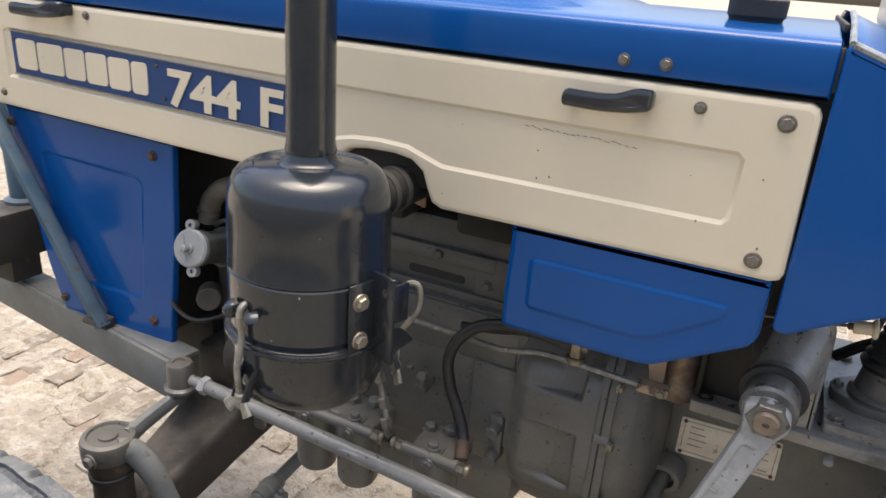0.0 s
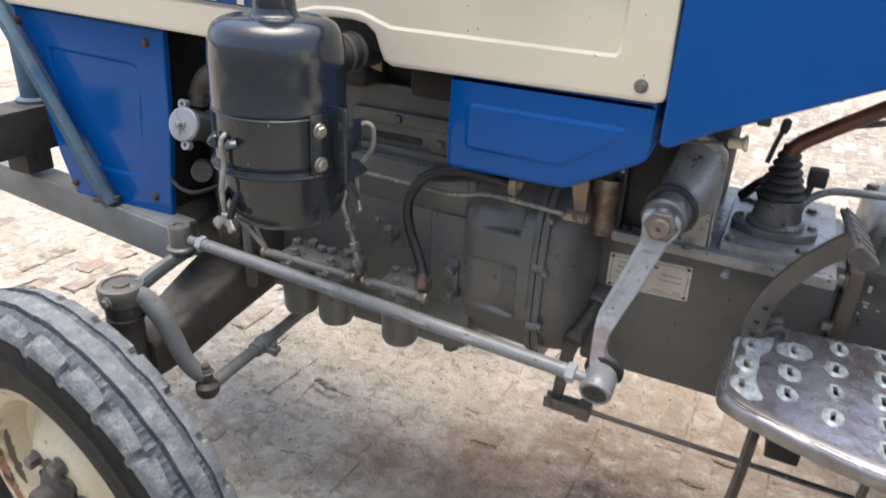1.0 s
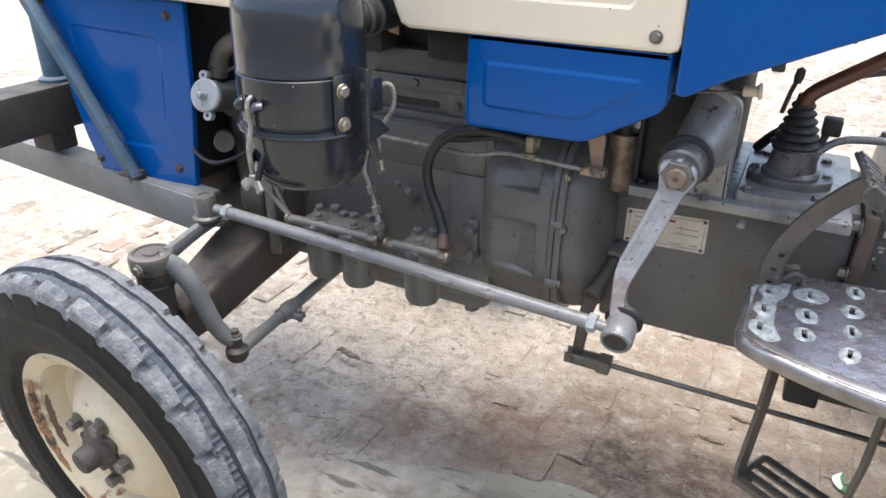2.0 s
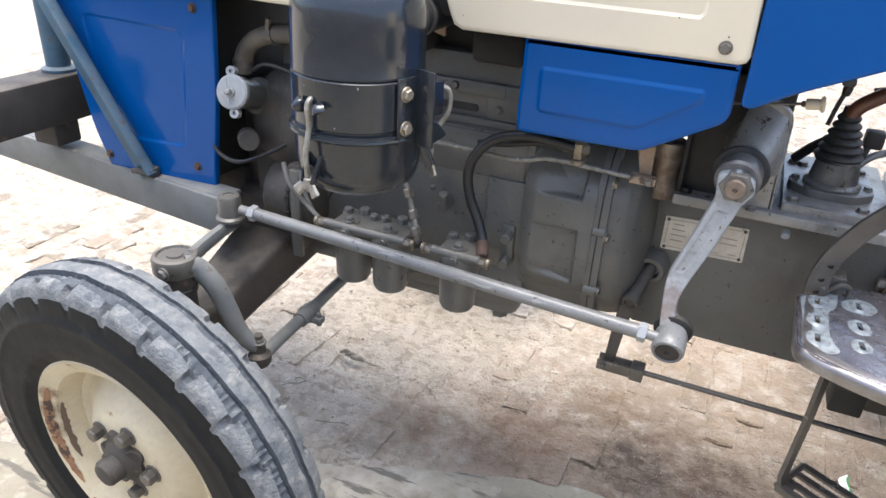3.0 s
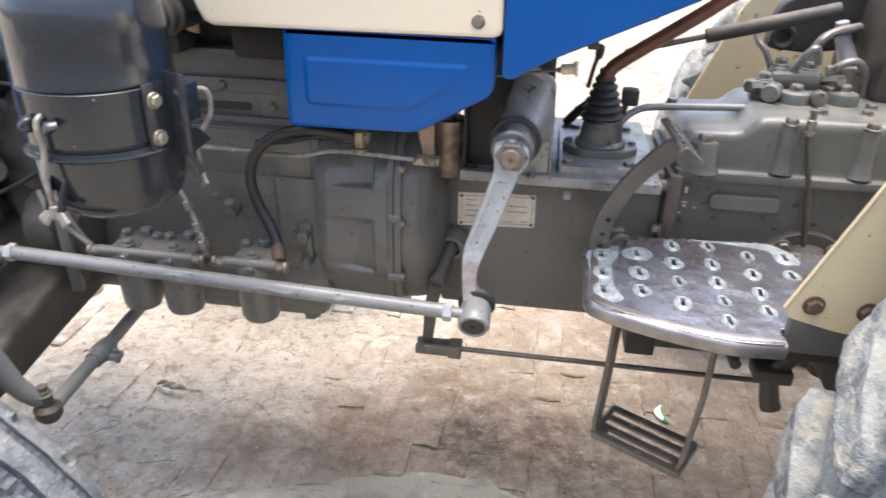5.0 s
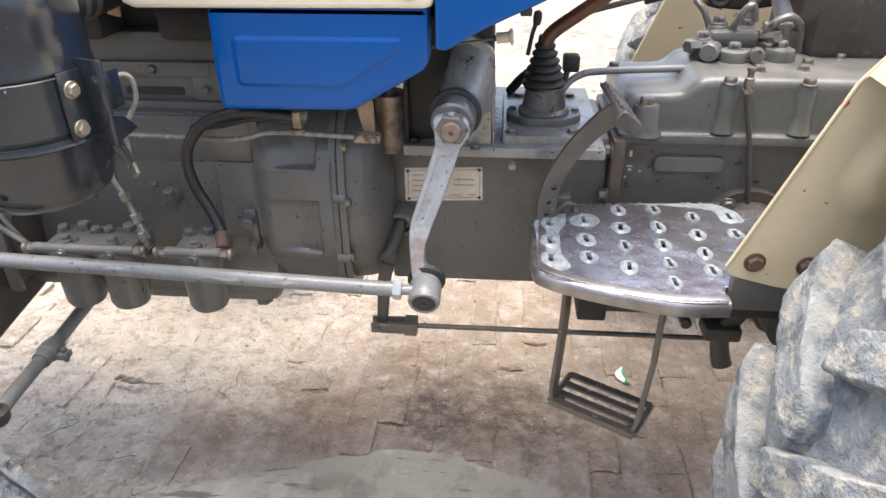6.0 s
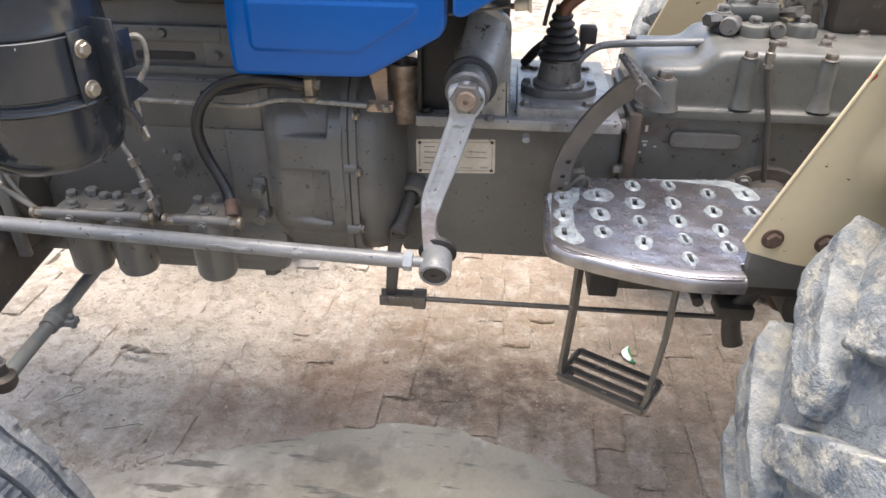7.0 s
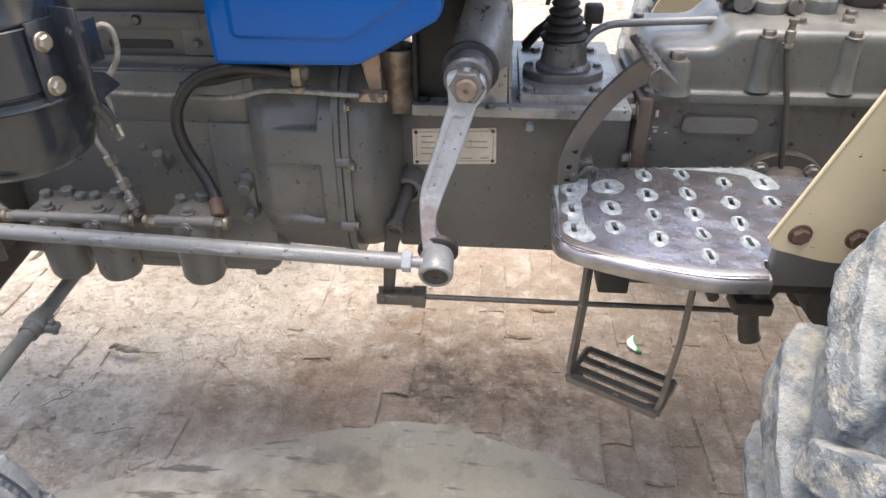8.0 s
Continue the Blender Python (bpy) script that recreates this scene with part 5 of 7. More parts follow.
    def bend(u, v, w):
        high = max(0.0, min(1.0, (v - 0.79) / 0.14))
        return Vector((u, -0.010 + 0.022 * high + w - 0.0414 * max(0.0, min(1.0, (0.79 - v) / 0.09)), v - 0.010 * high))
    press = rounded([(0.038, 0.918), (0.010, 0.825), (0.002, 0.800), (0.010, 0.796), (0.019, 0.802), (0.053, 0.892), (0.062, 0.918)], 0.005)
    arm = part("drop_arm", slab(B(), out, bend, 0.020, 0.004, reliefs=[(press, 0.0018, 0.004)]), ARM_GREY, sbox, "worn silver grey steering drop arm")
    for k in range(4):
        o = Vector((0.020 + 0.0052 * k, -0.0085, 0.842 + 0.0105 * k))
        mark = tube(B(), [o + Vector((-0.0035, 0, 0.0016)), o + Vector((0.0035, 0, -0.0016))], 0.0009, 6, 1)
        part("cast_mark", mark, ARM_GREY, arm)
    jy = Vector((0.021, -0.066, 0.690))
    bj = lathe(B(), jy + Vector((0, 0.036, 0.012)), (0.0, -1, -0.30), [(0, 0), (0.022, 0), (0.026, 0.010), (0.0265, 0.044), (0.024, 0.049), (0.020, 0.050), (0.019, 0.047), (0.004, 0.046), (0.003, 0.040), (0, 0.040)], 32)
    part("ball_joint", bj, ROD_GREY, arm, "grey steering ball joint")
    part("joint_cap", lathe(B(), jy + Vector((0, 0.036, 0.012)) + Vector((0, -1, -0.30)).normalized() * 0.0485, (0.0, -1, -0.30), [(0, -0.004), (0.0185, -0.004), (0.0185, 0.0), (0.005, 0.0012), (0.004, -0.002), (0, -0.002)], 24), AXLE_DARK, arm, "dark greasy joint cap")
    bt = lathe(B(), jy + Vector((0, 0.050, 0.016)), (0.0, -1, -0.30), [(0, 0), (0.024, 0), (0.0315, 0.006), (0.0315, 0.014), (0.025, 0.018), (0, 0.018)], 28)
    part("joint_boot", bt, RUBBER_BLACK, arm, "black rubber joint boot")


def build_drag_link():
    a, b = Vector((0.000, -0.062, 0.703)), Vector((-0.838, -0.055, 0.733))
    w = (b - a).normalized()
    bm = B()
    lathe(bm, a, w, [(0, -0.01), (0.0085, -0.01), (0.0085, 0.026), (0.0125, 0.030), (0.0128, 0.60), (0.0124, 0.796), (0.0095, 0.800), (0.0095, 0.83), (0, 0.83)], 20)
    link = part("drag_link", bm, ROD_GREY, TRACTOR, "long grey drag link rod with scuffed paint")
    for d in (0.016, 0.792):
        part("lock_nut", lathe(B(), a + w * d, w, [(0, 0), (0.0155, 0), (0.0165, 0.002), (0.0165, 0.012), (0.015, 0.014), (0, 0.014)], 6), ARM_GREY, link)
    c = Vector((-0.862, -0.050, 0.698))
    bj = lathe(B(), c, (0, 0, 1), [(0, 0), (0.020, 0), (0.029, 0.004), (0.0295, 0.010), (0.0235, 0.014), (0.0235, 0.052), (0.021, 0.057), (0.012, 0.058), (0.011, 0.055), (0, 0.055)], 28)
    part("ball_joint", bj, GREY, link, "grey steering ball joint")
    part("joint_seal", lathe(B(), c - Vector((0, 0, 0.008)), (0, 0, 1), [(0, 0), (0.022, 0), (0.026, 0.004), (0.022, 0.009), (0, 0.009)], 24), RUBBER_BLACK, link)


KX, KY = -0.884, -0.190


def build_front_axle():
    bm = B()
    rows = []
    for y, x, z, hx, hz in ((MID, -0.90, 0.60, 0.085, 0.06), (0.20, -0.90, 0.575, 0.082, 0.06), (0.05, -0.895, 0.545, 0.070, 0.055), (-0.09, -0.89, 0.51, 0.058, 0.05), (-0.17, -0.885, 0.50, 0.045, 0.045)):
        loop = rounded([(-hx, -hz), (hx, -hz), (hx, hz), (-hx, hz)], 0.02)
        rows.append([bm.verts.new((x + p[0], y, z + p[1])) for p in loop])
    for p, q in zip(rows, rows[1:]):
        bridge(bm, p, q)
    bm.faces.new(rows[-1])
    bm.faces.new(rows[0])
    axle = part("front_axle", bm, AXLE_DARK, TRACTOR, "dark greasy front axle beam")
    bm = B()
    box(bm, (-0.985, 0.10, 0.56), (-0.80, 0.56, 0.69), 0.02)
    part("axle_support", bm, AXLE_DARK, axle)
    kp = B()
    lathe(kp, (KX, KY, 0.42), (0, 0, 1), [(0, 0), (0.038, 0), (0.040, 0.01), (0.034, 0.03), (0.032, 0.19), (0.036, 0.20), (0.036, 0.225), (0, 0.226)], 28)
    part("kingpin_tube", kp, AXLE_DARK, axle)
    collar = part("band", lathe(B(), (KX, KY, 0.60), (0, 0, 1), [(0.034, 0), (0.0365, 0.002), (0.0365, 0.010), (0.034, 0.012)], 28), RUBBER_BLACK, axle)
    # knuckle cap with two arms
    cp = lathe(B(), (KX, KY, 0.642), (0, 0, 1), [(0, 0), (0.040, 0), (0.044, 0.006), (0.0445, 0.030), (0.042, 0.036), (0.034, 0.038), (0.032, 0.034), (0.016, 0.034), (0.015, 0.038), (0, 0.038)], 32)
    kn = part("steering_knuckle", cp, GREY, axle, "grey steering knuckle cap with arms")
    part("pin_end", lathe(B(), (KX, KY, 0.672), (0, 0, 1), [(0, 0), (0.013, 0), (0.013, 0.006), (0.010, 0.007), (0, 0.007)], 20), RUST, kn, "rust brown pin end")
    for p, w in (((KX - 0.045, KY - 0.004, 0.655), (-1, 0, 0)), ((KX + 0.012, KY - 0.046, 0.66), CAMSIDE)):
        bolt(kn, p, w, 0.009, GREY)
    bm = tube(B(), [(KX + 0.01, KY + 0.03, 0.660), (-0.876, -0.12, 0.668), (-0.866, -0.075, 0.684), (-0.862, -0.040, 0.690)], lambda u: 0.020 - 0.004 * u, 12, 5, 0.62)
    part("steering_arm", bm, RAIL, kn)
    bm = tube(B(), [(KX + 0.025, KY - 0.005, 0.660), (-0.845, -0.175, 0.652), (-0.815, -0.165, 0.615), (-0.797, -0.158, 0.565), (-0.782, -0.150, 0.515), (-0.765, -0.138, 0.482), (-0.752, -0.128, 0.470)],
              lambda u: 0.023 - 0.006 * u, 12, 6, 0.75)
    part("track_arm", bm, RAIL, kn)
    tj = lathe(B(), (-0.752, -0.128, 0.425), (0, 0, 1), [(0, 0), (0.018, 0), (0.024, 0.010), (0.024, 0.026), (0.018, 0.032), (0.014, 0.034), (0.013, 0.056), (0.010, 0.058), (0.009, 0.074), (0, 0.075)], 20)
    part("track_joint", tj, AXLE_DARK, kn)
    bolt(kn, (-0.752, -0.128, 0.482), (0, 0, 1), 0.011, GREY)
    tr = B()
    tube(tr, [(-0.752, -0.120, 0.438), (-0.757, -0.07, 0.440), (-0.765, 0.09, 0.440), (-0.776, 0.30, 0.440), (-0.778, 0.80, 0.440)], 0.0140, 14, 5)
    tie = part("tie_rod", tr, RAIL, TRACTOR, "grey track rod below the engine")
    cl = B()
    lathe(cl, (-0.762, 0.04, 0.440), (-0.03, 1, 0), [(0.013, -0.012), (0.0175, -0.012), (0.0185, -0.008), (0.0185, 0.008), (0.0215, 0.012), (0.0215, 0.032), (0.0185, 0.036), (0.0185, 0.048), (0.0165, 0.052), (0.013, 0.052)], 20)
    box(cl, (-0.755, 0.050, 0.424), (-0.722, 0.074, 0.440), 0.004)
    rod(cl, (-0.732, 0.062, 0.416), (-0.732, 0.062, 0.450), 0.0065, n=8)
    part("rod_clamp", cl, RAIL, tie)


def wheel_pose():
    return Matrix.Translation((-0.814, -0.364, 0.380)) @ Matrix.Rotation(radians(-4.3), 4, "Z") @ Matrix.Rotation(radians(2.9), 4, "X")


def build_front_wheel(m, side=1):
    """Local axis: y, outside at -y."""
    N = 486
    def grid_lathe(bm, prof, n, closed=False, shape=None):
        rows = []
        for k in range(n):
            a = 2 * math.pi * k / n
            row = []
            for i, (y, r, mt) in enumerate(prof):
                yy, rr = shape(i, y, r, a) if shape else (y, r)
                row.append(bm.verts.new((rr * math.cos(a), yy * side, rr * math.sin(a))))
            rows.append(row)
        for k in range(n):
            a, b = rows[k], rows[(k + 1) % n]
            for i in range(len(prof) - 1):
                bm.faces.new((a[i], a[i + 1], b[i + 1], b[i])).material_index = prof[i][2]
        return bm
    # rim disc and well
    rim = [(-0.060, 0.0, 0), (-0.060, 0.05, 0), (-0.058, 0.092, 0), (-0.050, 0.108, 0), (-0.030, 0.134, 0), (-0.014, 0.150, 0), (-0.006, 0.168, 0), (-0.014, 0.180, 0), (-0.044, 0.187, 0), (-0.058, 0.193, 0),
           (-0.066, 0.208, 0), (-0.073, 0.221, 0), (-0.070, 0.227, 0), (-0.062, 0.226, 0), (-0.056, 0.204, 0), (0.030, 0.204, 0), (0.040, 0.217, 0), (0.034, 0.205, 0), (0.02, 0.17, 0)]
    wheel = part("front_wheel", grid_lathe(B(), rim, 72), RIM, TRACTOR, "cream steel front wheel with rust stains", m)
    # flaking rust on the flange and along the lip of the well
    for r0, y0, r1, y1, a0, a1, tone in ((0.2195, -0.0725, 0.1935, -0.0585, 2.62, 3.85, RIM_RUST), (0.1925, -0.0570, 0.1860, -0.0400, 2.85, 3.60, CHIP), (0.2205, -0.0728, 0.2050, -0.0645, 4.0, 4.5, RIM_RUST)):
        rb, rows, n = B(), [], 60
        for k in range(n + 1):
            u, row = k / n, []
            a = a0 + (a1 - a0) * u
            ends = math.sin(math.pi * u) ** 0.5
            lo_v = 0.45 - 0.45 * ends * (0.75 + 0.35 * noise.noise(Vector((a * 14, r0 * 90, 1))))
            hi_v = 0.45 + 0.55 * ends * (0.60 + 0.60 * noise.noise(Vector((a * 17, r0 * 90, 7))))
            for q in range(4):
                v = lo_v + (hi_v - lo_v) * q / 3
                r, y = r0 + (r1 - r0) * v, y0 + (y1 - y0) * v
                row.append(rb.verts.new(((r - 0.0008) * math.cos(a), (y - 0.0008) * side, (r - 0.0008) * math.sin(a))))
            rows.append(row)
        for p, q in zip(rows, rows[1:]):
            for i in range(3):
                rb.faces.new((p[i], p[i + 1], q[i + 1], q[i]))
        part("rust_patch", rb, tone, wheel, "flaking orange brown rust", m)
    # (y, r, material): 0 sidewall, 1 dusty tread, 2 groove
    tread = [(-0.058, 0.208, 0), (-0.067, 0.226, 0), (-0.078, 0.241, 0), (-0.082, 0.246, 0), (-0.0815, 0.252, 0), (-0.0845, 0.262, 0), (-0.0865, 0.285, 0), (-0.0855, 0.303, 0), (-0.0870, 0.3055, 0), (-0.0865, 0.311, 0),
             (-0.0830, 0.313, 0), (-0.0805, 0.327, 0), (-0.0795, 0.340, 0), (-0.0775, 0.353, 1), (-0.0725, 0.3635, 1)]
    crown = lambda y: 0.3815 - 2.6 * y * y
    bands = ((-0.0705, -0.047, 0.0, 1), (-0.0455, -0.0265, 0.0060, 2), (-0.0250, -0.0215, 0.0115, 2), (-0.0195, 0.019, 0.0, 1), (0.0205, 0.036, 0.0070, 2), (0.0375, 0.0705, 0.0, 1))
    for y0, y1, low, mt in bands:
        tread += [(y0 + (y1 - y0) * u, crown(y0 + (y1 - y0) * u) - low, mt) for u in (0.0, 0.25, 0.5, 0.75, 1.0)]
    tread += [(0.0725, 0.3635, 1), (0.0775, 0.353, 0), (0.0795, 0.340, 0), (0.0815, 0.325, 0), (0.0865, 0.285, 0), (0.0845, 0.262, 0), (0.078, 0.240, 0), (0.066, 0.222, 0), (0.058, 0.208, 0)]
    def shape(i, y, r, a):
        slim = lambda v: -0.0865 + (v + 0.0865) * 0.76
        if r < 0.335:
            return slim(y), r + 0.0012 * noise.noise(Vector((math.cos(a) * 9, math.sin(a) * 9, y * 60)))
        turn = a * 27 / (2 * math.pi)
        saw = turn % 1.0
        worn = noise.noise(Vector((math.cos(a) * 5, math.sin(a) * 5, 3.0)))
        wob = noise.noise(Vector((math.cos(a) * 7, math.sin(a) * 7, y * 40))) + 0.6 * noise.noise(Vector((math.cos(a) * 26, math.sin(a) * 26, y * 90)))
        notch, slide = 0.0, 0.0
        if y < -0.050:
            # outer blocks: a slot between them, each block leaning out
            notch = 0.013 if saw < 0.12 + 0.05 * worn else 0.004 * saw * (y < -0.070)
        elif y > 0.052:
            notch = 0.011 if (saw + 0.4) % 1.0 < 0.14 else 0.0
        if -0.050 < y < -0.040:
            slide = 0.012 * (saw - 0.5) + 0.002 * wob
        elif abs(y) < 0.040:
            slide = 0.003 * (abs(saw * 2 - 1) - 0.5) + 0.001 * wob
        sipe = (0.0014 + 0.0010 * wob) * math.copysign(1.0, math.sin(a * 162)) if (-0.046 < y < -0.026 or 0.0205 < y < 0.036) else 0.0
        return slim(y + slide), r - notch + 0.0020 * wob + sipe
    part("tyre", grid_lathe(B(), tread, N, shape=shape), [SIDEWALL, TREAD, GROOVE], wheel, "worn ribbed front tyre caked in pale dust", m, 0.9)
    hub = B()
    lathe(hub, (-0.008, -0.058, 0.008), (0, -1, 0), [(0, 0), (0.050, 0), (0.048, 0.008), (0.040, 0.012), (0.033, 0.021), (0.0260, 0.024), (0.0240, 0.047), (0.021, 0.051), (0.012, 0.053), (0, 0.053)], 32)
    for k in range(5):
        a = 2 * math.pi * (k + 0.48) / 5
        rod(hub, (0.043 * math.cos(a) - 0.008, -0.058, 0.046 * math.sin(a) + 0.008), (0.046 * math.cos(a) - 0.008, -0.069, 0.046 * math.sin(a) + 0.008), 0.017, n=12)
    part("hub", hub, AXLE_DARK, wheel, "greasy dark wheel hub", m)
    for k in range(5):
        a = 2 * math.pi * (k + 0.98) / 5
        p = m @ Vector((0.069 * math.cos(a) - 0.008, -0.061, 0.069 * math.sin(a) + 0.008))
        bolt(wheel, p, m.to_3x3() @ Vector((0, -1, 0)), 0.0125, STEP, True, "wheel_nut", 1.3)
    return wheel


def build_front_frame():
    a, b = Vector((-0.905, -0.022, 0.0)), Vector((-1.60, 0.085, 0.0))
    w = (b - a).normalized()
    ang = math.atan2(w.y, w.x)
    m = Matrix.Translation((a.x, a.y, 0.690)) @ Matrix.Rotation(ang, 4, "Z") @ Matrix.Rotation(radians(2.2), 4, "Y")
    bm = B()
    box(bm, (0, -0.0, -0.042), (0.95, 0.012, 0.040), 0.003, m)
    box(bm, (0, -0.055, 0.030), (0.95, 0.0, 0.040), 0.003, m)
    box(bm, (0, -0.055, -0.042), (0.95, 0.0, -0.032), 0.003, m)
    rail = part("frame_rail", bm, RAIL, TRACTOR, "grey steel channel front frame rail")
    for d in (0.36, 0.41, 0.44, 0.56):
        bolt(rail, m @ Vector((d, -0.02, -0.042)), (0, 0, -1), 0.011, GREY, True, "bolt", 1.0)
    far = B()
    box(far, (-1.60, 2 * MID - 0.10, 0.65), (-0.90, 2 * MID - 0.03, 0.73), 0.004)
    part("frame_rail", far, GREY, TRACTOR, "grey steel channel front frame rail")
    bm = B()
    box(bm, (-1.53, -0.26, 0.775), (-1.43, 2 * MID + 0.26, 0.885), 0.006)
    box(bm, (-1.52, 0.03, 0.72), (-1.44, 0.10, 0.78), 0.006)
    cross = part("front_cross_beam", bm, AXLE_DARK, TRACTOR, "dark brown front cross beam")
    pc = m @ Vector((0.222, 0.008, 0.040))
    q = Vector((-1.505, 0.0, 1.33))
    br = B()
    d = q - pc
    away = Vector((0, 1, 0))
    across = away.cross(d).normalized()
    mm = Matrix((across, d.normalized().cross(across), d.normalized())).transposed().to_4x4()
    mm.translation = pc
    box(br, (-0.024, -0.004, 0.0), (0.024, 0.004, d.length), 0.002, mm)
    box(br, (0.018, -0.024, 0.0), (0.024, 0.004, d.length), 0.002, mm)
    brace = part("brace", br, BRACE_BLUE, TRACTOR, "blue grey angle iron brace")
    ft = B()
    box(ft, (pc.x - 0.022, pc.y - 0.008, pc.z - 0.002), (pc.x + 0.018, pc.y + 0.016, pc.z + 0.022), 0.004)
    rod(ft, (pc.x - 0.035, pc.y - 0.014, pc.z + 0.012), (pc.x + 0.018, pc.y - 0.014, pc.z + 0.014), 0.0065, n=8)
    part("brace_foot", ft, AXLE_DARK, brace)
    for y, r, top in ((0.11, 0.028, 1.75), (0.33, 0.016, 1.75), (2 * MID - 0.11, 0.028, 1.75)):
        po = B()
        rod(po, (-1.485, y, 0.885), (-1.485, y, top), r, n=20)
        lathe(po, (-1.485, y, 0.884), (0, 0, 1), [(0, 0), (r * 1.45, 0), (r * 1.45, 0.008), (r * 1.1, 0.014), (0, 0.014)], 20)
        part("guard_post", po, BRACE_BLUE, cross, "blue grey tubular guard post")
    hb = B()
    for z in (1.20, 1.45):
        rod(hb, (-1.485, 0.08, z), (-1.485, 2 * MID - 0.08, z), 0.016)
    part("guard_bar", hb, BRACE_BLUE, cross)


FZ = 0.770
HOLES = [(0.221, 0.059), (0.220, -0.003), (0.219, -0.059), (0.281, 0.073), (0.279, 0.007), (0.278, -0.051), (0.345, 0.117), (0.340, 0.051), (0.339, -0.012), (0.336, -0.076),
         (0.407, 0.124), (0.403, 0.058), (0.400, -0.004), (0.399, -0.062), (0.396, -0.117), (0.468, 0.098), (0.463, 0.035), (0.460, -0.026), (0.459, -0.080), (0.530, 0.103), (0.525, 0.040)]


def inside(pts, x, y):
    """Whether the outline goes round the point, with room for a slot."""
    def one(x, y):
        odd = False
        for a, b in zip(pts, pts[1:] + pts[:1]):
            if (a[1] > y) != (b[1] > y) and x < (b[0] - a[0]) * (y - a[1]) / (b[1] - a[1]) + a[0]:
                odd = not odd
        return odd
    return all(one(x + dx, y + dy) for dx in (-0.006, 0.006) for dy in (-0.012, 0.012))


def build_footboard():
    out = rounded([(0.192, 0.075), (0.236, 0.086), (0.240, 0.138), (0.53, 0.166), (0.53, 0.136), (0.66, 0.130), (0.66, -0.118), (0.466, -0.122), (0.462, -0.164), (0.395, -0.168), (0.325, -0.152), (0.217, -0.112), (0.192, -0.086)],
                  [0.008, 0.004, 0.004, 0.006, 0.004, 0.01, 0.01, 0.004, 0.006, 0.04, 0.05, 0.02, 0.012])
    holes = [rounded([(x - 0.0036, y - 0.012), (x + 0.0036, y - 0.012), (x + 0.0036, y + 0.012), (x - 0.0036, y + 0.012)], 0.0034, 3) for x, y in HOLES]
    bm = slab(B(), out, lambda u, v, w: Vector((u, v, FZ - w)), 0.005, 0.002, holes=holes)
    board = part("footboard", bm, FOOT, TRACTOR, "worn shiny steel footboard with slotted holes")
    for x, y in HOLES:
        c = B()
        n, ph, big = 28, random.uniform(0, 9), random.uniform(0.9, 1.2)
        def around(rx, ry, ragged):
            return [(rx * math.cos(q) * (1 + ragged * noise.noise(Vector((math.cos(q) * 1.6, math.sin(q) * 1.6, ph)))), ry * math.sin(q) * (1 + ragged * noise.noise(Vector((math.cos(q) * 1.6, math.sin(q) * 1.6, ph + 4)))))
                    for q in (2 * math.pi * k / n for k in range(n))]
        def slot(g):
            return [(math.copysign(min(0.0036 + g, abs(0.0062 * math.cos(q)) + g), math.cos(q)), (0.012 + g) * math.sin(q)) for q in (2 * math.pi * k / n for k in range(n))]
        top = lambda u, v, w: Vector((u, v, w))
        o, i = around(0.0140 * big, 0.0190 * big, 0.16), slot(0.0)
        a, b_, d, e = (ring_of(c, o, top, 0.0), ring_of(c, slot(0.0035), top, 0.0030), ring_of(c, i, top, 0.0022), ring_of(c, i, top, -0.004))
        bridge(c, a, b_)
        bridge(c, b_, d)
        bridge(c, d, e)
        sc = random.uniform(0.85, 1.15)
        part("hole_collar", c, COLLAR, board, "bright worn slot edge", Matrix.Translation((x, y, FZ + 0.0004)) @ Matrix.Rotation(random.uniform(-0.12, 0.12), 4, "Z") @ Matrix.Diagonal((sc, 1, 1, 1)))
    # bare worn patches between the slots
    for pts in ([(0.197, 0.070), (0.236, 0.084), (0.246, 0.128), (0.262, 0.130), (0.254, 0.105), (0.250, 0.050), (0.238, 0.035), (0.240, 0.0), (0.237, -0.04), (0.252, -0.080), (0.232, -0.094), (0.200, -0.086), (0.197, 0.0)],
                [(0.36, 0.1435), (0.52, 0.157), (0.548, 0.130), (0.556, 0.098), (0.552, 0.082), (0.515, 0.080), (0.512, 0.126), (0.490, 0.134), (0.43, 0.142)],
                [(0.262, 0.054), (0.298, 0.052), (0.312, 0.076), (0.298, 0.100), (0.270, 0.098), (0.256, 0.078)]):
        pts = rounded([(x + random.uniform(-0.003, 0.003), y + random.uniform(-0.003, 0.003)) for x, y in pts], 0.012, 3)
        part("worn_patch", slab(B(), pts, lambda u, v, w: Vector((u, v, FZ + 0.0004 - w)), 0.0008, 0.0002, holes=[h for h, (x, y) in zip(holes, HOLES) if inside(pts, x, y)]), COLLAR, board, "bare worn patch")
    # rolled front edge
    edge = [(0.196, 0.07), (0.191, -0.02), (0.192, -0.084), (0.214, -0.110), (0.270, -0.136), (0.335, -0.156), (0.395, -0.168), (0.465, -0.165)]
    line = smooth_line([(x, y, FZ) for x, y in edge], 6)
    bm, rows = B(), []
    for k, p in enumerate(line):
        way = (line[min(k + 1, len(line) - 1)] - line[max(k - 1, 0)]).normalized()
        outw = Vector((way.y, -way.x, 0))
        if outw.dot(p - Vector((0.40, 0.02, FZ))) < 0:
            outw = -outw
        rows.append([bm.verts.new(p + outw * o + Vector((0, 0, z))) for o, z in ((-0.022, 0.0008), (-0.012, 0.0012), (-0.004, -0.001), (0.001, -0.006), (0.002, -0.014), (0.0, -0.024), (-0.004, -0.024), (-0.005, -0.012), (-0.016, -0.004))])
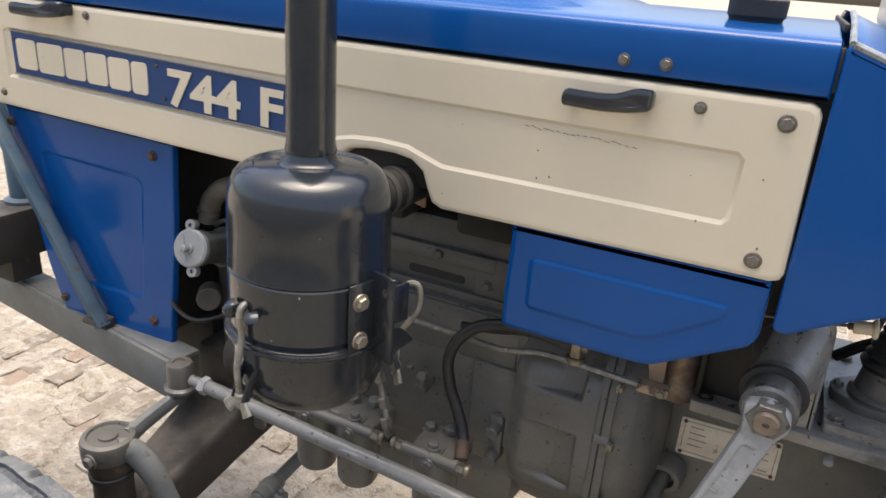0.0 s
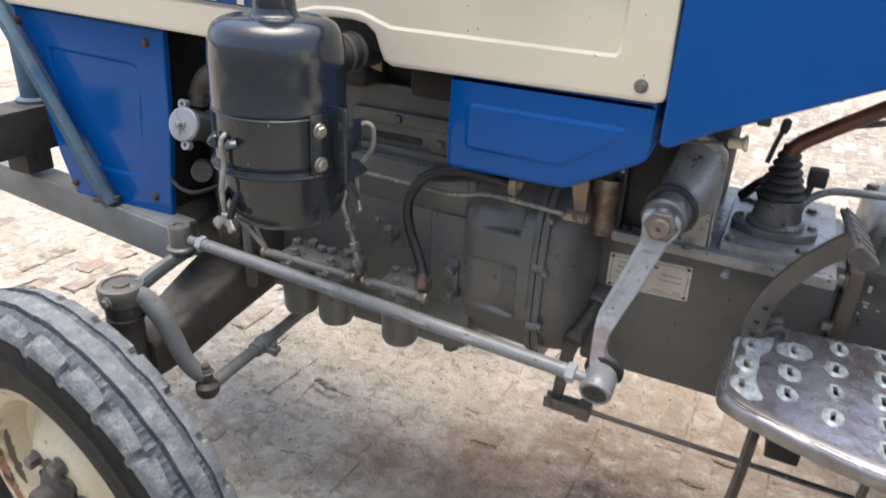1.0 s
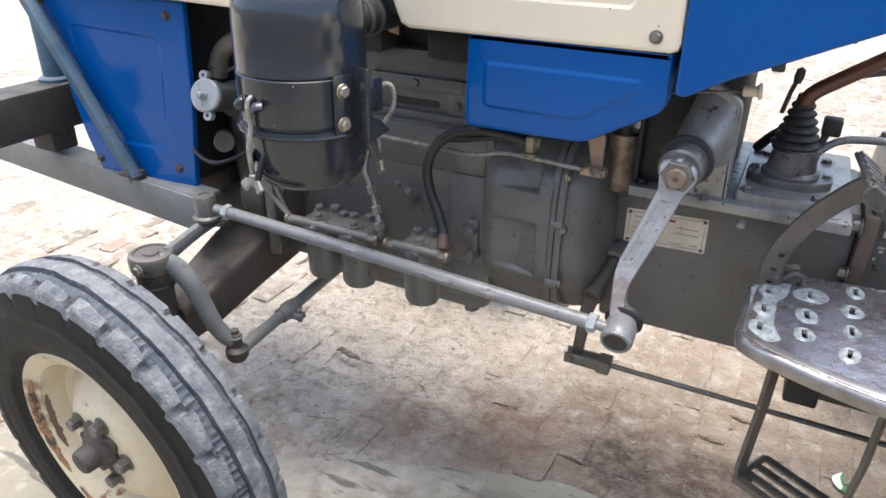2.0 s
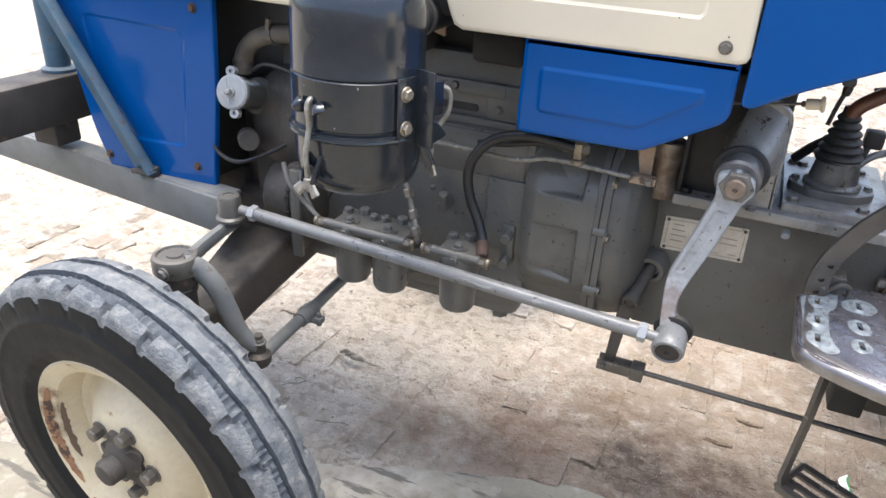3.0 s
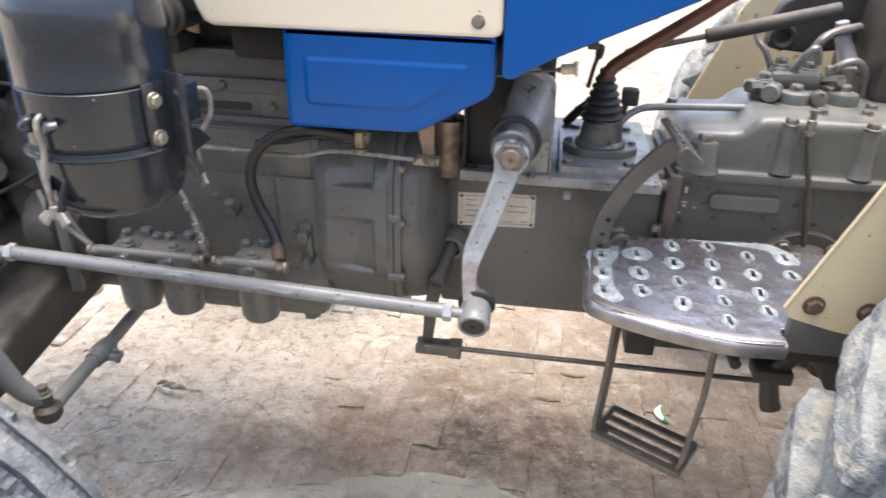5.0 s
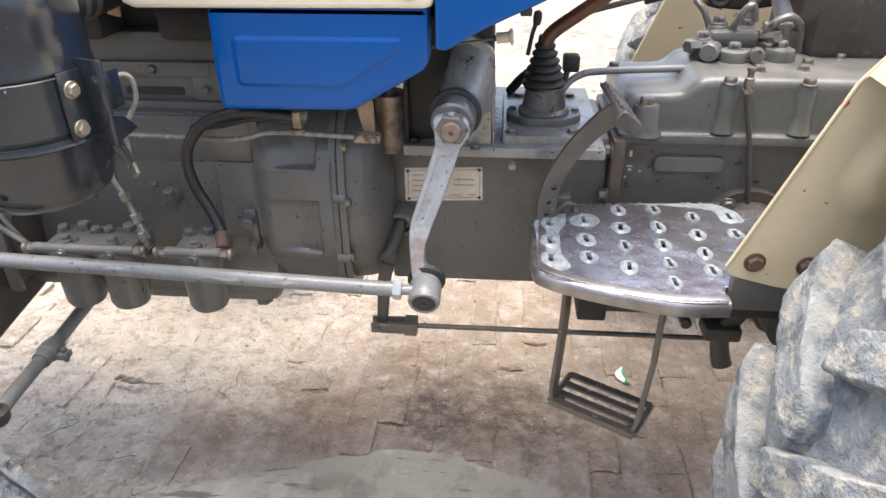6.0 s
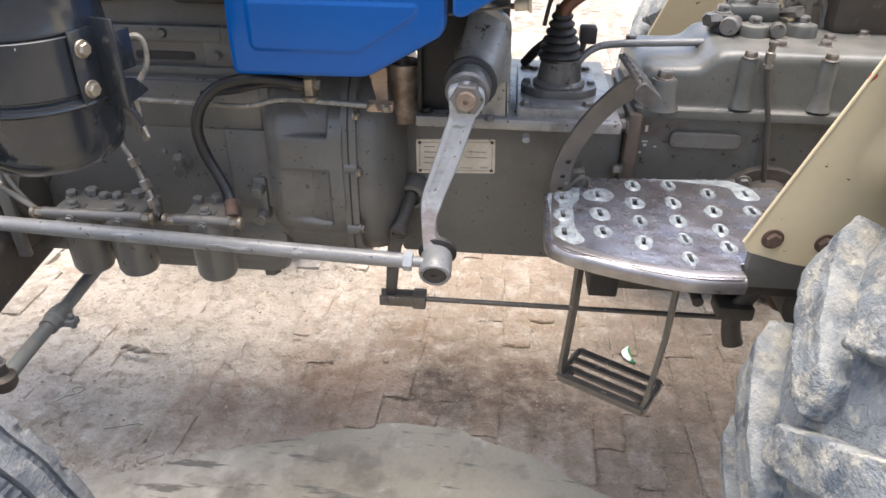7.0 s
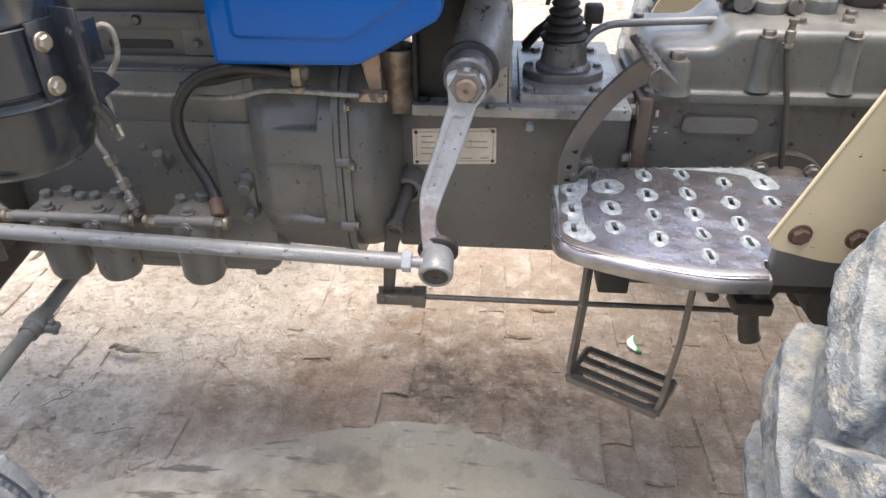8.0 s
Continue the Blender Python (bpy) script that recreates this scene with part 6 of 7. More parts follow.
    for a, b_ in zip(rows, rows[1:]):
        for q in range(len(a) - 1):
            bm.faces.new((a[q], a[q + 1], b_[q + 1], b_[q]))
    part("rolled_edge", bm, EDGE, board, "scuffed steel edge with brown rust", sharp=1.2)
    un = B()
    box(un, (0.26, -0.07, 0.700), (0.66, 0.10, 0.744), 0.006)
    box(un, (0.44, -0.120, 0.715), (0.66, -0.06, 0.764), 0.004)
    box(un, (0.28, 0.02, 0.60), (0.33, 0.10, 0.72), 0.004)
    part("board_bracket", un, DARK, board, "dark steel footboard bracket")
    # hanging step
    lg = B()
    def strap_bar(bm, pts, wide, thin, across):
        pts = [Vector(p) for p in pts]
        rows = []
        for k, p in enumerate(pts):
            t = (pts[min(k + 1, len(pts) - 1)] - pts[max(k - 1, 0)]).normalized()
            n = t.cross(across).normalized()
            rows.append([bm.verts.new(p + across * a * wide / 2 + n * b * thin / 2) for a, b in ((-1, -1), (1, -1), (1, 1), (-1, 1))])
        for a, b in zip(rows, rows[1:]):
            bridge(bm, a, b)
        bm.faces.new(rows[0])
        bm.faces.new(rows[-1])
    lf, rf = Vector((0.262, 0.005, 0.46)), Vector((0.398, -0.072, 0.46))
    along = (rf - lf).normalized()
    deep = Vector((-along.y, along.x, 0))
    ln, rn = lf - deep * 0.032, rf - deep * 0.034
    strap_bar(lg, [(0.258, -0.006, 0.755), (0.254, -0.014, 0.60), ln + Vector((0, 0, 0.02)), ln + along * 0.006, ln + along * 0.02 - Vector((0, 0, 0.004))], 0.026, 0.007, deep)
    strap_bar(lg, [(0.402, -0.066, 0.755), (0.396, -0.085, 0.60), rn + Vector((0, 0, 0.02)), rn - along * 0.006, rn - along * 0.02 - Vector((0, 0, 0.004))], 0.018, 0.007, deep)
    st = part("step", lg, STEP, board, "hanging steel step with open rungs")
    rg = []
    for k, o in enumerate((-0.042, -0.014, 0.014, 0.042)):
        r = B()
        p, q = lf + deep * o, rf + deep * o
        tall = 0.014 if k in (0, 3) else 0.010
        strap_bar(r, [p, p + along * 0.03, q - along * 0.03, q], 0.014 if k in (0, 3) else 0.013, 0.012 if k == 0 else 0.005, deep)
        part("rung", r, STEP, st)
    for end in (lf, rf):
        r = B()
        tube(r, [end - deep * 0.042, end, end + deep * 0.042], 0.006, 8, 3)
        part("rung", r, STEP, st)


def build_transmission():
    bm = B()
    box(bm, (0.335, 0.190, 0.56), (0.360, 2 * MID - 0.19, 0.872), 0.006)
    tr = part("transmission", prism(B(), [(0.362, [(0.215, 0.866), (0.215, 0.60), (0.25, 0.55), (2 * MID - 0.25, 0.55), (2 * MID - 0.215, 0.60), (2 * MID - 0.215, 0.866)]),
                                         (1.20, [(0.215, 0.866), (0.215, 0.60), (0.25, 0.55), (2 * MID - 0.25, 0.55), (2 * MID - 0.215, 0.60), (2 * MID - 0.215, 0.866)])]), OILY, TRACTOR, "grey transmission housing with oily stains")
    part("joint_flange", bm, paint("rusty_flange", (0.115, 0.085, 0.062), (0.075, 0.062, 0.052), 0.45, 0.1, cloud=20, grain=160, spots=(0.06, 0.045, 0.035), spot_at=(0.58, 0.64), spot_scale=50, bump=0.25, coat=0.2), tr, "rusty brown joint flange")
    for x, z, w, h in ((0.371, 0.832, 0.005, 0.012), (0.369, 0.812, 0.010, 0.003), (0.372, 0.804, 0.006, 0.005), (0.366, 0.790, 0.004, 0.004), (0.391, 0.803, 0.005, 0.002)):
        part("chalk_mark", slab(B(), [(x, z), (x + w, z), (x + w, z + h), (x, z + h)], facing(0.2142), 0.001, 0.0002), PLATE, tr, "faded illegible chalk mark")
    part("pad", slab(B(), rounded([(0.415, 0.806), (0.540, 0.806), (0.540, 0.838), (0.415, 0.838)], 0.014), facing(0.205), 0.02, 0.004), GREY, tr)
    for z in (0.848, 0.762, 0.66):
        bolt(tr, (0.334, 0.200, z), (-1, 0, 0), 0.010, STEEL, True, "bolt", 1.1)
    ax = B()
    lathe(ax, (0.60, 0.25, 0.69), CAMSIDE, [(0, 0), (0.088, 0), (0.088, 0.047), (0.086, 0.050), (0.066, 0.051), (0.061, 0.055), (0.055, 0.09), (0.05, 0.35), (0, 0.35)], 40)
    part("rear_axle_tube", ax, GRIME, tr, "grey rear axle trumpet housing")
    for a in (2.2, 0.9):
        bolt(tr, (0.60 + 0.072 * math.cos(a), 0.196, 0.69 + 0.072 * math.sin(a)), CAMSIDE, 0.010, GREY)
    lo = B()
    box(lo, (0.31, 0.11, 0.555), (0.52, 0.24, 0.62), 0.012)
    box(lo, (0.46, 0.07, 0.575), (0.68, 0.24, 0.70), 0.02)
    box(lo, (0.498, 0.0, 0.580), (0.560, 0.05, 0.606), 0.005)
    tube(lo, [(0.580, 0.03, 0.668), (0.555, 0.022, 0.625), (0.532, 0.02, 0.585), (0.536, 0.02, 0.545), (0.546, 0.022, 0.515)], lambda u: 0.013 + 0.005 * u, 12, 4, 0.6)
    rod(lo, (0.478, 0.10, 0.582), (0.478, 0.045, 0.582), 0.010, n=12)
    lk = part("linkage", lo, GRIME, tr, "dark greasy brake linkage")
    pe = lathe(B(), (0.605, 0.10, 0.632), CAMSIDE, [(0, 0), (0.031, 0), (0.031, 0.094), (0.029, 0.098), (0.024, 0.098), (0.022, 0.094), (0.021, 0.080), (0, 0.078)], 28)
    part("cross_shaft", pe, RUST, lk, "rusty open shaft end")
    # top cover
    def section(x, top, front=0.0):
        """front: how far the near side falls back at the rounded front end."""
        low, w = 0.866, 0.196 + front
        rise = top - 0.895
        h = [(w, low), (w, 0.8785), (w + 0.0006, 0.8802), (w + 0.0075, 0.8812), (w + 0.0105, 0.8830), (w + 0.0120, 0.8870), (w + 0.0126, 0.895), (w + 0.0150, 0.895 + rise * 0.40), (w + 0.0174, top - 0.021), (w + 0.0180, top - 0.016), (w + 0.0195, top - 0.010), (w + 0.0225, top - 0.005),
             (w + 0.027, top - 0.002), (w + 0.034, top - 0.0004), (w + 0.042, top), (w + 0.055, top), (MID, top)]
        return x, h + [(2 * MID - y, z) for y, z in h[-2::-1]]
    rows = [section(0.346, 0.925, 0.012), section(0.350, 0.937, 0.006), section(0.358, 0.945, 0.002), section(0.372, 0.9485), section(0.430, 0.9500), section(0.446, 0.9520), section(0.456, 0.957), section(0.466, 0.967),
            section(0.474, 0.974), section(0.484, 0.978), section(0.50, 0.9795), section(0.70, 0.9795), section(0.95, 0.9795)]
    cov = part("hydraulic_cover", prism(B(), rows), GREY_LIGHT, TRACTOR, "grey cast hydraulic top cover", sharp=0.9)
    for x in (0.524, 0.655, 0.785):
        rb = lathe(B(), (x, 0.218, 0.885), (0, 0.02, 1), [(0, 0), (0.024, 0), (0.020, 0.012), (0.0180, 0.040), (0.0175, 0.080), (0.015, 0.0865), (0, 0.087)], 24)
        part("bolt_boss", rb, GREY_LIGHT, cov, sharp=0.9)
    rb = lathe(B(), (0.389, 0.212, 0.880), (0, 0, 1), [(0, 0), (0.032, 0), (0.026, 0.012), (0.0235, 0.046), (0.021, 0.052), (0, 0.053)], 24)
    part("bolt_boss", rb, GREY_LIGHT, cov, sharp=0.9)
    for p, s in (((0.389, 0.210, 0.934), 0.0115), ((0.354, 0.40, 0.947), 0.009), ((0.524, 0.214, 0.973), 0.0095), ((0.655, 0.214, 0.973), 0.0095), ((0.585, 0.264, 0.980), 0.0095), ((0.688, 0.32, 0.980), 0.0085), ((0.665, 0.275, 0.980), 0.0085),
                 ((0.785, 0.214, 0.973), 0.0098), ((0.76, 0.36, 0.980), 0.0085)):
        bolt(cov, p, (0, 0, 1), s, STEEL, True, "bolt", 0.8)
    down = Matrix.Translation((-0.014, 0.0, -0.017))
    vb = B()
    box(vb, (0.505, 0.345, 0.985), (0.655, 0.45, 1.012), 0.010)
    box(vb, (0.535, 0.365, 1.008), (0.625, 0.44, 1.042), 0.012)
    vbo = part("control_valve", vb, GREY_LIGHT, cov, "grey hydraulic control valve block", down)
    for x, y, r, tall in ((0.572, 0.335, 0.027, 0.032), (0.658, 0.345, 0.028, 0.034), (0.520, 0.365, 0.022, 0.045), (0.610, 0.40, 0.024, 0.060), (0.555, 0.40, 0.020, 0.066)):
        vc = lathe(B(), (x, y, 0.985), (0, 0, 1), [(0, 0), (r * 1.10, 0), (r * 1.02, 0.006), (r, tall * 0.72), (r * 0.90, tall * 0.92), (r * 0.5, tall), (0, tall)], 28)
        boss = part("valve_boss", vc, GREY_LIGHT, vbo, "", down, 0.9)
        bolt(vbo, Vector((x - 0.014, y, 0.968 + tall)), (0, 0, 1), 0.0105, WORN, True, "bolt", 0.9)
    # unions and plugs that face the near side
    for p, way_u, r, n in (((0.536, 0.345, 1.012), (-0.45, -0.9, 0.05), 0.0170, 24), ((0.613, 0.335, 1.008), (-0.25, -0.95, 0.1), 0.0135, 24), ((0.512, 0.350, 1.018), (-0.8, -0.6, 0.1), 0.0125, 6), ((0.640, 0.372, 1.030), (0.2, -0.95, 0.25), 0.0115, 6)):
        un = lathe(B(), p, way_u, [(0, -0.02), (r * 0.8, -0.02), (r * 0.8, 0.004), (r, 0.006), (r, 0.030), (r * 0.86, 0.034), (0, 0.034)], n)
        part("union", un, WORN, vbo, "worn steel hydraulic union", down)
    for pts, r in (([(0.575, 0.385, 1.04), (0.585, 0.368, 1.075), (0.600, 0.365, 1.088), (0.612, 0.375, 1.06)], 0.007), ([(0.640, 0.40, 1.02), (0.652, 0.39, 1.052), (0.685, 0.39, 1.064), (0.712, 0.40, 1.030), (0.715, 0.40, 0.99)], 0.0075),
                   ([(0.545, 0.41, 1.03), (0.530, 0.42, 1.065), (0.512, 0.44, 1.09), (0.508, 0.46, 1.13)], 0.006), ([(0.60, 0.41, 1.04), (0.618, 0.42, 1.085), (0.648, 0.44, 1.105), (0.70, 0.46, 1.115)], 0.009)):
        part("hydraulic_pipe", tube(B(), pts, r, 10, 6), WORN, vbo, "", down)
    lever_bm = B()
    box(lever_bm, (0.668, 0.40, 0.985), (0.692, 0.424, 1.050), 0.004)
    rod(lever_bm, (0.640, 0.412, 1.043), (0.722, 0.412, 1.043), 0.0085, n=14)
    part("valve_lever", lever_bm, WORN, vbo, "worn steel valve lever", down)
    # top carried up out of view to keep sky light off the cover
    hb = box(B(), (0.70, 0.36, 0.965), (0.95, 0.62, 1.26), 0.03)
    part("seat_bracket", hb, GRIME, TRACTOR, "dark greasy cast seat bracket")
    arm_out = rounded([(0.533, 1.043), (0.545, 1.125), (0.60, 1.165), (0.80, 1.165), (0.771, 1.120), (0.689, 1.048), (0.62, 1.036)], 0.02)
    lift = part("lift_lever", slab(B(), arm_out, facing(0.50), 0.03, 0.005), RUBBER_BLACK, TRACTOR, "black steel lift lever plate")
    part("pivot_ring", lathe(B(), (0.561, 0.50, 1.068), CAMSIDE, [(0.012, 0), (0.026, 0), (0.026, 0.010), (0.020, 0.013), (0.013, 0.010), (0.012, 0)], 24), RUBBER_BLACK, lift)
    part("lever_knob", tube(B(), [(0.655, 0.47, 1.105), (0.664, 0.47, 1.075), (0.680, 0.46, 1.035)], lambda u: 0.012 + 0.006 * u, 12, 4), ARM_GREY, lift, "pale steel lever end")
    dp = B()
    tube(dp, [(0.549, 0.196, 0.985), (0.552, 0.197, 0.95), (0.574, 0.198, 0.86), (0.592, 0.20, 0.76), (0.60, 0.20, 0.70)], 0.0050, 10, 5)
    d = part("dipstick_tube", dp, GRIME, TRACTOR, "thin rusty dipstick tube")
    dc = lathe(B(), (0.549, 0.196, 0.960), (0, 0, 1), [(0, 0), (0.0085, 0), (0.009, 0.003), (0.0085, 0.006), (0.0062, 0.007), (0.0062, 0.012), (0.0085, 0.013), (0.0085, 0.026), (0.006, 0.028), (0.0055, 0.037), (0.0075, 0.038), (0.0075, 0.044), (0, 0.045)], 8)
    part("dipstick_cap", dc, STEEL, d, "steel dipstick cap")


def build_pedal():
    out = rounded([(0.203, 0.755), (0.202, 0.80), (0.214, 0.845), (0.246, 0.905), (0.292, 0.958), (0.322, 0.980), (0.330, 0.940), (0.300, 0.920), (0.270, 0.885), (0.243, 0.835), (0.236, 0.80), (0.238, 0.755)],
                  [0.012, 0.03, 0.03, 0.03, 0.02, 0.006, 0.006, 0.02, 0.03, 0.03, 0.02, 0.012])
    holes = [rounded([(x - 0.0045, z - 0.0045), (x + 0.0045, z - 0.0045), (x + 0.0045, z + 0.0045), (x - 0.0045, z + 0.0045)], 0.0045, 3) for x, z in ((0.220, 0.772), (0.221, 0.795), (0.228, 0.822))]
    arm = part("pedal", slab(B(), out, facing(0.090), 0.010, 0.002, holes=holes), STEP, TRACTOR, "dark worn steel foot pedal arm")
    # pad across the arm: local x along its width, y across the tractor, z out of its face
    lx, ly = Vector((0.77, 0, -0.64)), Vector((0.18, -0.97, -0.14)).normalized()
    lz = lx.cross(ly).normalized()
    if lz.z < 0:
        lz = -lz
    lx = ly.cross(lz).normalized()
    m = Matrix((lx, ly, lz)).transposed().to_4x4()
    m.translation = Vector((0.311, 0.034, 0.9885))
    pad = B()
    box(pad, (-0.020, -0.054, -0.006), (0.020, 0.054, 0.002), 0.0035, m)
    pedal_pad = part("pedal_pad", pad, STEP, arm, "worn ribbed steel pedal pad")
    for k in range(6):
        rb = box(B(), (-0.0185, -0.050 + 0.0185 * k, 0.001), (0.0185, -0.041 + 0.0185 * k, 0.0065), 0.002, m)
        part("pad_rib", rb, WORN, pedal_pad)
    end = slab(B(), rounded([(-0.021, 0.006), (0.021, 0.006), (0.023, -0.012), (0.010, -0.021), (-0.016, -0.016)], 0.006), lambda u, v, w: m @ Vector((u, 0.058 - w, v)), 0.005, 0.002)
    part("pad_end", end, WORN, pedal_pad, "bright worn pad end")
    bk = B()
    box(bk, (0.232, 0.10, 0.765), (0.260, 0.14, 0.800), 0.004)
    tube(bk, [(0.236, 0.095, 0.775), (0.250, 0.092, 0.792), (0.266, 0.10, 0.786), (0.268, 0.11, 0.765)], 0.004, 8, 5)
    part("return_hook", bk, STEP, arm)


RX, RZ, RR = 1.058, 0.616, 0.616


def build_fender(y0, flip):
    out = [(0.451, 0.822), (0.458, 0.806), (0.53, 0.788), (0.60, 0.785), (0.72, 0.80), (1.90, 0.80), (1.90, 1.20), (1.70, 1.42), (1.35, 1.50), (1.0, 1.48), (0.78, 1.38), (0.555, 1.080)]
    press = rounded([(0.59, 0.90), (0.565, 0.95), (0.60, 1.03), (0.76, 1.22), (0.85, 1.20), (0.80, 1.0), (0.72, 0.90)], 0.05)
    f = (lambda u, v, w: Vector((u, y0 + w, v))) if not flip else (lambda u, v, w: Vector((u, y0 - w, v)))
    sh = slab(B(), rounded(out, [0.01, 0.01, 0.02, 0.02, 0.02, 0.02, 0.1, 0.1, 0.1, 0.1, 0.05, 0.01]), f, 0.004, 0.0015, reliefs=[(press, -0.014, 0.03)])
    fen = part("fender", sh, FENDER, TRACTOR, "cream steel rear fender with chipped edges")
    e = tube(B(), [(0.451, y0, 0.822), (0.503, y0, 0.951), (0.555, y0, 1.080), (0.78, y0, 1.38)], 0.0026, 8, 1)
    part("fender_bead", e, FENDER, fen)
    tp, rows = B(), []
    s = -1 if not flip else 1
    for x, z in ((0.56, 1.085), (0.78, 1.385), (1.0, 1.485), (1.35, 1.505), (1.70, 1.425), (1.9, 1.2)):
        rows.append([tp.verts.new((x, y0 + s * d, z + h)) for d, h in ((0, 0), (0.01, 0.006), (0.30, 0.0), (0.32, -0.02))])
    for a, b in zip(rows, rows[1:]):
        for q in range(3):
            tp.faces.new((a[q], a[q + 1], b[q + 1], b[q]))
    part("fender_top", tp, FENDER, fen)
    if not flip:
        for x, z in ((0.487, 0.829), (0.557, 0.826)):
            bolt(fen, (x, y0 - 0.001, z), CAMSIDE, 0.010, RUST, True)
        mark = slab(B(), rounded([(0.541, 1.045), (0.547, 1.049), (0.552, 1.055), (0.547, 1.062), (0.541, 1.056)], 0.003), facing(y0 - 0.0006), 0.001, 0.0003)
        part("paint_mark", mark, RED_INK, fen, "small red paint mark")
        pl = box(B(), (0.468, -0.140, 0.742), (0.640, -0.124, 0.808), 0.003)
        part("fender_stay", pl, GREY, fen, "grey steel plate under the fender")


def build_rear_wheel(yc, side):
    """side: -1 with its outside towards -y."""
    k0 = RR / 0.669
    prof = [(-0.12, 0.35), (-0.145, 0.39), (-0.165, 0.45), (-0.17, 0.50), (-0.163, 0.55), (-0.152, 0.590), (-0.135, 0.612), (-0.07, 0.626), (0.0, 0.630), (0.07, 0.626), (0.135, 0.612), (0.152, 0.590), (0.163, 0.55), (0.17, 0.50), (0.165, 0.45), (0.145, 0.39), (0.12, 0.35)]
    fine = []
    for (y0, r0), (y1, r1) in zip(prof, prof[1:]):
        fine += [(y0 + (y1 - y0) * u, (r0 + (r1 - r0) * u) * k0) for u in (0.0, 0.33, 0.66)]
    fine.append((prof[-1][0], prof[-1][1] * k0))
    bm, rows, n = B(), [], 360
    for k in range(n):
        a = 2 * math.pi * k / n
        row = []
        for y, r in fine:
            q = Vector((math.cos(a) * 5, y * 14, math.sin(a) * 5))
            rr = r + 0.003 * noise.noise(q) + 0.002 * noise.noise(q * 3.7) + 0.0015 * noise.noise(q * 11)
            row.append(bm.verts.new((RX + rr * math.cos(a), yc + y, RZ + rr * math.sin(a))))
        rows.append(row)
    for k in range(n):
        for q in range(len(fine) - 1):
            bm.faces.new((rows[k][q], rows[k][q + 1], rows[(k + 1) % n][q + 1], rows[(k + 1) % n][q]))
    wheel = part("rear_wheel", bm, REAR_RUBBER, TRACTOR, "large rear tyre caked in dry pale mud", sharp=1.0)
    # one lug for each half of the tread, then turned round the axle
    lugs = []
    for sg in (-1, 1):
        lb, rows = B(), []
        steps = 40
        for k in range(steps + 1):
            u = k / steps
            y = sg * (-0.018 + 0.186 * u)
            a = 0.02 - 0.20 * (u ** 1.15)
            base = 0.612 - 0.016 * (abs(y) / 0.13) ** 2 - (0.0 if abs(y) < 0.13 else 0.9 * (abs(y) - 0.13))
            crest = 0.668 - 0.010 * (abs(y) / 0.13) ** 2 - 0.55 * max(0.0, abs(y) - 0.146)
            tip = math.sqrt(max(0.0, 1 - max(0.0, 1 - u / 0.16) ** 2))
            half = (0.023 + 0.012 * u) * (0.35 + 0.65 * tip)
            row = []
            for q in range(25):
                v = q / 12 - 1.0
                top = min(1.0, max(0.0, (1.0 - abs(v)) / 0.20))
                top = (top * top * (3 - 2 * top)) ** 0.7
                r = (base - 0.014 + (crest - base + 0.014) * top * (0.72 + 0.28 * tip)) * k0
                aa = a + (half + 0.013) * v / 0.60
                s = Vector((aa * 17, y * 25, sg * 3))
                wob = 0.0026 * noise.noise(s) + 0.0016 * noise.noise(s * 3.1) + 0.0010 * noise.noise(s * 9.0)
                row.append(lb.verts.new(((r + wob) * math.cos(aa), y + 0.005 * noise.noise(s * 1.3 + Vector((0, 0, 9))), (r + wob) * math.sin(aa))))
            rows.append(row)
        for p, q in zip(rows, rows[1:]):
            for i in range(24):
                lb.faces.new((p[i], p[i + 1], q[i + 1], q[i]))
        lb.faces.new(rows[0])
        lb.faces.new(rows[-1][::-1])
        lugs.append(mesh_of("lug", lb, REAR_RUBBER, 0.9))
    count = 21
    for k in range(count):
        for j, me in enumerate(lugs):
            a = 2 * math.pi * (k + 0.5 * j + REAR_PHASE) / count
            hang(new("lug", me), wheel, Matrix.Translation((RX, yc, RZ)) @ Matrix.Rotation(-a, 4, "Y"))
    rim = lathe(B(), (RX, yc - side * 0.02, RZ), (0, side, 0), [(0, 0.02), (0.10, 0.02), (0.12, 0.03), (0.28, 0.03), (0.30, 0.08), (0.322, 0.11), (0.342, 0.115), (0.342, 0.10), (0.32, 0.06), (0.32, -0.10), (0.34, -0.11)], 48)
    part("rim", rim, RIM, wheel, "cream steel rear rim")


REAR_PHASE = 0.09

# ---- bricks and small litter ----
BRICKS = []


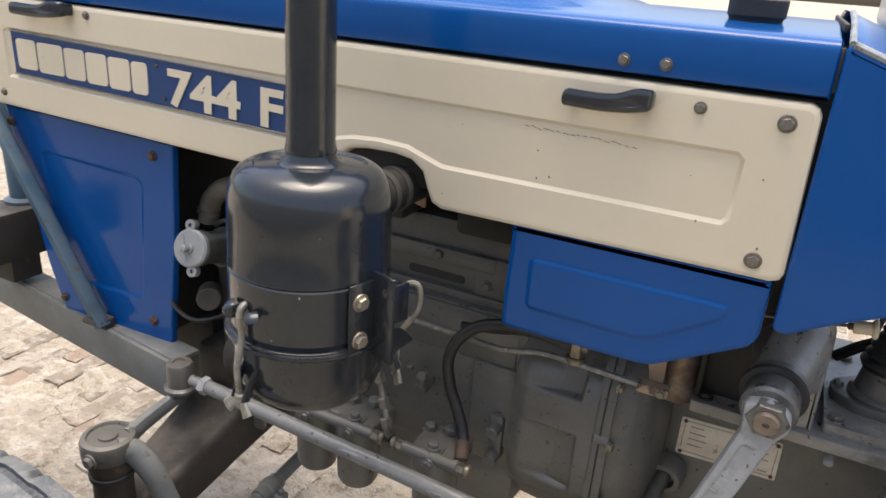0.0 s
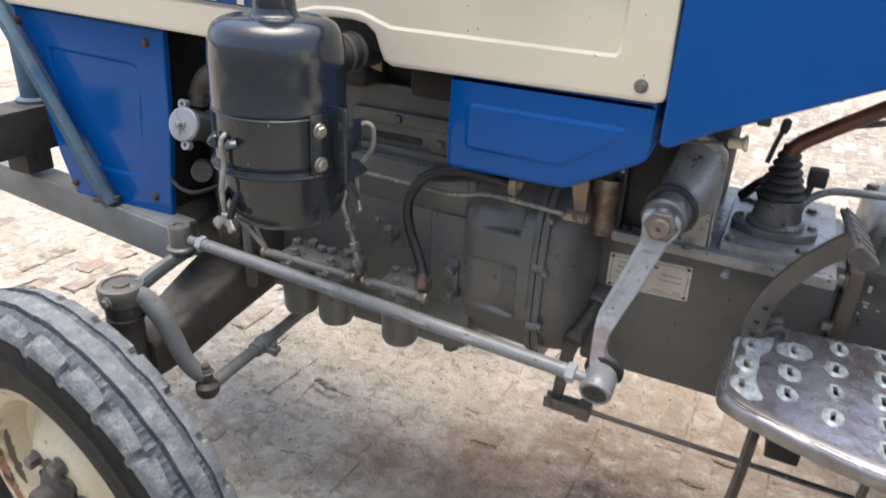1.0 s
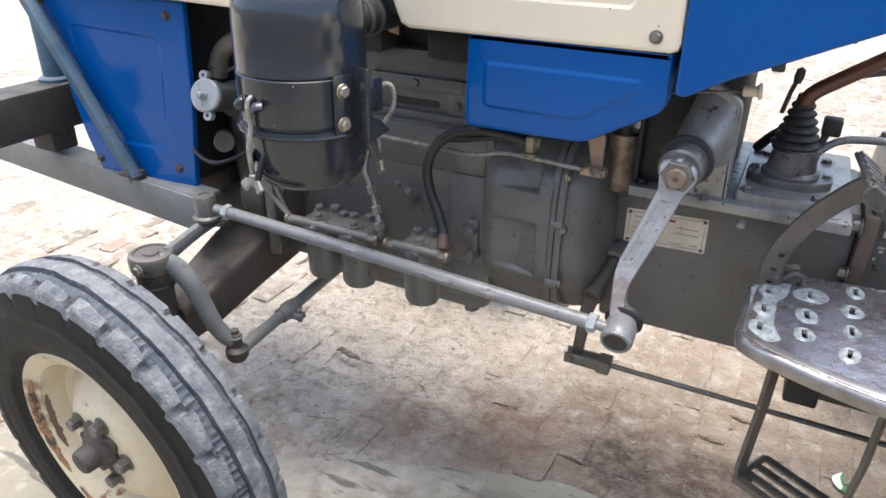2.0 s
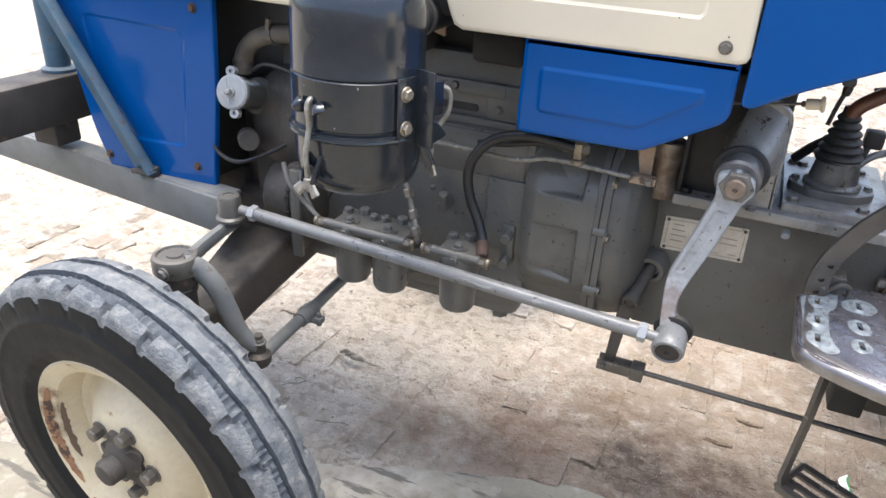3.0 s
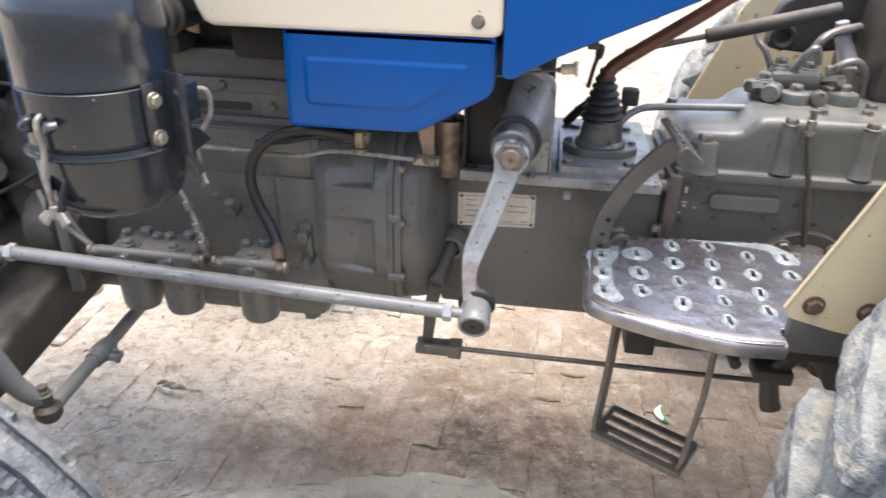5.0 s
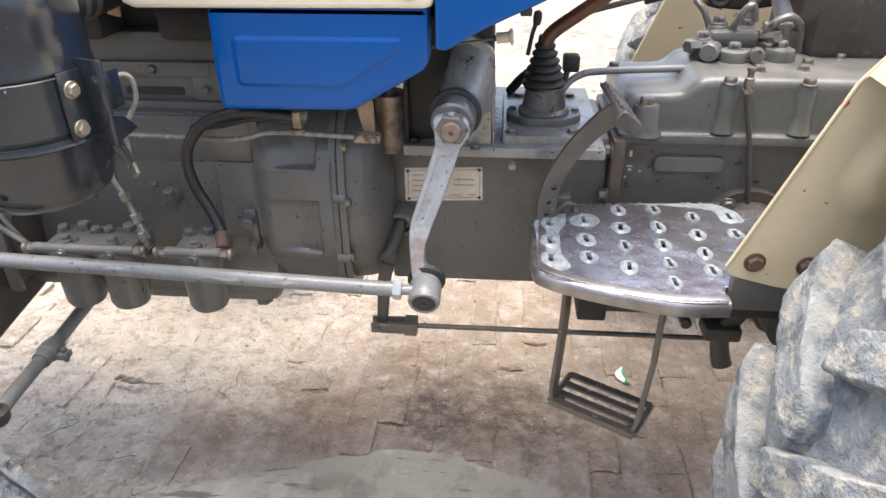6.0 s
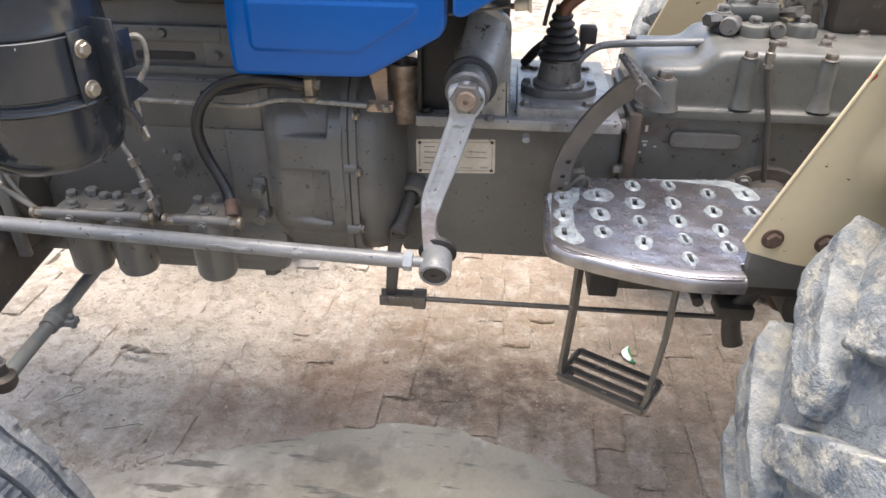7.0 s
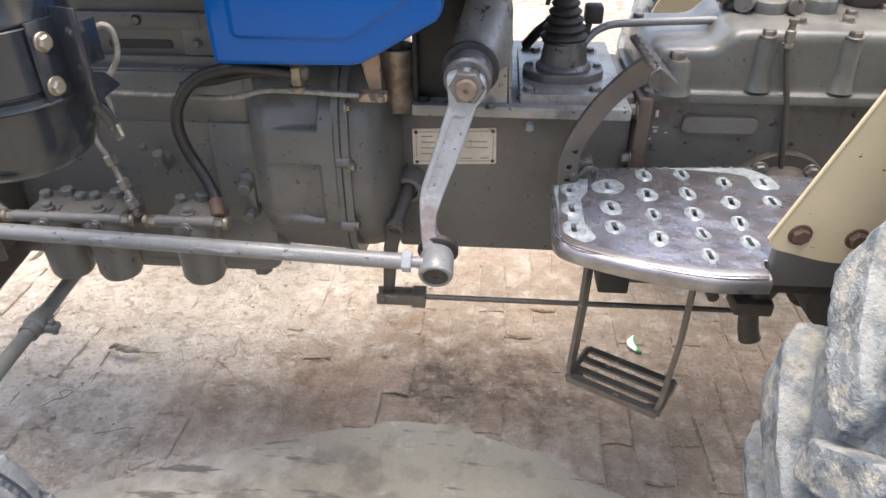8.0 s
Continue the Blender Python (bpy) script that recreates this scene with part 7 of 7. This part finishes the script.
def build_bricks():
    rng = random.Random(7)
    shapes = []
    for k in range(6):
        bm = B()
        L, W, H = 0.2385, 0.0758, 0.05
        xs, ys = (-W / 2, -W / 2 + 0.007, 0.0, W / 2 - 0.007, W / 2), (-L / 2, -L / 2 + 0.009, 0.0, L / 2 - 0.009, L / 2)
        grid = []
        for j, y in enumerate(ys):
            row = []
            for i, x in enumerate(xs):
                edge = (i in (0, 4)) + (j in (0, 4))
                drop = (0, 0.0024, 0.006)[edge]
                jit = rng.uniform(-0.0018, 0.0018)
                row.append(bm.verts.new((x + rng.uniform(-0.0035, 0.0035), y + rng.uniform(-0.005, 0.005), -drop + jit)))
            grid.append(row)
        for j in range(4):
            for i in range(4):
                bm.faces.new((grid[j][i], grid[j][i + 1], grid[j + 1][i + 1], grid[j + 1][i]))
        rimv = [grid[0][i] for i in range(5)] + [grid[j][4] for j in range(1, 5)] + [grid[4][i] for i in range(3, -1, -1)] + [grid[j][0] for j in range(3, 0, -1)]
        low = [bm.verts.new((v.co.x, v.co.y, -H)) for v in rimv]
        for q in range(len(rimv)):
            bm.faces.new((rimv[q], low[q], low[(q + 1) % len(rimv)], rimv[(q + 1) % len(rimv)]))
        shapes.append(mesh_of("brick", bm, BRICK, 0.35))
    far = []
    for i in range(-70, 60):
        for j in range(-6, 26):
            x, y = 0.035 + 0.078 * i + rng.uniform(-0.003, 0.003), 0.24 * j + (0.12 if i % 2 else 0.0) + rng.uniform(-0.006, 0.006)
            buried = min(1.0, max(0.0, (0.10 - x) / 0.6))
            sunk = (0.006 + 0.008 * buried) * max(0.0, noise.noise(Vector((x * 2.6, y * 2.6, 4))) + 0.25 * buried)
            z = ground_height(x, y) + 0.0048 - 0.0040 * buried - sunk + rng.uniform(-0.0020, 0.0014)
            yaw = rng.uniform(-0.035, 0.035) - 0.03
            m = Matrix.Translation((x, y, z)) @ Euler((rng.uniform(-0.014, 0.014), rng.uniform(-0.026, 0.026), yaw)).to_matrix().to_4x4()
            if -0.45 < x < 1.05 and 0.05 < y < 2.1 and len(BRICKS) < 300:
                BRICKS.append((rng.choice(shapes), m))
            elif not (y < -0.3):
                far.append((rng.choice(shapes), m))
    for me, m in BRICKS:
        hang(new("brick", me), GROUND, m)
    verts, faces = [], []
    for me, m in far:
        o = len(verts)
        verts += [tuple(m @ v.co) for v in me.vertices]
        faces += [tuple(o + v for v in p.vertices) for p in me.polygons]
    me = bpy.data.meshes.new("brick_field")
    me.from_pydata(verts, [], faces)
    me.materials.append(BRICK_FAR)
    tagged(hang(new("brick_field", me), GROUND), "dusty worn brick paving", "", "", "stuff")


def build_litter():
    bm = B()
    p = Vector((0.508, 0.590, 0.008))
    line = smooth_line([p + Vector((0.004, 0.034, 0.004)), p + Vector((-0.006, 0.012, 0.008)), p + Vector((-0.002, -0.012, 0.006)), p + Vector((0.014, -0.032, 0.002))], 5)
    rows = []
    for k, q in enumerate(line):
        w = 0.010 * math.sin(math.pi * (k + 1) / (len(line) + 1)) + 0.003
        rows.append([bm.verts.new(q + Vector((a * w, 0.2 * a * w, h))) for a, h in ((-1, 0), (-0.3, 0.006), (0.4, 0.003), (1, -0.002), (0, -0.004))])
    for a, b in zip(rows, rows[1:]):
        bridge(bm, a, b)
    for i, f in enumerate(bm.faces):
        f.material_index = 1 if i % 5 in (2, 3) or i > 60 else 0
    tagged(new("wrapper", mesh_of("wrapper", bm, [WHITE, GREEN], 1.0)), "crumpled green and white wrapper on the bricks", "litter")
    leaf = B()
    for k in range(3):
        a = Vector((-0.905 + 0.02 * k, 0.462 - 0.003 * k, 0.010))
        tube(leaf, [a + Vector((-0.030, 0.004, 0.001)), a + Vector((-0.010, 0.010 - 0.006 * k, 0.009)), a + Vector((0.008, 0.006, 0.006)), a + Vector((0.024, -0.006 + 0.005 * k, 0.0))], lambda u: 0.002 + 0.007 * math.sin(math.pi * u), 7, 4, 0.5)
    tagged(new("dry_leaf", mesh_of("dry_leaf", leaf, GRIT, 1.0)), "curled dry brown leaf on the dusty ground", "leaf")
    for pts in ([(-1.000, 0.250), (-0.985, 0.268), (-0.960, 0.285), (-0.955, 0.306), (-0.975, 0.312), (-0.985, 0.300), (-0.97, 0.285)], [(-0.83, 0.170), (-0.79, 0.182), (-0.755, 0.190), (-0.735, 0.188)]):
        th = tube(B(), [(x, y, ground_height(x, y) + 0.009) for x, y in pts], 0.0010, 6, 5)
        tagged(new("grass_blade", mesh_of("grass_blade", th, DRY_GREEN, 1.0)), "thin green blade of grass on the dust", "grass", "grass blades")
    rng = random.Random(3)
    corners = [(1, 0, 0), (-1, 0, 0), (0, 1, 0), (0, -1, 0), (0, 0, 1), (0, 0, -0.6)]
    sides = [(0, 2, 4), (2, 1, 4), (1, 3, 4), (3, 0, 4), (2, 0, 5), (1, 2, 5), (3, 1, 5), (0, 3, 5)]
    verts, faces = [], []
    for k in range(6500):
        x, y = rng.uniform(-1.3, 1.2), rng.uniform(0.10, 1.8)
        s = rng.uniform(0.0010, 0.0032) * (2.2 if rng.random() < 0.05 else 1.0)
        z, turn, o = ground_height(x, y) + 0.0055, rng.uniform(0, 6.3), len(verts)
        for cx, cy, cz in corners:
            f = s * rng.uniform(0.7, 1.3)
            verts.append((x + f * (cx * math.cos(turn) - cy * math.sin(turn)), y + f * (cx * math.sin(turn) + cy * math.cos(turn)), z + f * cz * 0.7))
        faces += [tuple(o + q for q in side) for side in sides]
    me = bpy.data.meshes.new("gravel")
    me.from_pydata(verts, [], faces)
    me.materials.append(GRIT)
    tagged(new("gravel", me), "loose grit and small stones", "grit", "", "stuff")


PANEL = build_side_panel()
build_badge(PANEL)
build_chips(PANEL)
build_neck_fittings()
build_hood()
build_cowl()
build_lower_cover()
build_radiator_cover()
build_air_cleaner()
build_engine()
build_pump()
build_filters()
build_bell_housing()
build_gearbox()
build_gear_lever()
build_controls()
build_steering()
build_drag_link()
build_front_axle()
build_front_wheel(wheel_pose())
build_front_wheel(Matrix.Translation((-0.814, 2 * MID + 0.364, 0.380)) @ Matrix.Rotation(radians(-4.3), 4, "Z"), -1)
build_front_frame()
build_footboard()
build_transmission()
build_pedal()
build_fender(-0.150, False)
build_fender(2 * MID + 0.150, True)
build_rear_wheel(-0.385, -1)
build_rear_wheel(2 * MID + 0.385, 1)
build_litter()
build_bricks()
